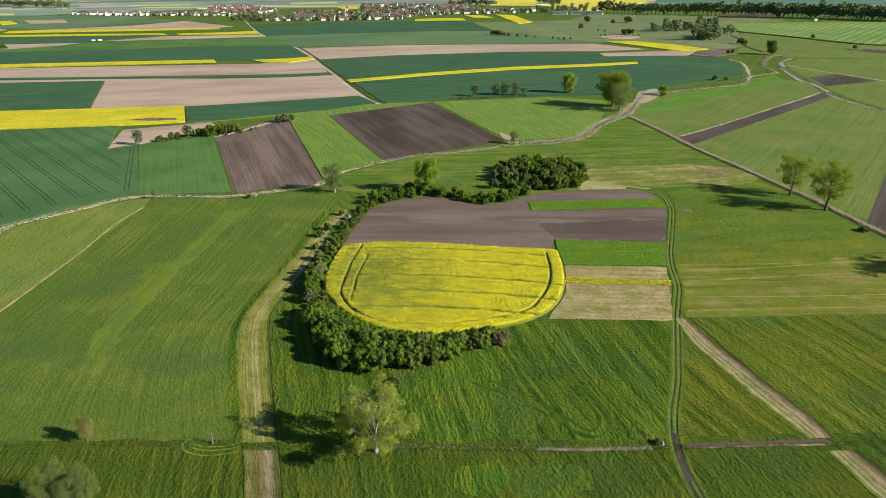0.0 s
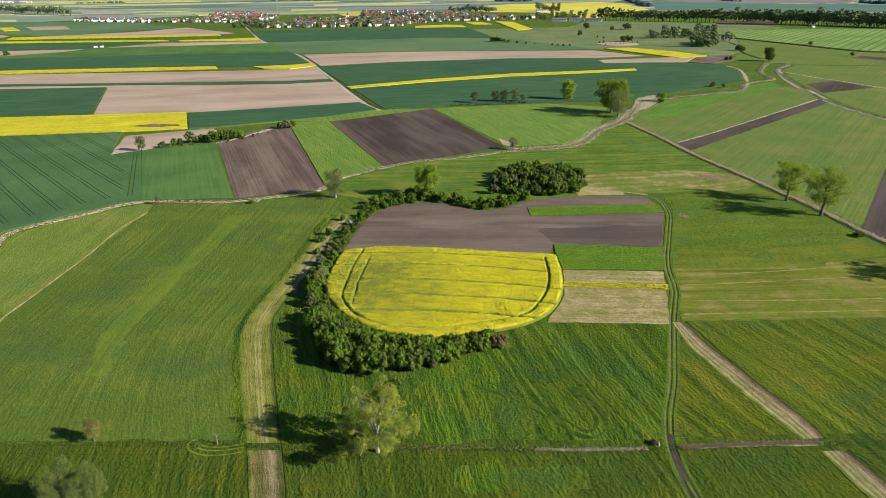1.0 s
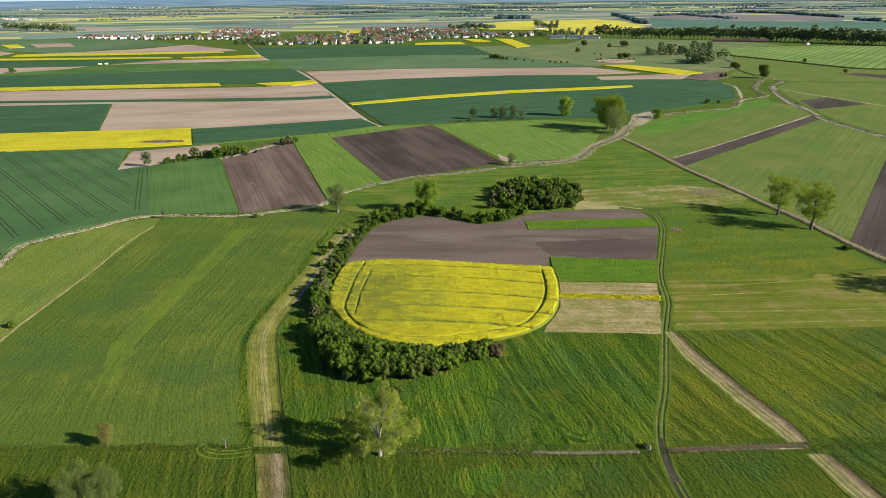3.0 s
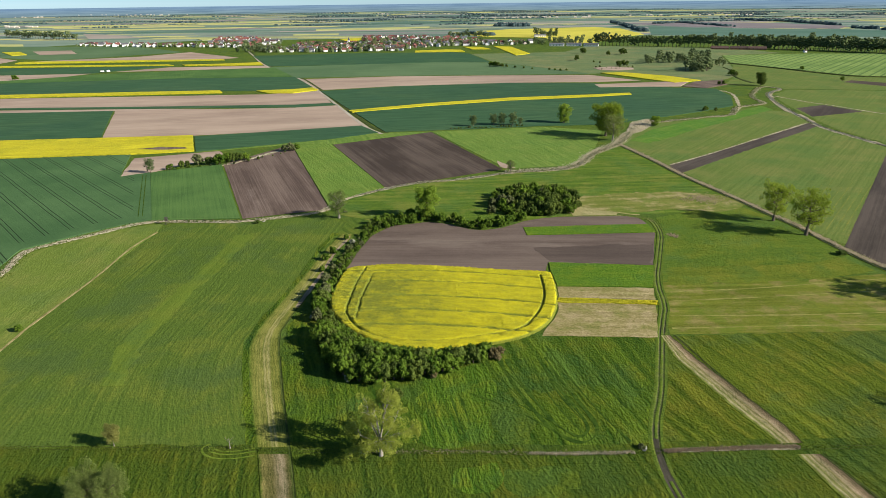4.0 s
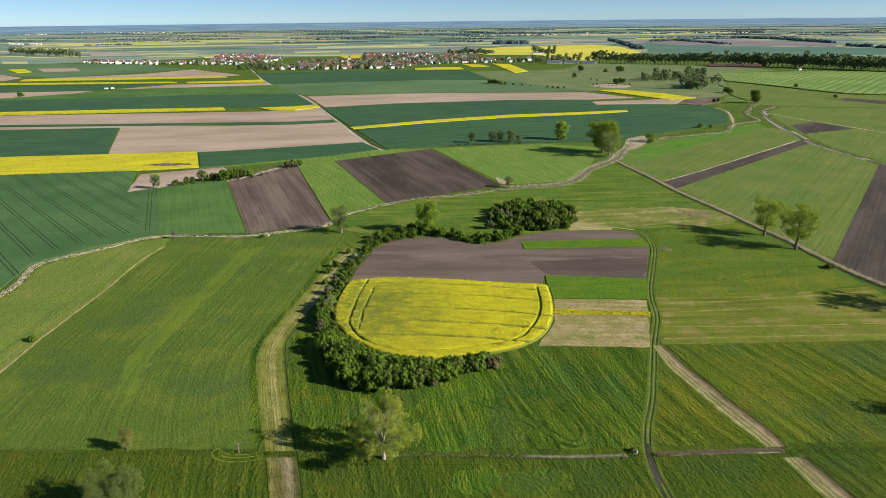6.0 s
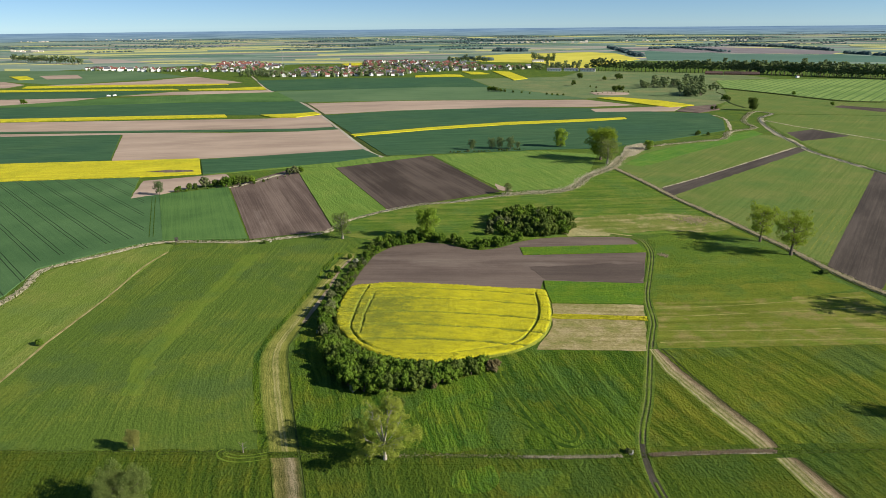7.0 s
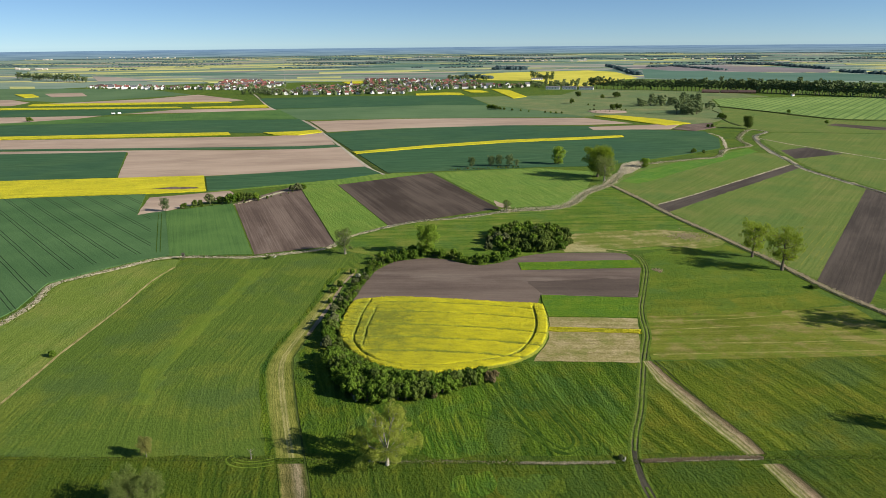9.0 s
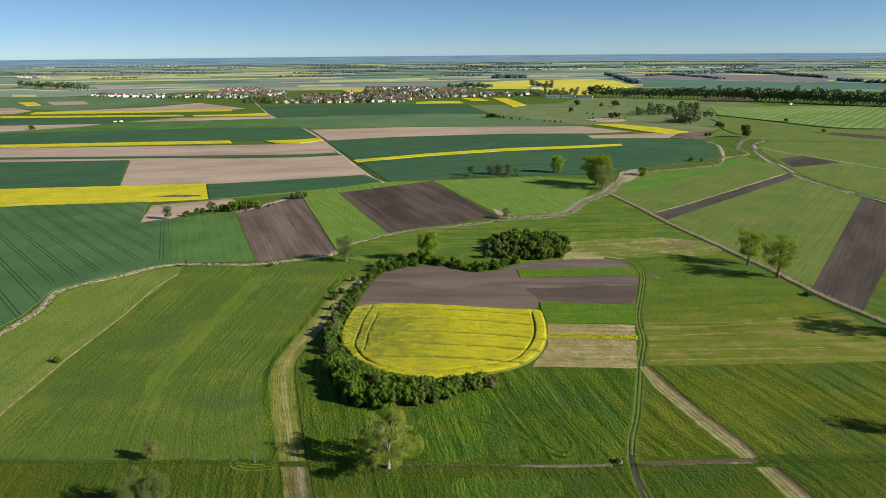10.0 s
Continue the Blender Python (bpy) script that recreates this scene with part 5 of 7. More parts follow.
tufts("dry_reeds", scatter_along(WIDE, 0.1, 2.4, 2.0) + scatter_along(BEND, 0.25, -0.6, 1.6), 0.5, 0.6, M["dry_reed"], "pale dry reeds along the stream bend", "reeds", rb, 3)
tufts("wet_sedge", scatter_along(BEND, 0.4, 0.6, 1.3) + scatter_along(STREAM, 0.9, -0.4, 0.8), 0.7, 0.7, M["tall_grass"], "dark green sedge along the stream", "sedge", rb, 4)
tufts("brown_reeds", scatter_along(DRAIN, 0.12, 0.9, 0.7), 0.4, 0.8, M["drain_reed"], "brown dry reeds along the straight drain", "reeds", rb, 4, 0.7)
ribbon("reed_bed", ditch_part(51.5, 84), 1.0, 0.20, M["dry_bank"], "pale dry reed bed in the ditch", ragged=0.7, crown=0.1)
ribbon("reed_bed", ditch_part(22, 47), 0.6, 0.16, M["dry_bank"], "thin pale reed bed in the ditch", ragged=1.6, crown=0.05)
tufts("ditch_reeds", scatter_along(ditch_part(18, 47.5), 0.06, 0.0, 0.25), 0.18, 0.6, M["dry_reed"], "dry reeds standing in the ditch", "reeds", rb, 4)
tufts("ditch_reeds", scatter_along(ditch_part(-19, 47.5), 0.36, 0.0, 0.4), 0.22, 0.5, M["drain_reed"], "pale dry reeds in the meadow ditch", "reeds", rb, 5)
tufts("ditch_reeds", scatter_along(ditch_part(51, 84), 0.03, 0.1, 0.28), 0.18, 0.75, M["brown_reed"], "brown dry reed bed in the ditch by the track", "reeds", rb, 5)
tufts("ditch_grass", scatter_along(DITCH, 0.25, 0.0, 0.7) + scatter_along(STREAM[:60], 0.8, -3.2, 0.8) + scatter_along(DRAIN, 0.6, -2.2, 0.5), 0.4, 0.42, M["tall_grass"], "tall green grass along the ditches", "grass", rb, 4)


# ---- flowering rape in the oval ----
RAPE = smooth_line([(-37.8, 233.0), (-30.8, 235.2), (-19.5, 236.6), (3.5, 233.7), (25.9, 229.6), (40.0, 227.7), (41.6, 221.7), (40.8, 209.1), (38.7, 197.7), (34.2, 186.9), (26.6, 178.7), (16.9, 174.2), (2.5, 170.3), (-8.1, 169.8),
                    (-18.9, 173.6), (-26.9, 179.4), (-34.4, 188.6), (-39.3, 199.6), (-40.5, 208.8), (-39.8, 222.3)], 6, True)


def rape_material():
    n = Nodes("rape_bloom", 0.8, 0.2)
    z = n.axis(n.where, 2)
    patch = n.noise(n.turned(-8.5, (1 / 7.0, 1 / 2.4, 0.0)), 1.0, 4.0, 0.65)
    fleck = n.noise(n.where, 3.6, 4.0, 0.8)
    k = n.math("MULTIPLY_ADD", n.math("SUBTRACT", fleck, 0.5), 1.7, n.math("MULTIPLY_ADD", n.math("SUBTRACT", patch, 0.5), 1.7, 0.60))
    k = n.math("ADD", k, n.ramp(z, 0.55, 1.05, -1.0, 0.20), clamp=True)
    spot = n.tree.nodes.new("ShaderNodeVectorMath")
    spot.operation = "DISTANCE"
    n.put(spot.inputs[0], n.turned(0, (1.0, 0.8, 0.0)))
    spot.inputs[1].default_value = (-25.0, 165.0, 0.0)
    weeds = n.ramp(spot.outputs["Value"], 5.0, 36.0, 0.72, 0.0)
    k = n.math("SUBTRACT", k, n.math("MULTIPLY", weeds, n.ramp(n.noise(n.where, 0.16, 4.0, 0.7), 0.3, 0.7, 0.4, 1.4)), clamp=True)
    green = n.mix(n.noise(n.where, 1.1, 3.0), (0.085, 0.120, 0.012), (0.250, 0.260, 0.027))
    yellow = n.mix(n.noise(n.where, 0.9, 3.0), (0.425, 0.388, 0.010), (0.60, 0.552, 0.013))
    n.bump(fleck, 1.0, 0.4)
    return n.done(n.mix(k, green, yellow))


def build_rape():
    """A thick uneven canopy of flower heads, with wheel lines pressed into it."""
    step = 0.4
    poly = np.array(RAPE)
    ab = np.roll(poly, -1, 0) - poly
    xs, ys = np.arange(-43, 44.5, step), np.arange(168, 240, step)
    gx, gy = np.meshgrid(xs, ys)
    pts = np.stack([gx.ravel(), gy.ravel()], 1)
    rel = pts[:, None] - poly[None]
    t = np.clip((rel * ab[None]).sum(2) / (ab ** 2).sum(1)[None], 0, 1)
    dist = np.sqrt(((rel - t[..., None] * ab[None]) ** 2).sum(2)).min(1)
    ok = np.array([inside(x, y, RAPE) for x, y in pts])
    z = np.empty(len(pts))
    ring = np.array(smooth_line([(-30.6, 233.5), (-32.6, 220), (-33.2, 208), (-33.1, 195), (-28.2, 185), (-21.2, 178.6), (-13, 175.8), (0, 175.4), (12, 178.2), (23.9, 182.3), (29.8, 189.5), (34.6, 201.3), (36.6, 213), (36.9, 224)], 24))
    rd = np.sqrt(((pts[:, None] - ring[None]) ** 2).sum(2)).min(1)
    for i, (x, y) in enumerate(pts):
        # bowed wheel lines: along the field, one round its edge and a short one inside it
        v = y + 0.115 * x + 0.0023 * x * x + 0.5 * noise.noise((x * 0.1, y * 0.1, 2)) + 0.25 * noise.noise((x * 0.5, y * 0.5, 12))
        wob = 0.3 * noise.noise((x * 0.3, y * 0.3, 5))
        broken = 0.75 + 0.7 * noise.noise((x * 0.22, y * 0.3, 6))
        h = 1.10 + 0.13 * noise.noise((x * 0.95, y * 0.95, 0)) + 0.12 * noise.noise((x * 0.35, y * 0.35, 4)) + 0.10 * noise.noise((x * 0.1, y * 0.1, 8))
        if rd[i] > 1.2 or y > 180:
            h -= 0.92 * broken * max(math.exp(-((v - line) / 0.5) ** 2) for line in (229.0, 219.1, 206.8, 195.8, 185.0))
        deep = 0.95 if (x < -20 and y > 181) or x > 20 else 0.5
        h -= 0.85 * deep * (0.8 + 0.4 * broken) * math.exp(-((rd[i] + wob) / (0.40 if deep > 0.6 else 0.4)) ** 2)
        if 190 < y < 225:
            h -= 0.65 * broken * math.exp(-((x + 29.4 - max(0.0, y - 207) * 0.1 + wob) / 0.38) ** 2)
        h -= 0.10 * max(0.0, 1 - math.hypot(x + 24, (y - 215) * 0.7) / 16)
        h += 0.14 * min(1.0, max(0.0, 1.6 - dist[i] / 4.0)) if dist[i] > 0.8 else 0.0
        z[i] = max(0.1, h) if ok[i] else 0.0
        if ok[i]:
            z[i] *= min(1.0, 0.55 + dist[i] * 0.7)
    w = len(xs)
    use, verts, faces = {}, [], []
    for r in range(len(ys) - 1):
        for c in range(w - 1):
            q = (r * w + c, r * w + c + 1, (r + 1) * w + c + 1, (r + 1) * w + c)
            if not any(ok[k] for k in q):
                continue
            for k in q:
                if k not in use:
                    use[k] = len(verts)
                    jx, jy = 0.16 * noise.noise((pts[k][0] * 3, pts[k][1] * 3, 1)), 0.16 * noise.noise((pts[k][0] * 3, pts[k][1] * 3, 2))
                    verts.append((pts[k][0] + jx, pts[k][1] + jy, z[k]))
            faces.append([use[k] for k in q])
    M["rape"] = rape_material()
    me = mesh_of("flowering_rape", verts, faces, M["rape"])
    tagged(new("flowering_rape", me), "bright yellow flowering rape in a rounded field", "rape", kind="stuff")
    # flower heads standing over the canopy
    rr = random.Random(31)
    vs, fs = [], []
    for i in rr.sample(range(len(pts)), len(pts)):
        if not ok[i] or z[i] < 0.85 or rr.random() > 0.35:
            continue
        x, y, a, s = pts[i][0] + rr.uniform(-0.2, 0.2), pts[i][1] + rr.uniform(-0.2, 0.2), rr.uniform(0, 3.14), rr.uniform(0.10, 0.24)
        o = len(vs)
        c, sn = math.cos(a) * s, math.sin(a) * s
        vs += [(x - c, y - sn, z[i] - 0.1), (x + c, y + sn, z[i] - 0.1), (x + c * 0.6, y + sn * 0.6, z[i] + s), (x - c * 0.6, y - sn * 0.6, z[i] + s * 1.1)]
        fs.append((o, o + 1, o + 2, o + 3))
    tagged(new("rape_flower_heads", mesh_of("rape_flower_heads", vs, fs, M["rape"])), "yellow flower heads standing over the rape canopy", "flowers", kind="stuff")


build_rape()
rape_spots = []
for k in range(900):
    u, v = rb.random(), rb.random()
    rape_spots.append((40.4 + 34.0 * u, 205.0 - 3.1 * u - 2.6 * v))
field("rape_row", [(40.6, 205.3), (74.6, 202.2), (73.8, 199.5), (40, 202.1)], 0.55, M["rape_far"], "narrow yellow rape row across the straw plot", ragged=0.8)
tufts("rape_row_stems", rape_spots, 0.3, 0.8, M["rape_far"], "yellow rape stems in a narrow row", "rape", rb, 4)


# ---- trees and bushes ----
def tube(verts, faces, pts, radii, sides=6):
    """A tapered limb along points."""
    first = len(verts)
    for i, p in enumerate(pts):
        d = (Vector(pts[min(i + 1, len(pts) - 1)]) - Vector(pts[max(i - 1, 0)])).normalized()
        side = d.cross(Vector((0.3, 0.9, 0.1)) if abs(d.y) < 0.9 else Vector((1, 0, 0))).normalized()
        up = d.cross(side)
        for k in range(sides):
            a = 2 * math.pi * k / sides
            verts.append(Vector(p) + (side * math.cos(a) + up * math.sin(a)) * radii[i])
    for i in range(len(pts) - 1):
        for k in range(sides):
            a, b = first + i * sides + k, first + i * sides + (k + 1) % sides
            faces.append((a, b, b + sides, a + sides))
    verts.append(Vector(pts[-1]) + Vector((0, 0, radii[-1])))
    faces += [(first + (len(pts) - 1) * sides + k, first + (len(pts) - 1) * sides + (k + 1) % sides, len(verts) - 1) for k in range(sides)]


def leaf_mesh(name, clumps, leaf, rnd, flat=0.5, shell=0.0):
    """Leaves as small folded blades about the given clump centres (place, radius, count)."""
    verts, faces = [], []
    for (cx, cy, cz), r, count in clumps:
        for _ in range(count):
            d = Vector((rnd.gauss(0, 1), rnd.gauss(0, 1), rnd.gauss(0, 0.75))) * r * 0.55
            if shell:
                d = d.normalized() * r * rnd.uniform(0.75, 1.05)
            nrm = Vector((rnd.gauss(0, 1), rnd.gauss(0, 1), rnd.gauss(flat, 0.8))) * (1 - 0.6 * shell) + d.normalized() * (0.8 + shell)
            nrm.normalize()
            s = leaf * rnd.uniform(0.6, 1.3)
            u = nrm.orthogonal().normalized()
            u.rotate(Matrix.Rotation(rnd.uniform(0, 6.28), 3, nrm))
            v = nrm.cross(u)
            c = Vector((cx, cy, cz)) + d
            o = len(verts)
            verts += [c - u * s * 0.6, c + v * s * 0.45 + nrm * s * 0.12, c + u * s * 0.6, c - v * s * 0.45 + nrm * s * 0.12]
            faces.append((o, o + 1, o + 2, o + 3))
    return mesh_of(name, verts, faces)


def grown(seed, h, spread, base=0.25, limbs=14, forks=4, leaves=40, leaf=0.35, clump=1.1, thick=0.03, droop=0.0, top=0.92, bulge=0.45, shell=0.35, solid=False):
    """Wood and leaf meshes of one tree, its foot at the origin."""
    rnd = random.Random(seed)
    verts, faces, clumps, boughs = [], [], [], []
    bend = [(rnd.gauss(0, 0.02) * h, rnd.gauss(0, 0.02) * h) for _ in range(6)]
    stem = [Vector((bend[i][0] * i / 5, bend[i][1] * i / 5, h * top * i / 5 - (0.2 if i == 0 else 0))) for i in range(6)]
    rad = [h * thick * (1 - 0.16 * i) * (1.35 if i == 0 else 1) for i in range(6)]
    tube(verts, faces, stem, rad, 4 if solid else 8)

    def on_stem(t):
        k = min(4.999, t / top * 5)
        i = int(k)
        return stem[i].lerp(stem[i + 1], k - i)

    for i in range(limbs):
        t = base + (top - 0.04 - base) * (i + rnd.random() * 0.8) / limbs
        s = on_stem(t)
        u = (t - base) / (1 - base)
        reach = spread * max(0.25, math.sqrt(max(0.0, 1 - ((u - bulge) / 0.62) ** 2))) * rnd.uniform(0.65, 1.1)
        az = i * 2.39996 + rnd.uniform(-0.4, 0.4)
        rise = (0.35 + 0.9 * u) * rnd.uniform(0.7, 1.2) - droop
        out = Vector((math.cos(az), math.sin(az), 0))
        tip = s + out * reach + Vector((0, 0, min(reach * rise, h * 1.0 - s.z)))
        mid = s.lerp(tip, 0.5) + Vector((rnd.gauss(0, 0.06) * reach, rnd.gauss(0, 0.06) * reach, -0.06 * reach))
        r0 = h * thick * 0.42 * (1 - 0.6 * u)
        if not solid:
            stem_v, stem_f, verts, faces = verts, faces, [], []
        tube(verts, faces, [s, mid, tip], [r0, r0 * 0.6, r0 * 0.2], 3 if solid else 5)
        clumps.append((tip, clump * rnd.uniform(0.7, 1.2), leaves))
        for k in range(forks):
            f = rnd.uniform(0.35, 0.95)
            b = s.lerp(mid, f * 2) if f < 0.5 else mid.lerp(tip, f * 2 - 1)
            e = b + Vector((rnd.gauss(0, 1), rnd.gauss(0, 1), rnd.gauss(0.3 - droop, 0.7))).normalized() * reach * rnd.uniform(0.25, 0.5)
            if not solid:
                tube(verts, faces, [b, b.lerp(e, 0.5) + Vector((0, 0, 0.05 * reach)), e], [r0 * 0.4, r0 * 0.25, r0 * 0.1], 4)
            clumps.append((e, clump * rnd.uniform(0.6, 1.2), int(leaves * rnd.uniform(0.5, 1.2))))
        if not solid:
            boughs.append(("limb", mesh_of("limb", verts, faces)))
            verts, faces = stem_v, stem_f
    clumps.append((stem[-1] + Vector((0, 0, h * (1 - top) * 0.6)), clump, leaves))
    return [("trunk", mesh_of("trunk", verts, faces))] + boughs, leafy("crown", clumps, leaf, rnd, True) if solid else leaf_mesh("crown", clumps, leaf, rnd, 0.5, shell)


def tree(wood, crown, bark, leaves, label, category="tree", group="", name="tree"):
    """A tree that stands at the origin: trunk with limbs, and crown."""
    ob = tagged(new(name), label, category, group)
    for nm, me in [*wood, ("crown", crown)]:
        me = me.copy()
        me.materials.clear()
        part(nm, me, leaves if nm == "crown" else bark, ob)
    return ob


def stand(ob, x, y, turn=0.0, size=1.0, z=0.0, wide=None):
    ob.matrix_basis = Matrix.Translation(lift(x, y, z)) @ Matrix.Rotation(turn, 4, "Z") @ Matrix.Diagonal((size if wide is None else wide, size if wide is None else wide, size, 1))
    return ob


def again(ob, x, y, turn=0.0, size=1.0, wide=None):
    """Another of the same kind, at its own place and size."""
    return stand(copy_thing(ob, Matrix()), x, y, turn, size, 0.0, wide)


def willow_grown(seed, h, spread, leaves=115, leaf=0.26, clump=1.15):
    """Wood and leaf meshes of an open willow: a short trunk, steep leaders like a vase, low side limbs, leaf masses towards the outside."""
    rnd = random.Random(seed)
    verts, faces, clumps, boughs = [], [], [], []
    stem = [Vector((0, 0, -0.2)), Vector((0.1, 0, h * 0.10)), Vector((-0.1, 0.1, h * 0.22)), Vector((0.1, 0, h * 0.34))]
    tube(verts, faces, stem, [h * 0.034, h * 0.026, h * 0.023, h * 0.017], 9)
    plan = [(k * 2.39996, h * rnd.uniform(0.26, 0.34), spread * rnd.uniform(0.22, 0.55), h * rnd.uniform(0.78, 1.0), 0.011) for k in range(7)]
    plan += [(0.5 + k * 0.698, h * rnd.uniform(0.18, 0.30), spread * rnd.uniform(0.80, 1.05), h * rnd.uniform(0.36, 0.66), 0.007) for k in range(9)]
    plan += [(0.2 + k * 1.05, h * rnd.uniform(0.15, 0.22), spread * rnd.uniform(0.32, 0.60), h * rnd.uniform(0.26, 0.38), 0.004) for k in range(5)]
    for az, z0, out, z1, r in plan:
        az += rnd.uniform(-0.3, 0.3)
        wv, wf = [], []
        a, e = Vector((0, 0, z0)), Vector((math.cos(az) * out, math.sin(az) * out, z1))
        m = a.lerp(e, 0.5) + Vector((rnd.gauss(0, 0.05), rnd.gauss(0, 0.05), 0.02)) * h + Vector((math.cos(az), math.sin(az), 0)) * out * 0.08
        tube(wv, wf, [a, a.lerp(m, 0.55), m, m.lerp(e, 0.6), e], [h * r, h * r * 0.8, h * r * 0.6, h * r * 0.35, h * r * 0.12], 6)
        clumps.append((e, clump * rnd.uniform(0.8, 1.2), leaves))
        for _ in range(9):
            f = rnd.uniform(0.42, 1.0)
            b = a.lerp(m, f * 2) if f < 0.5 else m.lerp(e, f * 2 - 1)
            way = (Vector((math.cos(az), math.sin(az), 0.2)) + Vector((rnd.gauss(0, 0.8), rnd.gauss(0, 0.8), rnd.gauss(0.1, 0.6)))).normalized()
            t = b + way * spread * rnd.uniform(0.16, 0.34)
            tube(wv, wf, [b, b.lerp(t, 0.5) + Vector((0, 0, 0.02 * h)), t], [h * r * 0.35, h * r * 0.22, h * r * 0.08], 4)
            clumps.append((t, clump * rnd.uniform(0.55, 1.15), int(leaves * rnd.uniform(0.4, 1.1) * (1.5 if r > 0.01 else 1.0))))
        boughs.append(("limb", mesh_of("limb", wv, wf)))
    return [("trunk", mesh_of("trunk", verts, faces))] + boughs, leaf_mesh("crown", clumps, leaf, rnd, 0.5, 0.25)


# single trees near by
w, c = willow_grown(1, 18.0, 8.4)
stand(tree(w, c, M["white_bark"], M["willow"], "tall pale willow with bare whitish limbs beside the ditch", name="willow_tree"), -15.0, 123.2, 0.6, 0.91, 0.0, 0.94)
w, c = grown(2, 5.2, 2.0, base=0.30, limbs=12, forks=5, leaves=160, leaf=0.15, clump=0.75, thick=0.03, shell=0.1)
stand(tree(w, c, M["pale_bark"], M["rust"], "small budding tree with ochre leaves by the ditch", name="young_tree"), -79.6, 127.6, 0.0, 1.0, 0.0, 0.8)
w, c = grown(3, 3.4, 1.3, base=0.35, limbs=6, forks=2, leaves=1, leaf=0.15, clump=0.4, thick=0.045)
stand(tree(w, c, M["pale_bark"], M["rust"], "small bare broken tree beside a wheel loop", name="dead_tree"), -51.3, 126.3)
w, c = grown(4, 11.5, 7.6, base=0.16, limbs=22, forks=8, leaves=280, leaf=0.22, clump=1.4, thick=0.035, shell=0.2)
stand(tree(w, c, M["bark"], M["sallow"], "broad low pale-leaved willow in the meadow", name="willow_tree"), -71.8, 105.0, 0.0, 0.82, 0.0, 0.74)
w, c = grown(5, 18.5, 8.6, base=0.28, limbs=18, forks=8, leaves=85, leaf=0.36, clump=1.4, thick=0.036, droop=0.1)
OAK = stand(tree(w, c, M["bark"], M["fresh"], "broad fresh-leaved tree with dark trunk beside the drain", name="broad_tree", group="trees by the drain"), 156.6, 286.2, 0.0, 0.9, 0.0, 0.8)
w, c = grown(6, 20.5, 9.6, base=0.26, limbs=20, forks=8, leaves=85, leaf=0.36, clump=1.5, thick=0.036, droop=0.1)
stand(tree(w, c, M["bark"], M["fresh"], "larger fresh-leaved tree with dark trunk beside the drain", name="broad_tree", group="trees by the drain"), 161.5, 266.4, 0.0, 0.92, 0.0, 0.88)
again(OAK, 182, 200, 2.0, 0.95)
again(OAK, 150, 131, 4.0, 0.9, 0.5)
w, c = grown(7, 13.5, 4.6, base=0.08, limbs=22, forks=7, leaves=60, leaf=0.45, clump=1.35, thick=0.03, bulge=0.4)
POPLAR = stand(tree(w, c, M["bark"], M["poplar"], "bright green rounded tree behind the tilled field", name="leafy_tree"), -7.9, 296, 0.0, 1.08, 0.0, 1.18)
w, c = grown(8, 12.5, 5.0, base=0.2, limbs=18, forks=8, leaves=48, leaf=0.28, clump=1.2, thick=0.045)
THIN = stand(tree(w, c, M["pale_bark"], M["sallow"], "thin half-leaved willow beside the stream", name="willow_tree"), -51, 297.6)
w, c = grown(9, 24.5, 8.8, base=0.14, limbs=22, forks=8, leaves=90, leaf=0.58, clump=2.2, thick=0.03)
stand(tree(w, c, M["bark"], M["fresh"], "tall leafy tree group by the stream bend", name="tall_tree", group="tall trees by the stream"), 126.5, 489, 0.0, 0.95, 0.0, 1.2)
w, c = grown(10, 20.0, 7.0, base=0.18, limbs=16, forks=6, leaves=60, leaf=0.42, clump=1.8, thick=0.03)
stand(tree(w, c, M["pale_bark"], M["sallow"], "half-leaved pale tree by the stream bend", name="tall_tree", group="tall trees by the stream"), 128, 473, 0.0, 0.92, 0.0, 1.15)
again(POPLAR, 104.3, 545.5, 1.0, 1.1)
w, c = grown(13, 10.0, 3.6, base=0.2, limbs=14, forks=5, leaves=26, leaf=0.5, clump=1.2, thick=0.03)
EDGE = tree(w, c, M["bark"], M["edge_leaf"], "thin dark-trunked tree at the wheat edge", group="trees at the wheat edge", name="edge_tree")
stand(EDGE, 66.5, 538.5, 1.0, 0.6)
for x, y, s in ((26.5, 534.4, 0.80), (43.6, 538.6, 0.82), (50.8, 538.1, 0.88), (59.9, 537.6, 0.90)):
    again(EDGE, x, y, x, s * 1.1)
again(POPLAR, 177, 528, 2.2, 0.55, 0.8)
again(THIN, 42, 383, 0.5, 0.55)
w, c = grown(12, 14.0, 5.5, base=0.12, limbs=18, forks=6, leaves=50, leaf=0.65, clump=1.8, thick=0.03)
stand(tree(w, c, M["bark"], M["bush_dark"], "dark rounded tree in the valley", name="round_tree"), 382, 777)


BALL = bmesh.new()
bmesh.ops.create_icosphere(BALL, subdivisions=2, radius=1.0)
BALL.verts.index_update()
BALL_V, BALL_F = [v.co.copy() for v in BALL.verts], [[v.index for v in f.verts] for f in BALL.faces]
BALL.free()
ROUGH = bmesh.new()
bmesh.ops.create_icosphere(ROUGH, subdivisions=1, radius=1.0)
ROUGH.verts.index_update()
ROUGH_V, ROUGH_F = [v.co.copy() for v in ROUGH.verts], [[v.index for v in f.verts] for f in ROUGH.faces]
ROUGH.free()


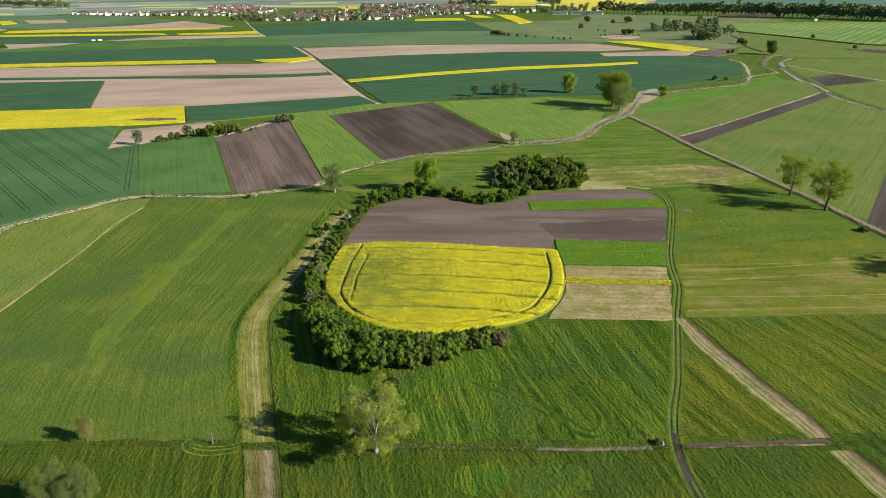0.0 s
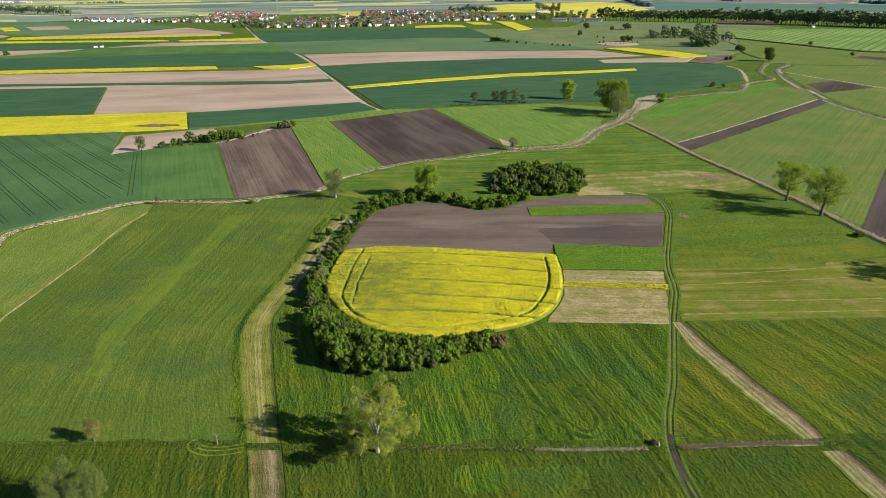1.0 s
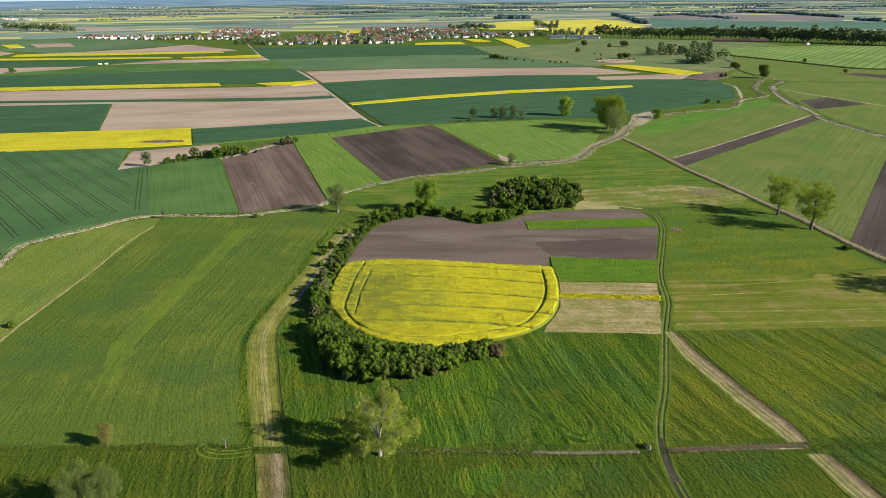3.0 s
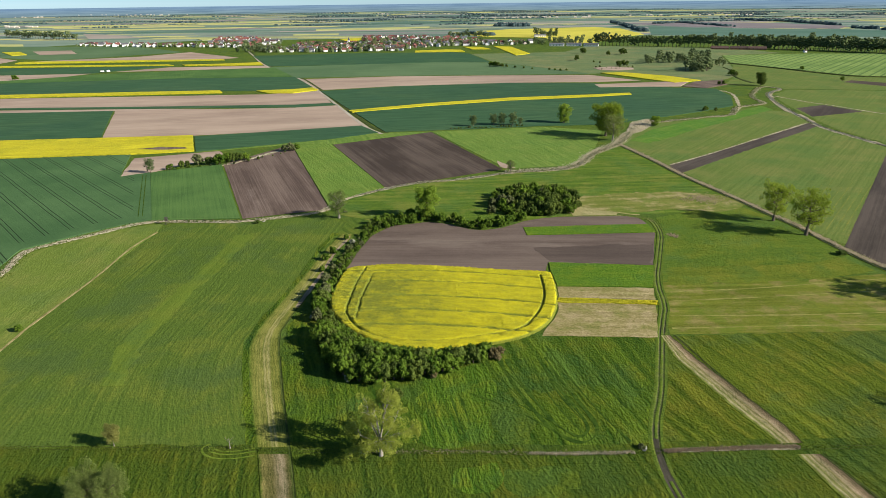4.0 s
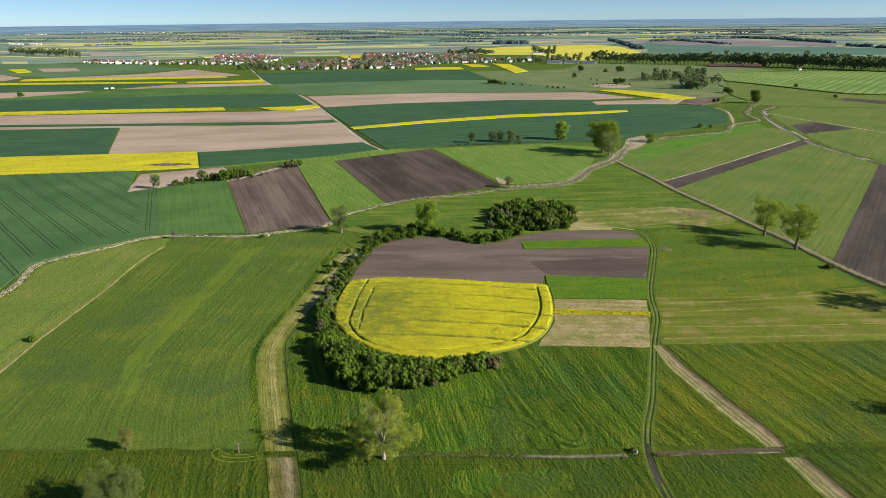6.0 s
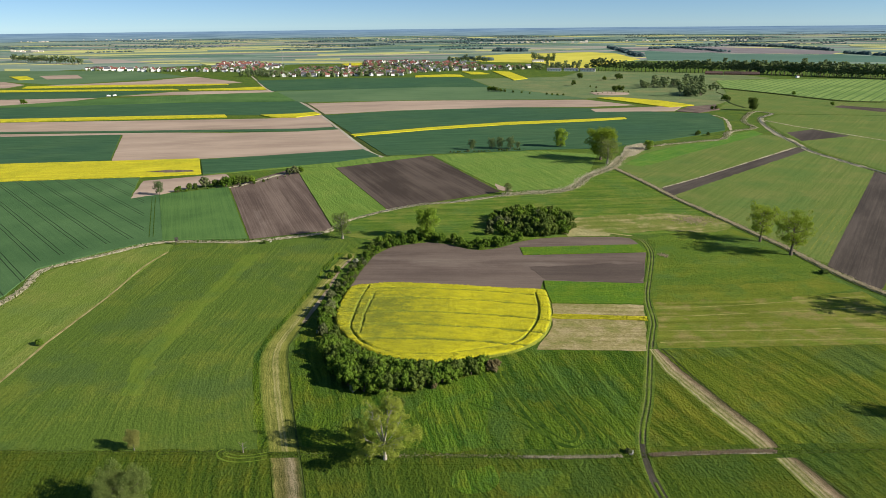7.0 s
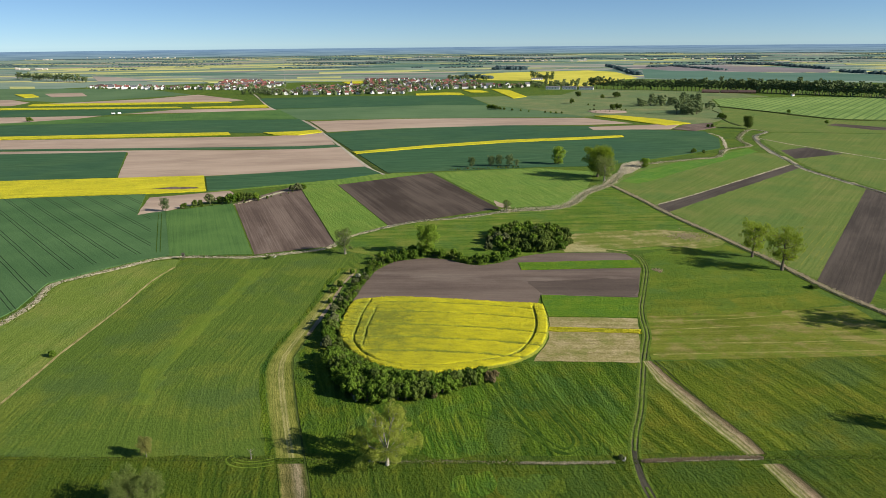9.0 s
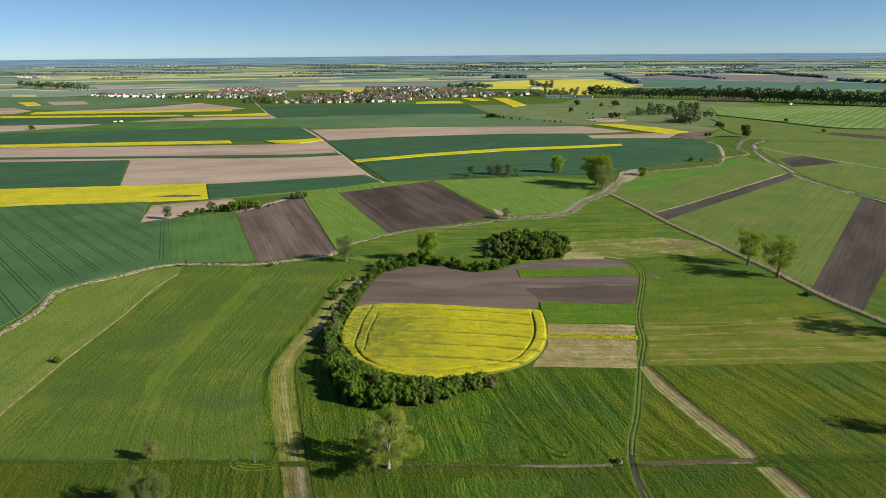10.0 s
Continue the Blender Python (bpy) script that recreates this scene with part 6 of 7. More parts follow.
def lumps(verts, faces, clumps, rnd, coarse=False):
    """Uneven leafy masses at the clump centres."""
    for (cx, cy, cz), r, _ in clumps:
        o, sx, sz, ph = len(verts), rnd.uniform(0.85, 1.2), rnd.uniform(0.7, 1.0), rnd.uniform(0, 50)
        for v in (ROUGH_V if coarse else BALL_V):
            q = r * (0.86 + 0.40 * noise.noise(v * 1.7 + Vector((ph, 0, 0))) + 0.35 * noise.noise(v * 4.5 + Vector((ph, 5, 0))))
            verts.append((cx + v.x * q * sx, cy + v.y * q * sx, cz + v.z * q * sz))
        faces += [[o + i for i in f] for f in (ROUGH_F if coarse else BALL_F)]


def leafy(name, clumps, leaf, rnd, coarse=False):
    """A crown of leafy masses with loose leaves over them."""
    verts, faces = [], []
    lumps(verts, faces, clumps, rnd, coarse)
    me = leaf_mesh(name, [(c, r * 1.12, n) for c, r, n in clumps], leaf, rnd, 0.6, 0.8)
    o = len(verts)
    verts += [v.co.copy() for v in me.vertices]
    faces += [[o + i for i in p.vertices] for p in me.polygons]
    bpy.data.meshes.remove(me)
    return mesh_of(name, verts, faces)


def bush_mesh(seed, h=1.0, width=0.62, clumps=50, leaves=14, leaf=0.066):
    """Stems and leaves of a bush one metre high, uneven and with gaps."""
    rnd = random.Random(seed)
    verts, faces, cl = [], [], []
    for k in range(5):
        a = rnd.uniform(0, 6.28)
        tip = Vector((math.cos(a) * width * 0.5, math.sin(a) * width * 0.5, h * rnd.uniform(0.5, 0.8)))
        tube(verts, faces, [Vector((0, 0, -0.05)), tip * 0.5 + Vector((0, 0, 0.1)), tip], [0.03, 0.02, 0.006], 4)
    lobes = [(rnd.uniform(-0.35, 0.35) * width, rnd.uniform(-0.35, 0.35) * width, rnd.uniform(0.75, 1.0)) for _ in range(4)]
    for _ in range(clumps):
        lx, ly, lz = rnd.choice(lobes)
        a, e = rnd.uniform(0, 6.28), math.asin(rnd.uniform(-0.5, 1))
        r = rnd.uniform(0.75, 1.0)
        cl.append(((lx + math.cos(a) * math.cos(e) * width * 0.68 * r, ly + math.sin(a) * math.cos(e) * width * 0.68 * r, max(0.08, h * lz * (0.48 + 0.44 * math.sin(e) * r))), 0.145 * rnd.uniform(0.5, 1.4), leaves))
    return [("stem", mesh_of("stem", verts, faces))], leafy("crown", cl, leaf, rnd, True)


BUSH = {}
for key, mat, label in (("green", "bush", "dense green bush in the overgrown belt"), ("dark", "bush_dark", "dark green bush in the overgrown belt"), ("grey", "bush_grey", "grey half-bare bush in the overgrown belt"), ("red", "red_twig", "reddish-brown budding bush at the belt end"), ("white", "blossom", "white blossoming bush in the belt")):
    BUSH[key] = []
    for s in range(5 if key in ("green", "dark") else 2):
        w, c = bush_mesh(40 + s + (10 if key == "dark" else 20 if key != "green" else 0), leaves=26)
        BUSH[key].append((w, c, mat, label))
MADE = {}


def bush(key, x, y, h, wide=None, label="", group="bushes round the oval field", rnd=rb, name="bush"):
    k = rnd.randrange(len(BUSH[key]))
    w, c, mat, text = BUSH[key][k]
    if (key, k) not in MADE:
        ob = MADE[key, k] = tree(w, c, M["bark"], M[mat], text, "bush", group, "bush")
    else:
        ob = copy_thing(MADE[key, k], Matrix())
    if label:
        tagged(ob, label)
    tagged(ob, group=group)
    ob.name = name
    return stand(ob, x, y, rnd.uniform(0, 6.28), h, 0.0, wide or h * rnd.uniform(0.68, 0.9))


def spread_in(poly, gap, rnd, tries=4000):
    xs, ys = [p[0] for p in poly], [p[1] for p in poly]
    out = []
    for _ in range(tries):
        x, y = rnd.uniform(min(xs), max(xs)), rnd.uniform(min(ys), max(ys))
        if inside(x, y, poly) and all((x - a) ** 2 + (y - b) ** 2 > gap * gap for a, b in out):
            out.append((x, y))
    return out


def rim_gap(x, y):
    return min(math.hypot(x - a, y - b) for a, b in RAPE)


for x, y in spread_in([(-39.5, 184), (-37.5, 174), (-34, 165), (-29, 157.5), (-23, 153.8), (-14, 153.5), (-4, 156.5), (5, 160.5), (12, 164), (14, 169), (12, 173), (2.5, 170.3), (-8, 169.8), (-19, 173.5), (-27.5, 179), (-35.5, 188), (-40.5, 199.6), (-42, 195)], 2.2, rb):
    h = min(6.6, 1.6 + 0.52 * rim_gap(x, y)) * rb.uniform(0.85, 1.15)
    bush(rb.choice(["green"] * 9 + ["dark"] * 3), x, y, h)
for x, y in spread_in([(-42.5, 190), (-45.0, 199), (-44.0, 212), (-42.9, 228), (-41.6, 243), (-39.8, 258), (-38.5, 268), (-35, 279), (-31.5, 274), (-35.5, 257), (-37.8, 240), (-40.2, 228), (-41.3, 217), (-41.4, 203)], 1.9, rb):
    h = rb.uniform(3.4, 5.6) if y < 214 else rb.uniform(1.6, 3.3)
    bush(rb.choice(["green"] * 6 + ["dark"] * 4 + ["grey"] * 2), x, y, h, h * rb.uniform(0.6, 0.82))
for x, y in spread_in([(-37, 281), (-33, 288), (-25, 294), (-16, 298), (-2, 296), (6, 292), (13, 286), (19, 285), (28, 288), (36, 295), (34, 299), (38, 291), (28, 282.3), (19, 278.8), (12.5, 280.6), (4.6, 287.2), (-6.5, 291.6), (-22, 285), (-31, 276)], 2.7, rb):
    bush(rb.choice(["green"] * 6 + ["dark"] * 2), x, y, rb.uniform(2.4, 5.4))
for x, y, h in ((-27.0, 154.6, 2.5), (-43.8, 192, 2.4), (-39.5, 262, 2.6)):
    bush("white", x, y, h)
for x, y, h in ((14.4, 166.0, 3.8), (16.8, 167.5, 3.4), (15.6, 165.0, 2.6), (-3.0, 155.6, 2.2)):
    bush("red", x, y, h)
for x, y, h in ((-44.2, 221, 4.2), (-43.4, 232, 3.8), (24, 301, 5.2), (47, 302, 5.0)):
    bush("grey", x, y, h)
for x, y, h in ((-43.4, 267.0, 3.2), (-46.2, 250.5, 3.8), (-48.0, 243.5, 3.4), (-48.0, 231.5, 3.0), (-46.6, 216.0, 2.6)):
    bush("green", x, y, h, h * 0.75, "thin half-leaved bush beside the bare path", "bushes beside the bare path")
bush("dark", -12.5, 147.5, 2.6, 3.0, "dark low bush before the belt", "bushes in the meadow")
bush("green", -138.2, 185.8, 2.7, 2.5, "low bush beside the thin path", "bushes in the meadow")
bush("dark", 163.0, 243, 2.0, 3.4, "low spreading bush by the drain", "bushes in the meadow")
bush("dark", -89, 290.5, 2.0, 2.0, "low bush at the stream", "bushes in the meadow")
for x, y, h in ((-173.8, 397.9, 4.0), (-168.5, 404.8, 4.6), (-165.8, 406.5, 3.6), (-160.5, 410.5, 7.0), (-153.4, 411.0, 5.0), (-146.3, 409.4, 8.0), (-143.7, 416.5, 6.5), (-140.0, 417.5, 6.0), (-136.8, 419.5, 6.2), (-132.0, 423.0, 5.2), (-111.5, 446.8, 4.8), (-107.8, 448.5, 6.0), (-104.5, 452.7, 4.6)):
    bush(rb.choice(["green", "green", "dark", "grey"]), x, y, h * 1.1, h * rb.uniform(0.8, 0.95), "bush in the hedge between two fields", "bushes in the field hedge", name="hedge_bush")
bush("white", -27.8, 160.6, 1.9, 1.6, "small white blossoming shrub at the foot of the belt", "bushes round the oval field")
bush("red", -7.6, 158.6, 1.6, 1.5, "low pinkish-brown twiggy shrub at the foot of the belt", "bushes round the oval field")
for x, y in spread_in([(24, 312), (30, 303), (40, 299), (52, 298), (62, 304), (70, 322), (68, 334), (48, 338), (30, 335)], 4.3, rb):
    key = rb.choice(["dark"] * 6 + ["green"] * 3 + ["grey"])
    h = max(4.5, 10.2 - 0.17 * math.hypot(x - 50, y - 317)) * rb.uniform(0.72, 1.08)
    bush(key, x, y, h, h * rb.uniform(0.6, 0.8), "dark dense tree in a small grove", "trees of the small grove", name="grove_tree")
for x, y in spread_in([(30, 302), (36, 297.5), (50, 296.5), (64, 301), (70, 312), (62, 303), (45, 300)], 2.6, rb, 1500):
    bush(rb.choice(["green", "dark"]), x, y, rb.uniform(3.5, 5.0), None, "bush at the foot of the grove", "bushes round the grove")
for x, y, a in along(smooth_line([(-174.5, 395.2), (-159.9, 404.3), (-137.6, 412.0), (-122.1, 428.2), (-103.1, 452.5)], 6), 7.0):
    bush(rb.choice(["dark", "grey", "green"]), x + rb.gauss(0, 1.0), y + rb.gauss(0, 1.0), rb.uniform(1.2, 2.8), None, "scrub in the hedge between two fields", "bushes in the field hedge", name="hedge_bush")
again(EDGE, -183.3, 390.2, 0.4, 0.85, 0.75)
for k in range(24):
    x = 8 + 62 * k / 23 + rb.gauss(0, 0.8)
    bush(rb.choice(["dark", "dark", "grey"]), x, 519.5 + 0.16 * (x - 8) + rb.gauss(0, 1.0) + 3.0, rb.uniform(1.0, 2.4), None, "low dark scrub at the wheat edge", "scrub at the wheat edge", name="edge_scrub")
# bushes of the pasture and the valley
for x, y, h in ((79.6, 1049, 9), (86, 1043, 10), (89.7, 1038.6, 8), (96, 1034, 6), (102.2, 1028.1, 5), (114.4, 1017.9, 4), (126.5, 1007.8, 4), (138.3, 997.9, 3), (161.3, 978.7, 4), (169, 974, 4), (176.6, 968.9, 4), (184.8, 968, 4),
                (278, 1026, 9), (285, 1028, 10), (290, 1026, 9), (310.6, 1229, 10), (232.8, 1132, 10), (274.5, 1274.6, 12), (394.3, 886.3, 9), (398, 880, 7), (523.8, 947.7, 6), (501.1, 811.5, 6), (341, 786, 6), (338, 789, 5),
                (340, 1250, 11), (346, 1253, 12), (245, 598, 4), (248, 601, 5), (256, 597, 4), (-606, 928, 8)):
    bush(rb.choice(["dark", "dark", "green"]), x, y, h, None, "dark bush on the dry pasture", "bushes on the pasture", name="pasture_bush")

heap = [(rb.gauss(137, 6), 323 + rb.gauss(0, 4)) for _ in range(420)] + [(rb.gauss(102.9, 1.0), 267.5 + rb.gauss(0, 1.2)) for _ in range(70)]
tufts("reed_debris", heap, 0.8, 0.45, M["brown_reed"], "scattered brown reed debris on dry grass", "debris", rb, 3)
brush = [(x, y) for x, y in ((rb.uniform(142, 188), rb.uniform(493, 558)) for _ in range(2500)) if inside(x, y, [(143.1, 494), (161, 542), (178.8, 557.4), (188, 550), (158, 502.4)])]
tufts("dry_brush_stems", brush, 0.8, 1.3, M["dry_reed"], "pale dry stems by the stream bend", "reeds", rb, 3)

# low scrub on the stream bank, a raised hide and a culvert
for k in range(26):
    x = -129 + 40 * k / 25 + rb.gauss(0, 0.6)
    bush(rb.choice(["dark", "dark", "grey"]), x, 294.6 + rb.gauss(0, 0.5) + (0.12 * (x + 105) if x > -105 else 0.0), rb.uniform(0.7, 1.3), None, "low dark scrub on the stream bank", "scrub on the bank", name="bank_scrub")
M["weathered_wood"] = plain("weathered_wood", (0.035, 0.030, 0.026), (0.09, 0.08, 0.07), 3.0)
M["concrete"] = plain("pale_concrete", (0.30, 0.29, 0.26), (0.46, 0.44, 0.40), 1.5)


def box_mesh(name, x0, x1, y0, y1, z0, z1):
    v = [(x, y, z) for z in (z0, z1) for x, y in ((x0, y0), (x1, y0), (x1, y1), (x0, y1))]
    return mesh_of(name, v, [(3, 2, 1, 0), (4, 5, 6, 7), (0, 1, 5, 4), (1, 2, 6, 5), (2, 3, 7, 6), (3, 0, 4, 7)])


def raised_hide(x, y):
    """A small wooden cabin on four splayed legs, with a ladder."""
    ob = tagged(new("raised_hide"), "small grey wooden raised hide beside the stream", "hide")
    for sx, sy in ((-1, -1), (1, -1), (1, 1), (-1, 1)):
        vs, fs = [], []
        tube(vs, fs, [Vector((sx * 0.95, sy * 0.95, -0.2)), Vector((sx * 0.6, sy * 0.6, 2.2))], [0.08, 0.07], 5)
        part("leg", mesh_of("leg", vs, fs), M["weathered_wood"], ob)
    part("floor_board", box_mesh("floor_board", -0.8, 0.8, -0.8, 0.8, 2.18, 2.26), M["weathered_wood"], ob)
    for a, b, c, d in ((-0.75, 0.75, -0.75, -0.70), (-0.75, 0.75, 0.70, 0.75), (-0.75, -0.70, -0.70, 0.70), (0.70, 0.75, -0.70, 0.70)):
        part("side_wall", box_mesh("side_wall", a, b, c, d, 2.26, 3.1), M["weathered_wood"], ob)
    for sx, sy in ((-1, -1), (1, -1), (1, 1), (-1, 1)):
        part("corner_post", box_mesh("corner_post", sx * 0.72 - 0.04, sx * 0.72 + 0.04, sy * 0.72 - 0.04, sy * 0.72 + 0.04, 3.1, 3.75), M["weathered_wood"], ob)
    roof = mesh_of("roof", [(-0.95, -0.95, 3.7), (0.95, -0.95, 3.7), (0.95, 0.95, 3.95), (-0.95, 0.95, 3.95), (-0.95, -0.95, 3.78), (0.95, -0.95, 3.78), (0.95, 0.95, 4.03), (-0.95, 0.95, 4.03)],
                   [(3, 2, 1, 0), (4, 5, 6, 7), (0, 1, 5, 4), (1, 2, 6, 5), (2, 3, 7, 6), (3, 0, 4, 7)])
    part("roof", roof, M["weathered_wood"], ob)
    vs, fs = [], []
    for sx in (-0.25, 0.25):
        tube(vs, fs, [Vector((sx, -1.9, -0.1)), Vector((sx, -0.85, 2.3))], [0.04, 0.04], 4)
    for k in range(7):
        z = 0.25 + 0.3 * k
        tube(vs, fs, [Vector((-0.28, -1.75 + 0.44 * z, z)), Vector((0.28, -1.75 + 0.44 * z, z))], [0.025, 0.025], 4)
    part("ladder", mesh_of("ladder", vs, fs), M["weathered_wood"], ob)
    return stand(ob, x, y, 0.2, 0.85)


raised_hide(-133.0, 291.2)


def culvert(x, y):
    ob = tagged(new("culvert"), "pale concrete culvert headwall at the stream", "culvert")
    part("headwall", box_mesh("headwall", -1.3, 1.3, -0.15, 0.15, -0.2, 0.75), M["concrete"], ob)
    for sx in (-1.3, 1.3):
        part("wing_wall", box_mesh("wing_wall", sx - 0.12, sx + 0.12, 0.15, 1.2, -0.2, 0.55), M["concrete"], ob)
    vs, fs = [], []
    tube(vs, fs, [Vector((0, -0.35, 0.25)), Vector((0, 0.6, 0.25))], [0.38, 0.38], 12)
    part("pipe", mesh_of("pipe", vs, fs), M["concrete"], ob)
    return stand(ob, x, y, 1.2, 0.6)


culvert(-86.5, 293.2)
culvert(47.3, 124.4)
bush("grey", 46.2, 124.9, 1.3, 1.5, "twiggy low bush over a ditch culvert", "bushes in the meadow")

# ---- village ----
M["wall_white"] = plain("white_render", (0.70, 0.69, 0.67), (0.88, 0.87, 0.85), 0.8, by_object=0.3)
M["wall_cream"] = plain("cream_render", (0.36, 0.32, 0.26), (0.52, 0.47, 0.40), 0.8, by_object=0.3)
M["wall_brick"] = plain("brick_wall", (0.24, 0.10, 0.06), (0.36, 0.18, 0.12), 0.8, by_object=0.3)
M["roof_red"] = plain("red_tiles", (0.120, 0.046, 0.040), (0.250, 0.096, 0.078), 0.6, by_object=0.6)
M["roof_brown"] = plain("brown_tiles", (0.050, 0.034, 0.031), (0.115, 0.070, 0.060), 0.6, by_object=0.4)
M["roof_grey"] = plain("grey_sheet_roof", (0.055, 0.056, 0.065), (0.15, 0.15, 0.165), 0.6, by_object=0.4)
M["pane"] = plain("window_pane", (0.02, 0.025, 0.03), (0.05, 0.055, 0.06), 0.5, 0.15, 0.5, 0.0)
M["steel"] = plain("pale_steel", (0.26, 0.27, 0.28), (0.40, 0.41, 0.42), 1.0, 0.5)


def block(x0, x1, y0, y1, z0, z1):
    v = [(x, y, z) for z in (z0, z1) for x, y in ((x0, y0), (x1, y0), (x1, y1), (x0, y1))]
    return v, [(3, 2, 1, 0), (4, 5, 6, 7), (0, 1, 5, 4), (1, 2, 6, 5), (2, 3, 7, 6), (3, 0, 4, 7)]


def house(length, depth, eaves, ridge, walls, roof, label, name="house", group="village houses", chimney=True):
    """A gabled house: walls with gables, a roof with eaves, chimney, door and windows."""
    ob = tagged(new(name), label, "house", group)
    l, d = length / 2, depth / 2
    v = [(-l, -d, -0.3), (l, -d, -0.3), (l, d, -0.3), (-l, d, -0.3), (-l, -d, eaves), (l, -d, eaves), (l, d, eaves), (-l, d, eaves), (-l, 0, ridge), (l, 0, ridge)]
    wall = part("wall", mesh_of("wall", v, [(0, 1, 5, 4), (2, 3, 7, 6), (1, 2, 6, 9, 5), (3, 0, 4, 8, 7)]), walls, ob)
    e, k = 0.5, (ridge - eaves) / d
    o = l + 0.5
    lo = eaves - e * k + 0.12
    r = [(-o, -d - e, lo), (o, -d - e, lo), (o, 0, ridge + 0.12), (-o, 0, ridge + 0.12), (-o, d + e, lo), (o, d + e, lo)]
    r += [(x, y, z + 0.25) for x, y, z in r]
    top = part("roof", mesh_of("roof", r, [(0, 3, 2, 1), (3, 4, 5, 2), (6, 7, 8, 9), (9, 8, 11, 10), (0, 1, 7, 6), (4, 10, 11, 5), (1, 2, 8, 7), (2, 5, 11, 8), (0, 6, 9, 3), (3, 9, 10, 4)]), roof, ob)
    if chimney:
        part("chimney", mesh_of("chimney", *block(l * 0.3, l * 0.3 + 0.7, -0.35, 0.35, ridge - 1.2, ridge + 1.0)), M["wall_brick"], top)
    n = max(2, int(length / 6.0))
    pane = mesh_of("window", *block(-0.55, 0.55, -0.06, 0.06, 0, 1.3))
    pane.materials.append(M["pane"])
    for i in range(n):
        x = -l + (i + 0.5) * length / n
        w = part("window", pane, None, wall)
        w.location = (x, -d - 0.01, 1.0)
        if eaves > 4.5:
            w = part("window", pane, None, wall)
            w.location = (x, -d - 0.01, 3.7)
    w = part("window", pane, None, wall)
    w.location, w.rotation_euler = (l + 0.01, 0, min(eaves, 4.0)), (0, 0, math.pi / 2)
    return ob


KINDS = [house(11, 9, 5.0, 8.2, M["wall_white"], M["roof_red"], "white village house with a red tiled roof"), house(12, 9.5, 5.6, 9.4, M["wall_white"], M["roof_grey"], "white two-storey house with a grey roof"),
         house(10, 9, 3.2, 8.0, M["wall_cream"], M["roof_brown"], "cream village house with a brown roof"), house(16, 9, 5.2, 8.0, M["wall_white"], M["roof_brown"], "long white house with a brown roof"),
         house(10, 8, 5.4, 9.0, M["wall_cream"], M["roof_red"], "cream two-storey house with a red roof"), house(18, 10, 4.5, 9.0, M["wall_brick"], M["roof_red"], "brick barn with a red roof", "barn", "village barns", False),
         house(32, 13, 4.6, 6.8, M["wall_white"], M["roof_grey"], "long white farm shed with a grey roof", "shed", "village sheds", False),
         house(9.5, 8, 5.8, 8.6, M["wall_white"], M["roof_brown"], "small white house with a dark brown roof"),
         house(34, 12, 2.6, 6.2, M["wall_brick"], M["roof_brown"], "long low dark-roofed farm shed", "shed", "village sheds", False)]
placed = set()


def settle_house(k, x, y, turn):
    ob = KINDS[k] if k not in placed else copy_thing(KINDS[k], Matrix())
    placed.add(k)
    return stand(ob, x, y, turn, rv.uniform(0.72, 1.0) if k not in (6, 8) else 1.0)


rv = random.Random(77)
quarters = [([(-935, 1700), (-750, 1630), (-575, 1600), (-575, 1650), (-750, 1690), (-935, 1760)], 17, 0.25), ([(-620, 1800), (-640, 1940), (-560, 1970), (-430, 1780), (-445, 1560), (-570, 1600)], 19, 0.1), ([(-440, 1530), (-360, 1405), (-330, 1440), (-400, 1560)], 18, 0.4),
            ([(-345, 1400), (-85, 1400), (-70, 1480), (-190, 1640), (-345, 1660)], 16, 0.05), ([(-190, 1640), (-75, 1470), (10, 1540), (0, 1800), (-60, 1930), (-220, 1930)], 18, -0.2), ([(10, 1545), (110, 1550), (100, 1760), (10, 1860)], 20, 0.0), ([(110, 1555), (225, 1570), (215, 1640), (100, 1660)], 26, 0.1)]
spots = []
for poly, gap, turn in quarters:
    spots += [(x, y, turn + rv.choice([0, math.pi / 2]) + rv.uniform(-0.3, 0.3)) for x, y in spread_in(poly, gap, rv, 700)]
spots.sort(key=lambda q: math.hypot(q[0], q[1]))
for x, y, turn in spots[:280]:
    settle_house(rv.choice([0, 0, 0, 1, 1, 1, 1, 3, 3, 2, 4, 4, 7, 7, 7]), x, y, turn)
for x, y, turn in ((-300, 1432, 0.1), (-560, 1625, 0.3), (-60, 1500, 1.4)):
    settle_house(5, x, y, turn)


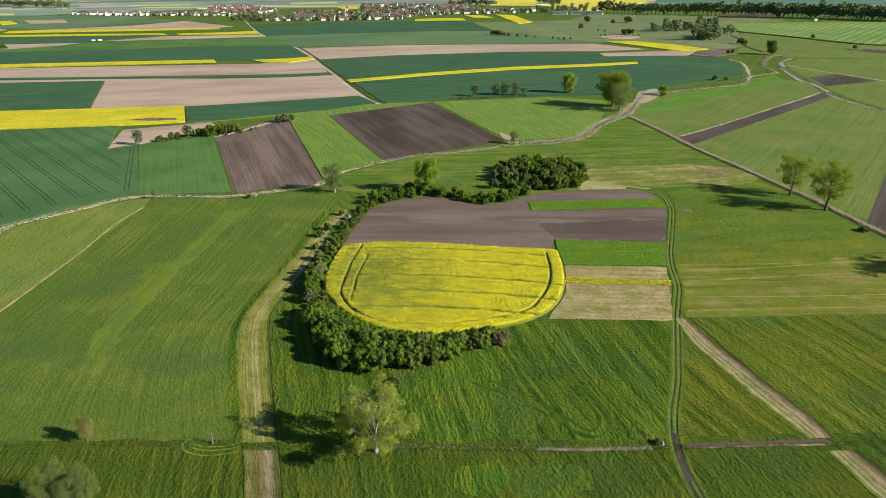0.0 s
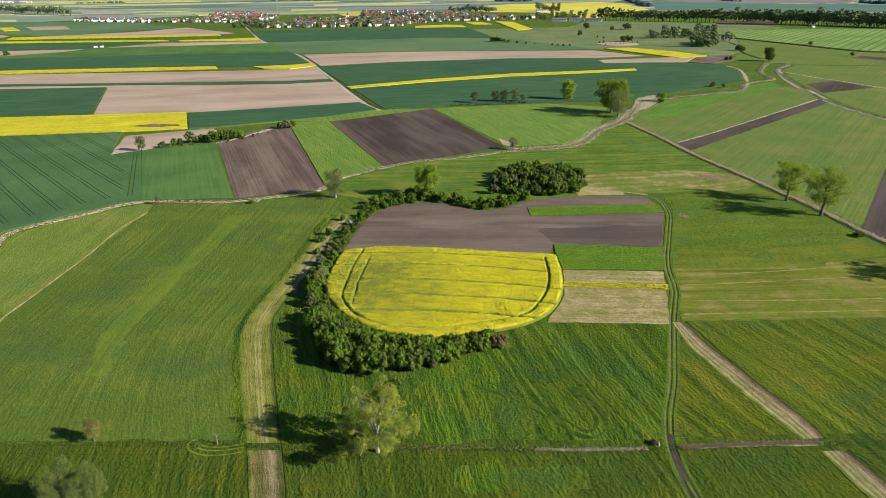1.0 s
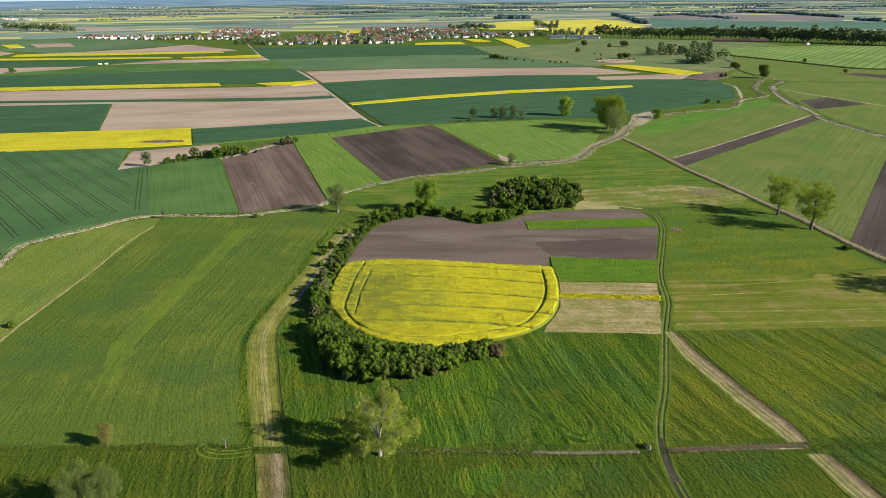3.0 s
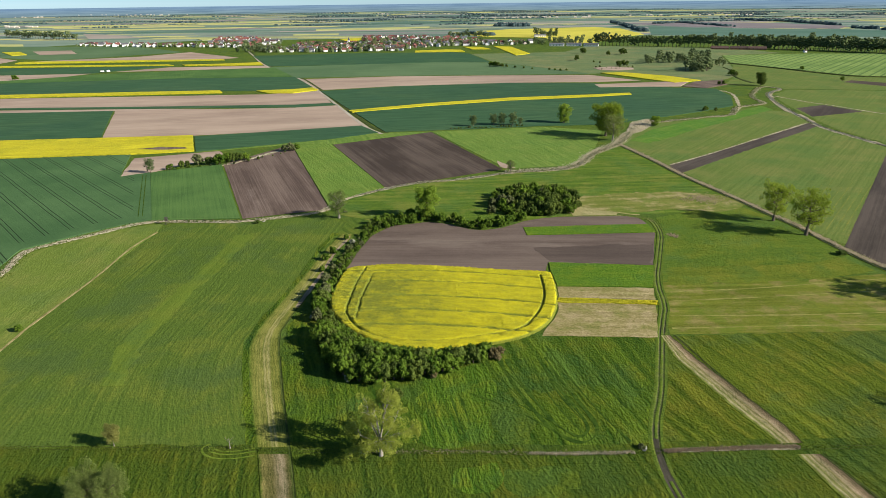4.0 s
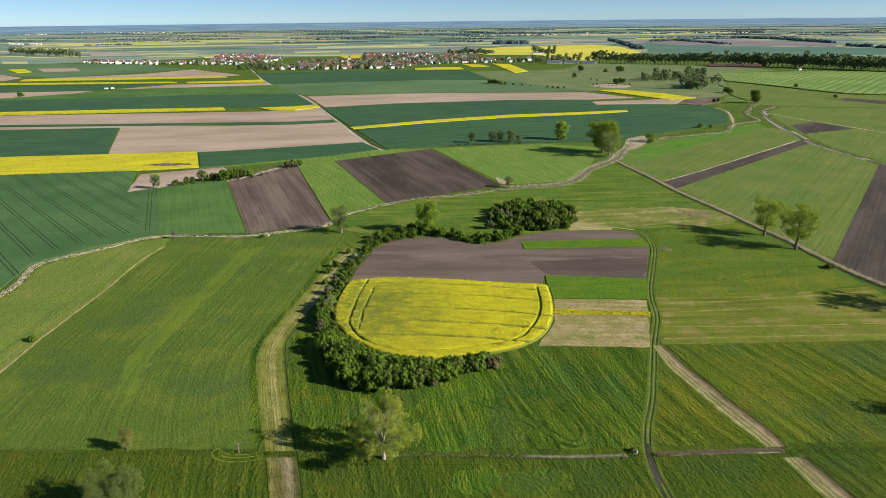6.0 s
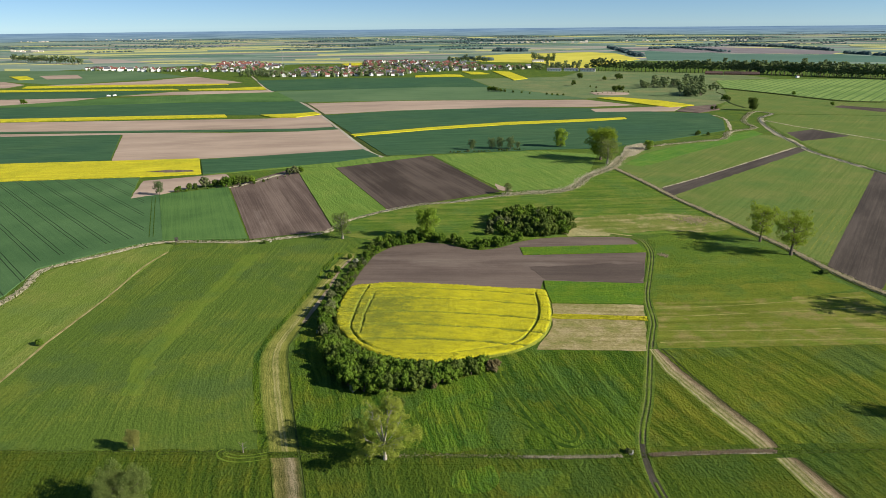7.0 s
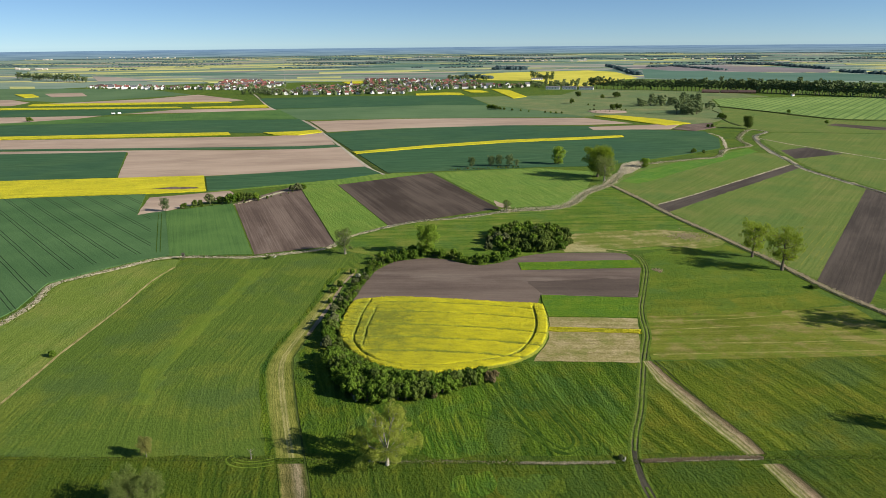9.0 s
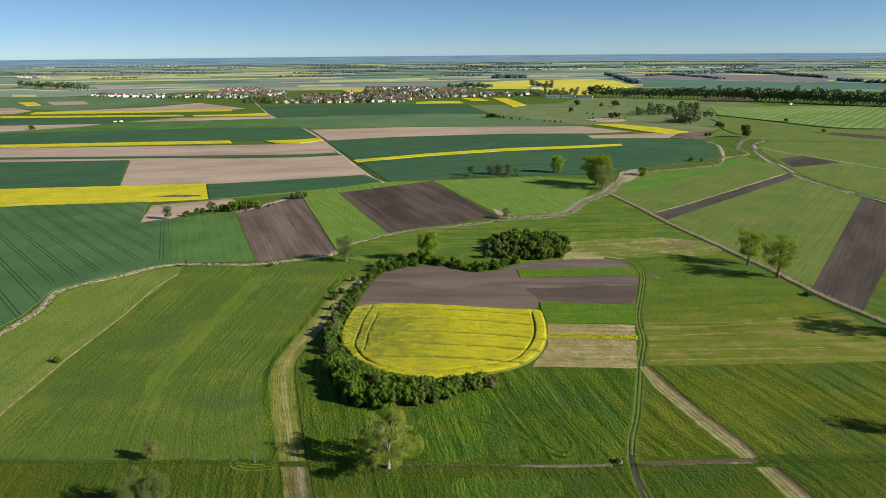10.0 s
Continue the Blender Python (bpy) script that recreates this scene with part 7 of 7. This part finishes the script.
def back_streets(places):
    """The houses behind the first streets, gabled, with white walls and dark or red roofs, joined into one mesh."""
    verts, faces, slots = [], [], []
    for x, y, turn in places:
        l, d, e, r = rv.uniform(4.5, 7.5), rv.uniform(3.8, 4.8), rv.uniform(3.6, 5.8), rv.uniform(7.6, 9.2)
        c, sn, o = math.cos(turn), math.sin(turn), len(verts)
        k = e - 0.4
        pts = [(-l, -d, -0.3), (l, -d, -0.3), (l, d, -0.3), (-l, d, -0.3), (-l, -d, e), (l, -d, e), (l, d, e), (-l, d, e), (-l, 0, r - 0.2), (l, 0, r - 0.2),
               (-l - 0.4, -d - 0.5, k), (l + 0.4, -d - 0.5, k), (l + 0.4, d + 0.5, k), (-l - 0.4, d + 0.5, k), (-l - 0.4, 0, r), (l + 0.4, 0, r)]
        verts += [(x + a * c - b * sn, y + a * sn + b * c, z) for a, b, z in pts]
        faces += [tuple(o + i for i in f) for f in ((0, 1, 5, 4), (2, 3, 7, 6), (1, 2, 6, 9, 5), (3, 0, 4, 8, 7), (10, 11, 15, 14), (12, 13, 14, 15))]
        slots += [0] * 4 + [rv.choice([1, 1, 2, 3])] * 2
    me = mesh_of("back_streets", verts, faces)
    for key in ("wall_white", "roof_red", "roof_brown", "roof_grey"):
        me.materials.append(M[key])
    for f, k in zip(me.polygons, slots):
        f.material_index = k
    tagged(new("back_streets", me), "white gabled houses in the back streets of the village", "houses", kind="stuff")


back_streets(spots[280:])
for x, y, a in ((262, 1500, -0.25), (300, 1496, -0.25), (335, 1478, -0.3), (120, 1660, 0.1), (60, 1640, 0.2), (-505, 1800, 0.1), (-545, 1775, 0.0), (130, 2030, 0.2), (280, 1880, 0.0), (-905, 1745, 0.3)):
    settle_house(6, x, y, a)
for x, y, a in ((570, 1352, -0.35), (605, 1340, -0.35), (635, 1328, -0.35)):
    settle_house(8, x, y, a)
settle_house(7, 690, 1250, 0.2).scale *= 0.6


def church():
    ob = tagged(new("church"), "white village church with a slim spired tower and red roof", "church")
    v, f = block(-4, 4, -4, 4, -0.3, 18)
    part("tower", mesh_of("tower", v, f), M["wall_white"], ob)
    part("spire", mesh_of("spire", [(-4.4, -4.4, 18), (4.4, -4.4, 18), (4.4, 4.4, 18), (-4.4, 4.4, 18), (0, 0, 29)], [(3, 2, 1, 0), (0, 1, 4), (1, 2, 4), (2, 3, 4), (3, 0, 4)]), M["roof_grey"], ob)
    l, d = 13, 6.5
    v = [(x + 17, y, z) for x, y, z in [(-l, -d, -0.3), (l, -d, -0.3), (l, d, -0.3), (-l, d, -0.3), (-l, -d, 9), (l, -d, 9), (l, d, 9), (-l, d, 9), (-l, 0, 15.5), (l, 0, 15.5)]]
    part("nave", mesh_of("nave", v, [(0, 1, 5, 4), (2, 3, 7, 6), (1, 2, 6, 9, 5), (3, 0, 4, 8, 7)]), M["wall_white"], ob)
    r = [(x + 17, y, z) for x, y, z in [(-l - 0.3, -d - 0.6, 8.6), (l + 0.4, -d - 0.6, 8.6), (l + 0.4, 0, 15.8), (-l - 0.3, 0, 15.8), (-l - 0.3, d + 0.6, 8.6), (l + 0.4, d + 0.6, 8.6)]]
    r += [(x, y, z + 0.3) for x, y, z in r]
    part("roof", mesh_of("roof", r, [(0, 3, 2, 1), (3, 4, 5, 2), (6, 7, 8, 9), (9, 8, 11, 10), (0, 1, 7, 6), (4, 10, 11, 5), (1, 2, 8, 7), (2, 5, 11, 8), (0, 6, 9, 3), (3, 9, 10, 4)]), M["roof_red"], ob)
    pane = mesh_of("window", *block(-0.7, 0.7, -0.08, 0.08, 0, 4.5))
    pane.materials.append(M["pane"])
    for x, y, z in ((9, -6.52, 2.5), (14, -6.52, 2.5), (19, -6.52, 2.5), (24, -6.52, 2.5), (0, -4.02, 12)):
        part("window", pane, None, ob).location = (x, y, z)
    return ob


stand(church(), -222, 1600, 0.1, 0.68)


def mast():
    ob = tagged(new("radio_mast"), "tall thin pale steel lattice mast behind the village", "mast")
    verts, faces = [], []
    legs = [(math.cos(a) * 1.4, math.sin(a) * 1.4) for a in (0, 2.09, 4.19)]
    for x, y in legs:
        vs, fs = [], []
        tube(vs, fs, [Vector((x, y, -0.3)), Vector((x * 0.6, y * 0.6, 36)), Vector((x * 0.25, y * 0.25, 72))], [0.12, 0.10, 0.07], 5)
        part("leg", mesh_of("leg", vs, fs), M["steel"], ob)
    for k in range(24):
        z0, z1 = k * 3.0, k * 3.0 + 3.0
        s0, s1 = 1 - 0.75 * z0 / 72, 1 - 0.75 * z1 / 72
        for i in range(3):
            (xa, ya), (xb, yb) = legs[i], legs[(i + 1) % 3]
            tube(verts, faces, [Vector((xa * s0, ya * s0, z0)), Vector((xb * s1, yb * s1, z1))], [0.04, 0.04], 3)
    part("bracing", mesh_of("bracing", verts, faces), M["steel"], ob)
    return ob


stand(mast(), -405, 1680)


def trailer():
    """A box trailer on two axles."""
    ob = tagged(new("farm_trailer"), "small white farm trailer standing in the grain", "trailer", "white trailers")
    part("box", mesh_of("box", *block(-2.4, 2.4, -1.1, 1.1, 0.8, 2.7)), M["wall_white"], ob)
    part("drawbar", mesh_of("drawbar", *block(2.4, 4.0, -0.1, 0.1, 0.7, 0.9)), M["steel"], ob)
    for x in (-1.4, 1.4):
        for y in (-1.0, 1.0):
            vs, fs = [], []
            tube(vs, fs, [Vector((x, y - 0.15, 0.5)), Vector((x, y + 0.15, 0.5))], [0.5, 0.5], 10)
            part("wheel", mesh_of("wheel", vs, fs), M["pane"], ob)
    return ob


TRAILER = stand(trailer(), -527, 1018, 0.2, 1.0, 0.38)
stand(copy_thing(TRAILER, Matrix()), -519, 1021, 0.9, 1.0, 0.38)

# sandy hollow on the pasture
sand = [(261 + 29 * math.cos(k * 0.3927) * (1 + 0.12 * math.sin(k * 2.1)), 990 + 26 * math.sin(k * 0.3927) * (1 + 0.1 * math.cos(k * 1.7))) for k in range(16)]
field("sand_hollow", sand, 0.4, M["tan"], "pale sandy hollow on the pasture", True)
for x, y, h in ((238, 1010, 3.0), (245.6, 1013, 3.5), (252, 1000, 1.6), (258, 992, 1.8), (264, 989, 2.0), (270, 991, 1.6), (287, 1006, 2.4), (294, 1006, 3.0), (240, 978, 2.2), (276, 1014, 2.6), (254, 1096, 4), (260, 1076, 4)):
    bush(rv.choice(["dark", "grey"]), x, y, h, None, "low dark scrub round the sandy hollow", "scrub of the sandy hollow", name="hollow_scrub")

# ---- rows of trees, woods ----
FAR = []
for s, (h, sp, base, bul) in enumerate(((20.0, 4.9, 0.30, 0.5), (15.0, 5.6, 0.14, 0.4), (22.0, 5.2, 0.30, 0.55), (11.0, 5.0, 0.08, 0.4))):
    w, c = grown(100 + s, h, sp, base=base, limbs=12, forks=2, leaves=7, leaf=0.7, clump=1.9, thick=0.025, bulge=bul, solid=True)
    FAR.append(tree(w, c, M["bark"], M["far_tree"], "dark leafy tree of the distant rows", "tree", "distant trees", "far_tree"))
used_far = set()


def far_tree(k, x, y, size=1.0, label="dark leafy tree of the distant rows", group="distant trees", name="far_tree"):
    ob = FAR[k] if k not in used_far else copy_thing(FAR[k], Matrix())
    used_far.add(k)
    ob.name = name
    tagged(ob, label, group=group)
    return stand(ob, x, y, rv.uniform(0, 6.28), size * rv.uniform(0.85, 1.15), -0.1)


ALLEY = [(350, 1506), (462, 1453), (616, 1376), (716, 1297), (816, 1199), (930, 1110)]
for off, line in ((0, ALLEY), (17, ALLEY[2:])):
    for x, y, a in along(line, 8.0):
        far_tree(rv.choice([0, 2, 0, 2, 0, 2, 1]), x + off * 0.4 + rv.gauss(0, 0.6), y + off + rv.gauss(0, 0.6), 1.1, "tall roadside tree in a long alley", "trees of the alley", "alley_tree")
for x, y, a in along([(-1460, 2241), (-1294, 2107), (-1080, 1976)], 17):
    far_tree(rv.choice([0, 2, 1]), x, y + rv.gauss(0, 3), 1.05, "tall tree in the distant western alley", "trees of the western alley", "alley_tree")
for poly, gap, n, size in (([(353, 1074), (372, 1140), (415, 1150), (466, 1138), (430, 1066)], 11, 300, 0.75),
                           ([(351, 942), (385, 996), (407, 994), (389, 946), (369, 933)], 8.5, 300, 0.78),
                           ([(329, 1078), (357, 1116), (355, 1085), (334, 1058)], 7, 200, 0.5),
                           ([(420, 1032), (428, 1034), (440, 1008), (430, 1004)], 8, 100, 0.6),
                           ([(640, 1330), (740, 1300), (830, 1220), (960, 1130), (1000, 1180), (850, 1300), (700, 1420)], 27, 300, 0.85),
                           ([(560, 1520), (700, 1520), (1150, 1300), (1150, 1360), (720, 1600), (560, 1570)], 20, 300, 0.9),
                           ([(-450, 1420), (-360, 1390), (-330, 1440), (-410, 1500)], 13, 200, 0.7), ([(220, 1540), (350, 1520), (345, 1600), (230, 1640)], 15, 200, 0.8),
                           ([(10, 1960), (60, 1930), (140, 1880), (150, 1900), (60, 1970)], 11, 200, 0.8), ([(270, 1890), (330, 1880), (335, 1930), (275, 1950)], 13, 200, 0.9)):
    for x, y in spread_in(poly, gap, rv, n):
        far_tree(rv.choice([1, 3, 3, 1, 0]), x, y, size * 1.1, "dark leafy tree in a loose wood", "trees of the valley woods", "wood_tree")
def woods(name, crowns, label, leaves="far_wood"):
    """Far woods: many uneven crowns joined into one mesh."""
    verts, faces = [], []
    for x, y, r, h in crowns:
        d = math.hypot(x, y)
        k = math.hypot(*lift(x, y)[:2]) / d
        ox, oy, oz = lift(x, y)
        o = len(verts)
        rings = ((1.0, 0.0), (1.1, 0.45), (0.75, 0.85))
        for rad, up in rings:
            for i in range(6):
                a = i * 1.047 + rv.uniform(-0.3, 0.3)
                q = r * k * rad * rv.uniform(0.75, 1.2)
                verts.append((ox + math.cos(a) * q, oy + math.sin(a) * q, oz - 0.5 + h * k * up * rv.uniform(0.85, 1.1)))
        verts.append((ox, oy, oz + h * k))
        for j in range(2):
            faces += [(o + j * 6 + i, o + j * 6 + (i + 1) % 6, o + j * 6 + 6 + (i + 1) % 6, o + j * 6 + 6 + i) for i in range(6)]
        faces += [(o + 12 + i, o + 12 + (i + 1) % 6, o + 18) for i in range(6)]
    tagged(new(name, mesh_of(name, verts, faces, M[leaves])), label, "wood", kind="stuff")


def hedge_row(line, step, h, wide=14):
    """Crowns along a far hedge or the edge of a wood."""
    out = []
    for x, y, a in along(line, step):
        out.append((x + rv.gauss(0, wide * 0.4), y + rv.gauss(0, wide), rv.uniform(5, 10), h * rv.uniform(0.5, 1.05)))
    return out


greenery = []
for k, (x, y, turn) in enumerate(spots):
    if k < 280:
        far_tree(rv.choice([1, 3, 3]), x + rv.uniform(6, 11) * rv.choice([-1, 1]), y + rv.uniform(-13, 5), rv.uniform(0.45, 0.8), "garden tree between village houses", "trees of the village", "garden_tree")
    for _ in range(3):
        greenery.append((x + rv.uniform(4, 12) * rv.choice([-1, 1]), y + rv.uniform(5, 13) * rv.choice([-1, 1, 1]), rv.uniform(1.8, 4.5), rv.uniform(2.5, 8.5)))
woods("village_greenery", greenery, "dark hedges and orchard trees between village houses", "far_tree")
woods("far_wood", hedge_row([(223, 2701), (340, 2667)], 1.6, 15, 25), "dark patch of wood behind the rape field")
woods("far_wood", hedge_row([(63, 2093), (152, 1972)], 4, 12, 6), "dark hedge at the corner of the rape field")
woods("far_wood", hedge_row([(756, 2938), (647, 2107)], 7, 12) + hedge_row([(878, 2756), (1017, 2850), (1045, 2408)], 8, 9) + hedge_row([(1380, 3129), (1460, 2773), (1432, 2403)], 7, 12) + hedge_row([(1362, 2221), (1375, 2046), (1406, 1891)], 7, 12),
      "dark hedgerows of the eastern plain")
woods("far_wood", hedge_row([(-509, 3543), (-286, 3769)], 3, 13, 40) + hedge_row([(-324, 4283), (173, 4067)], 5, 11, 40) + hedge_row([(199, 4673), (619, 4300), (966, 4290)], 5, 13, 50), "woods of the far plain, tinted blue by painted haze")
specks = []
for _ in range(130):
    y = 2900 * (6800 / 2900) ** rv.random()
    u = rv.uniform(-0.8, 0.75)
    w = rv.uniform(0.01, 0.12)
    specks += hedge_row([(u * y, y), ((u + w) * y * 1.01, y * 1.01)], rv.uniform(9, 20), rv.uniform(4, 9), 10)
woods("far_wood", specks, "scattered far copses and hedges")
def far_hamlet(rows):
    """Tiny distant gabled houses joined into one mesh."""
    verts, faces = [], []
    for x0, y0, x1, y1, n in rows:
        for _ in range(n):
            t = rv.random()
            px, py = x0 + (x1 - x0) * t, (y0 + (y1 - y0) * t) * rv.uniform(0.985, 1.015)
            x, yy, z = lift(px, py)
            k = math.hypot(x, yy) / math.hypot(px, py)
            w, d, e, r = rv.uniform(4, 9) * k, 4 * k, 4.0 * k, 7 * k
            o = len(verts)
            verts += [(x + a, yy + b, z + c) for a, b, c in ((-w, -d, -1), (w, -d, -1), (w, d, -1), (-w, d, -1), (-w, -d, e), (w, -d, e), (w, d, e), (-w, d, e), (-w, 0, r), (w, 0, r))]
            faces += [tuple(o + i for i in f) for f in ((0, 1, 5, 4), (2, 3, 7, 6), (1, 2, 6, 9, 5), (3, 0, 4, 8, 7), (4, 5, 9, 8), (6, 7, 8, 9))]
    tagged(new("far_hamlets", mesh_of("far_hamlets", verts, faces, M["wall_cream"])), "tiny pale houses of far hamlets", "houses", kind="stuff")


far_hamlet([(233, 3912, 850, 3773, 30), (-2202, 3334, -1893, 3110, 14), (-3600, 5738, -3300, 5625, 12), (-3667, 6500, -2231, 5887, 20), (-600, 5400, 100, 5200, 14), (900, 4100, 1800, 3900, 14)])

# ---- tall grass over the near meadows ----
rg = random.Random(55)
TRACK_SET = [TRACK[i] for i in range(0, len(TRACK), 2)]


def meadow_tufts(name, box, n, tall, material, label):
    """Tussocks, thicker in patches and along old swaths; kept off the tracks and the mown strips."""
    out = []
    x0, x1, y0, y1 = box
    while len(out) < n:
        x, y = rg.uniform(x0, x1), rg.uniform(y0, y1)
        v = x * 0.95 + y * 0.3
        if noise.noise((x * 0.05, y * 0.05, 1)) + 0.5 * noise.noise((v * 0.45, y * 0.02, 2)) + rg.uniform(-0.5, 0.5) < 0.0:
            continue
        if inside(x, y, MOWN_W) or any(inside(x, y, q) for q in MOWN_E) or min((x - a) ** 2 + (y - b) ** 2 for a, b in TRACK_SET) < 6:
            continue
        out.append((x, y))
    tufts(name, out, 0.4, tall, material, label, "grass", rg, 2)


MOWN_W = [(-39.4, 96), (-39.4, 106.9), (-46.2, 127.6), (-57.6, 164.4), (-60.5, 178.1), (-59.3, 193.7), (-54.3, 227), (-48.3, 275.4)] + LEFT_STRIP[::-1]
MOWN_E = ([(68.6, 178.9), (72.3, 178.1), (78.4, 149.7), (84.5, 129.3), (84.3, 126.2), (79.5, 125.5), (72.9, 145.8), (66.2, 167.7)], [(82, 122.3), (87.2, 122.2), (95, 94), (86, 94)])
meadow_tufts("meadow_tussocks", (-50, 66, 126, 178), 2400, 0.28, M["tall_grass"], "tussocks of lush grass before the bush belt")
meadow_tufts("meadow_tussocks", (54, 170, 127, 178), 2400, 0.28, M["tall_grass"], "tussocks of streaky grass beside the farm track")
meadow_tufts("meadow_tussocks", (-140, 140, 100, 122), 2400, 0.28, M["tall_grass"], "tussocks of lush grass south of the ditch")
meadow_tufts("meadow_tussocks", (100, 160, 222, 290), 2400, 0.3, M["tall_grass"], "tussocks of rough grass near the drain")
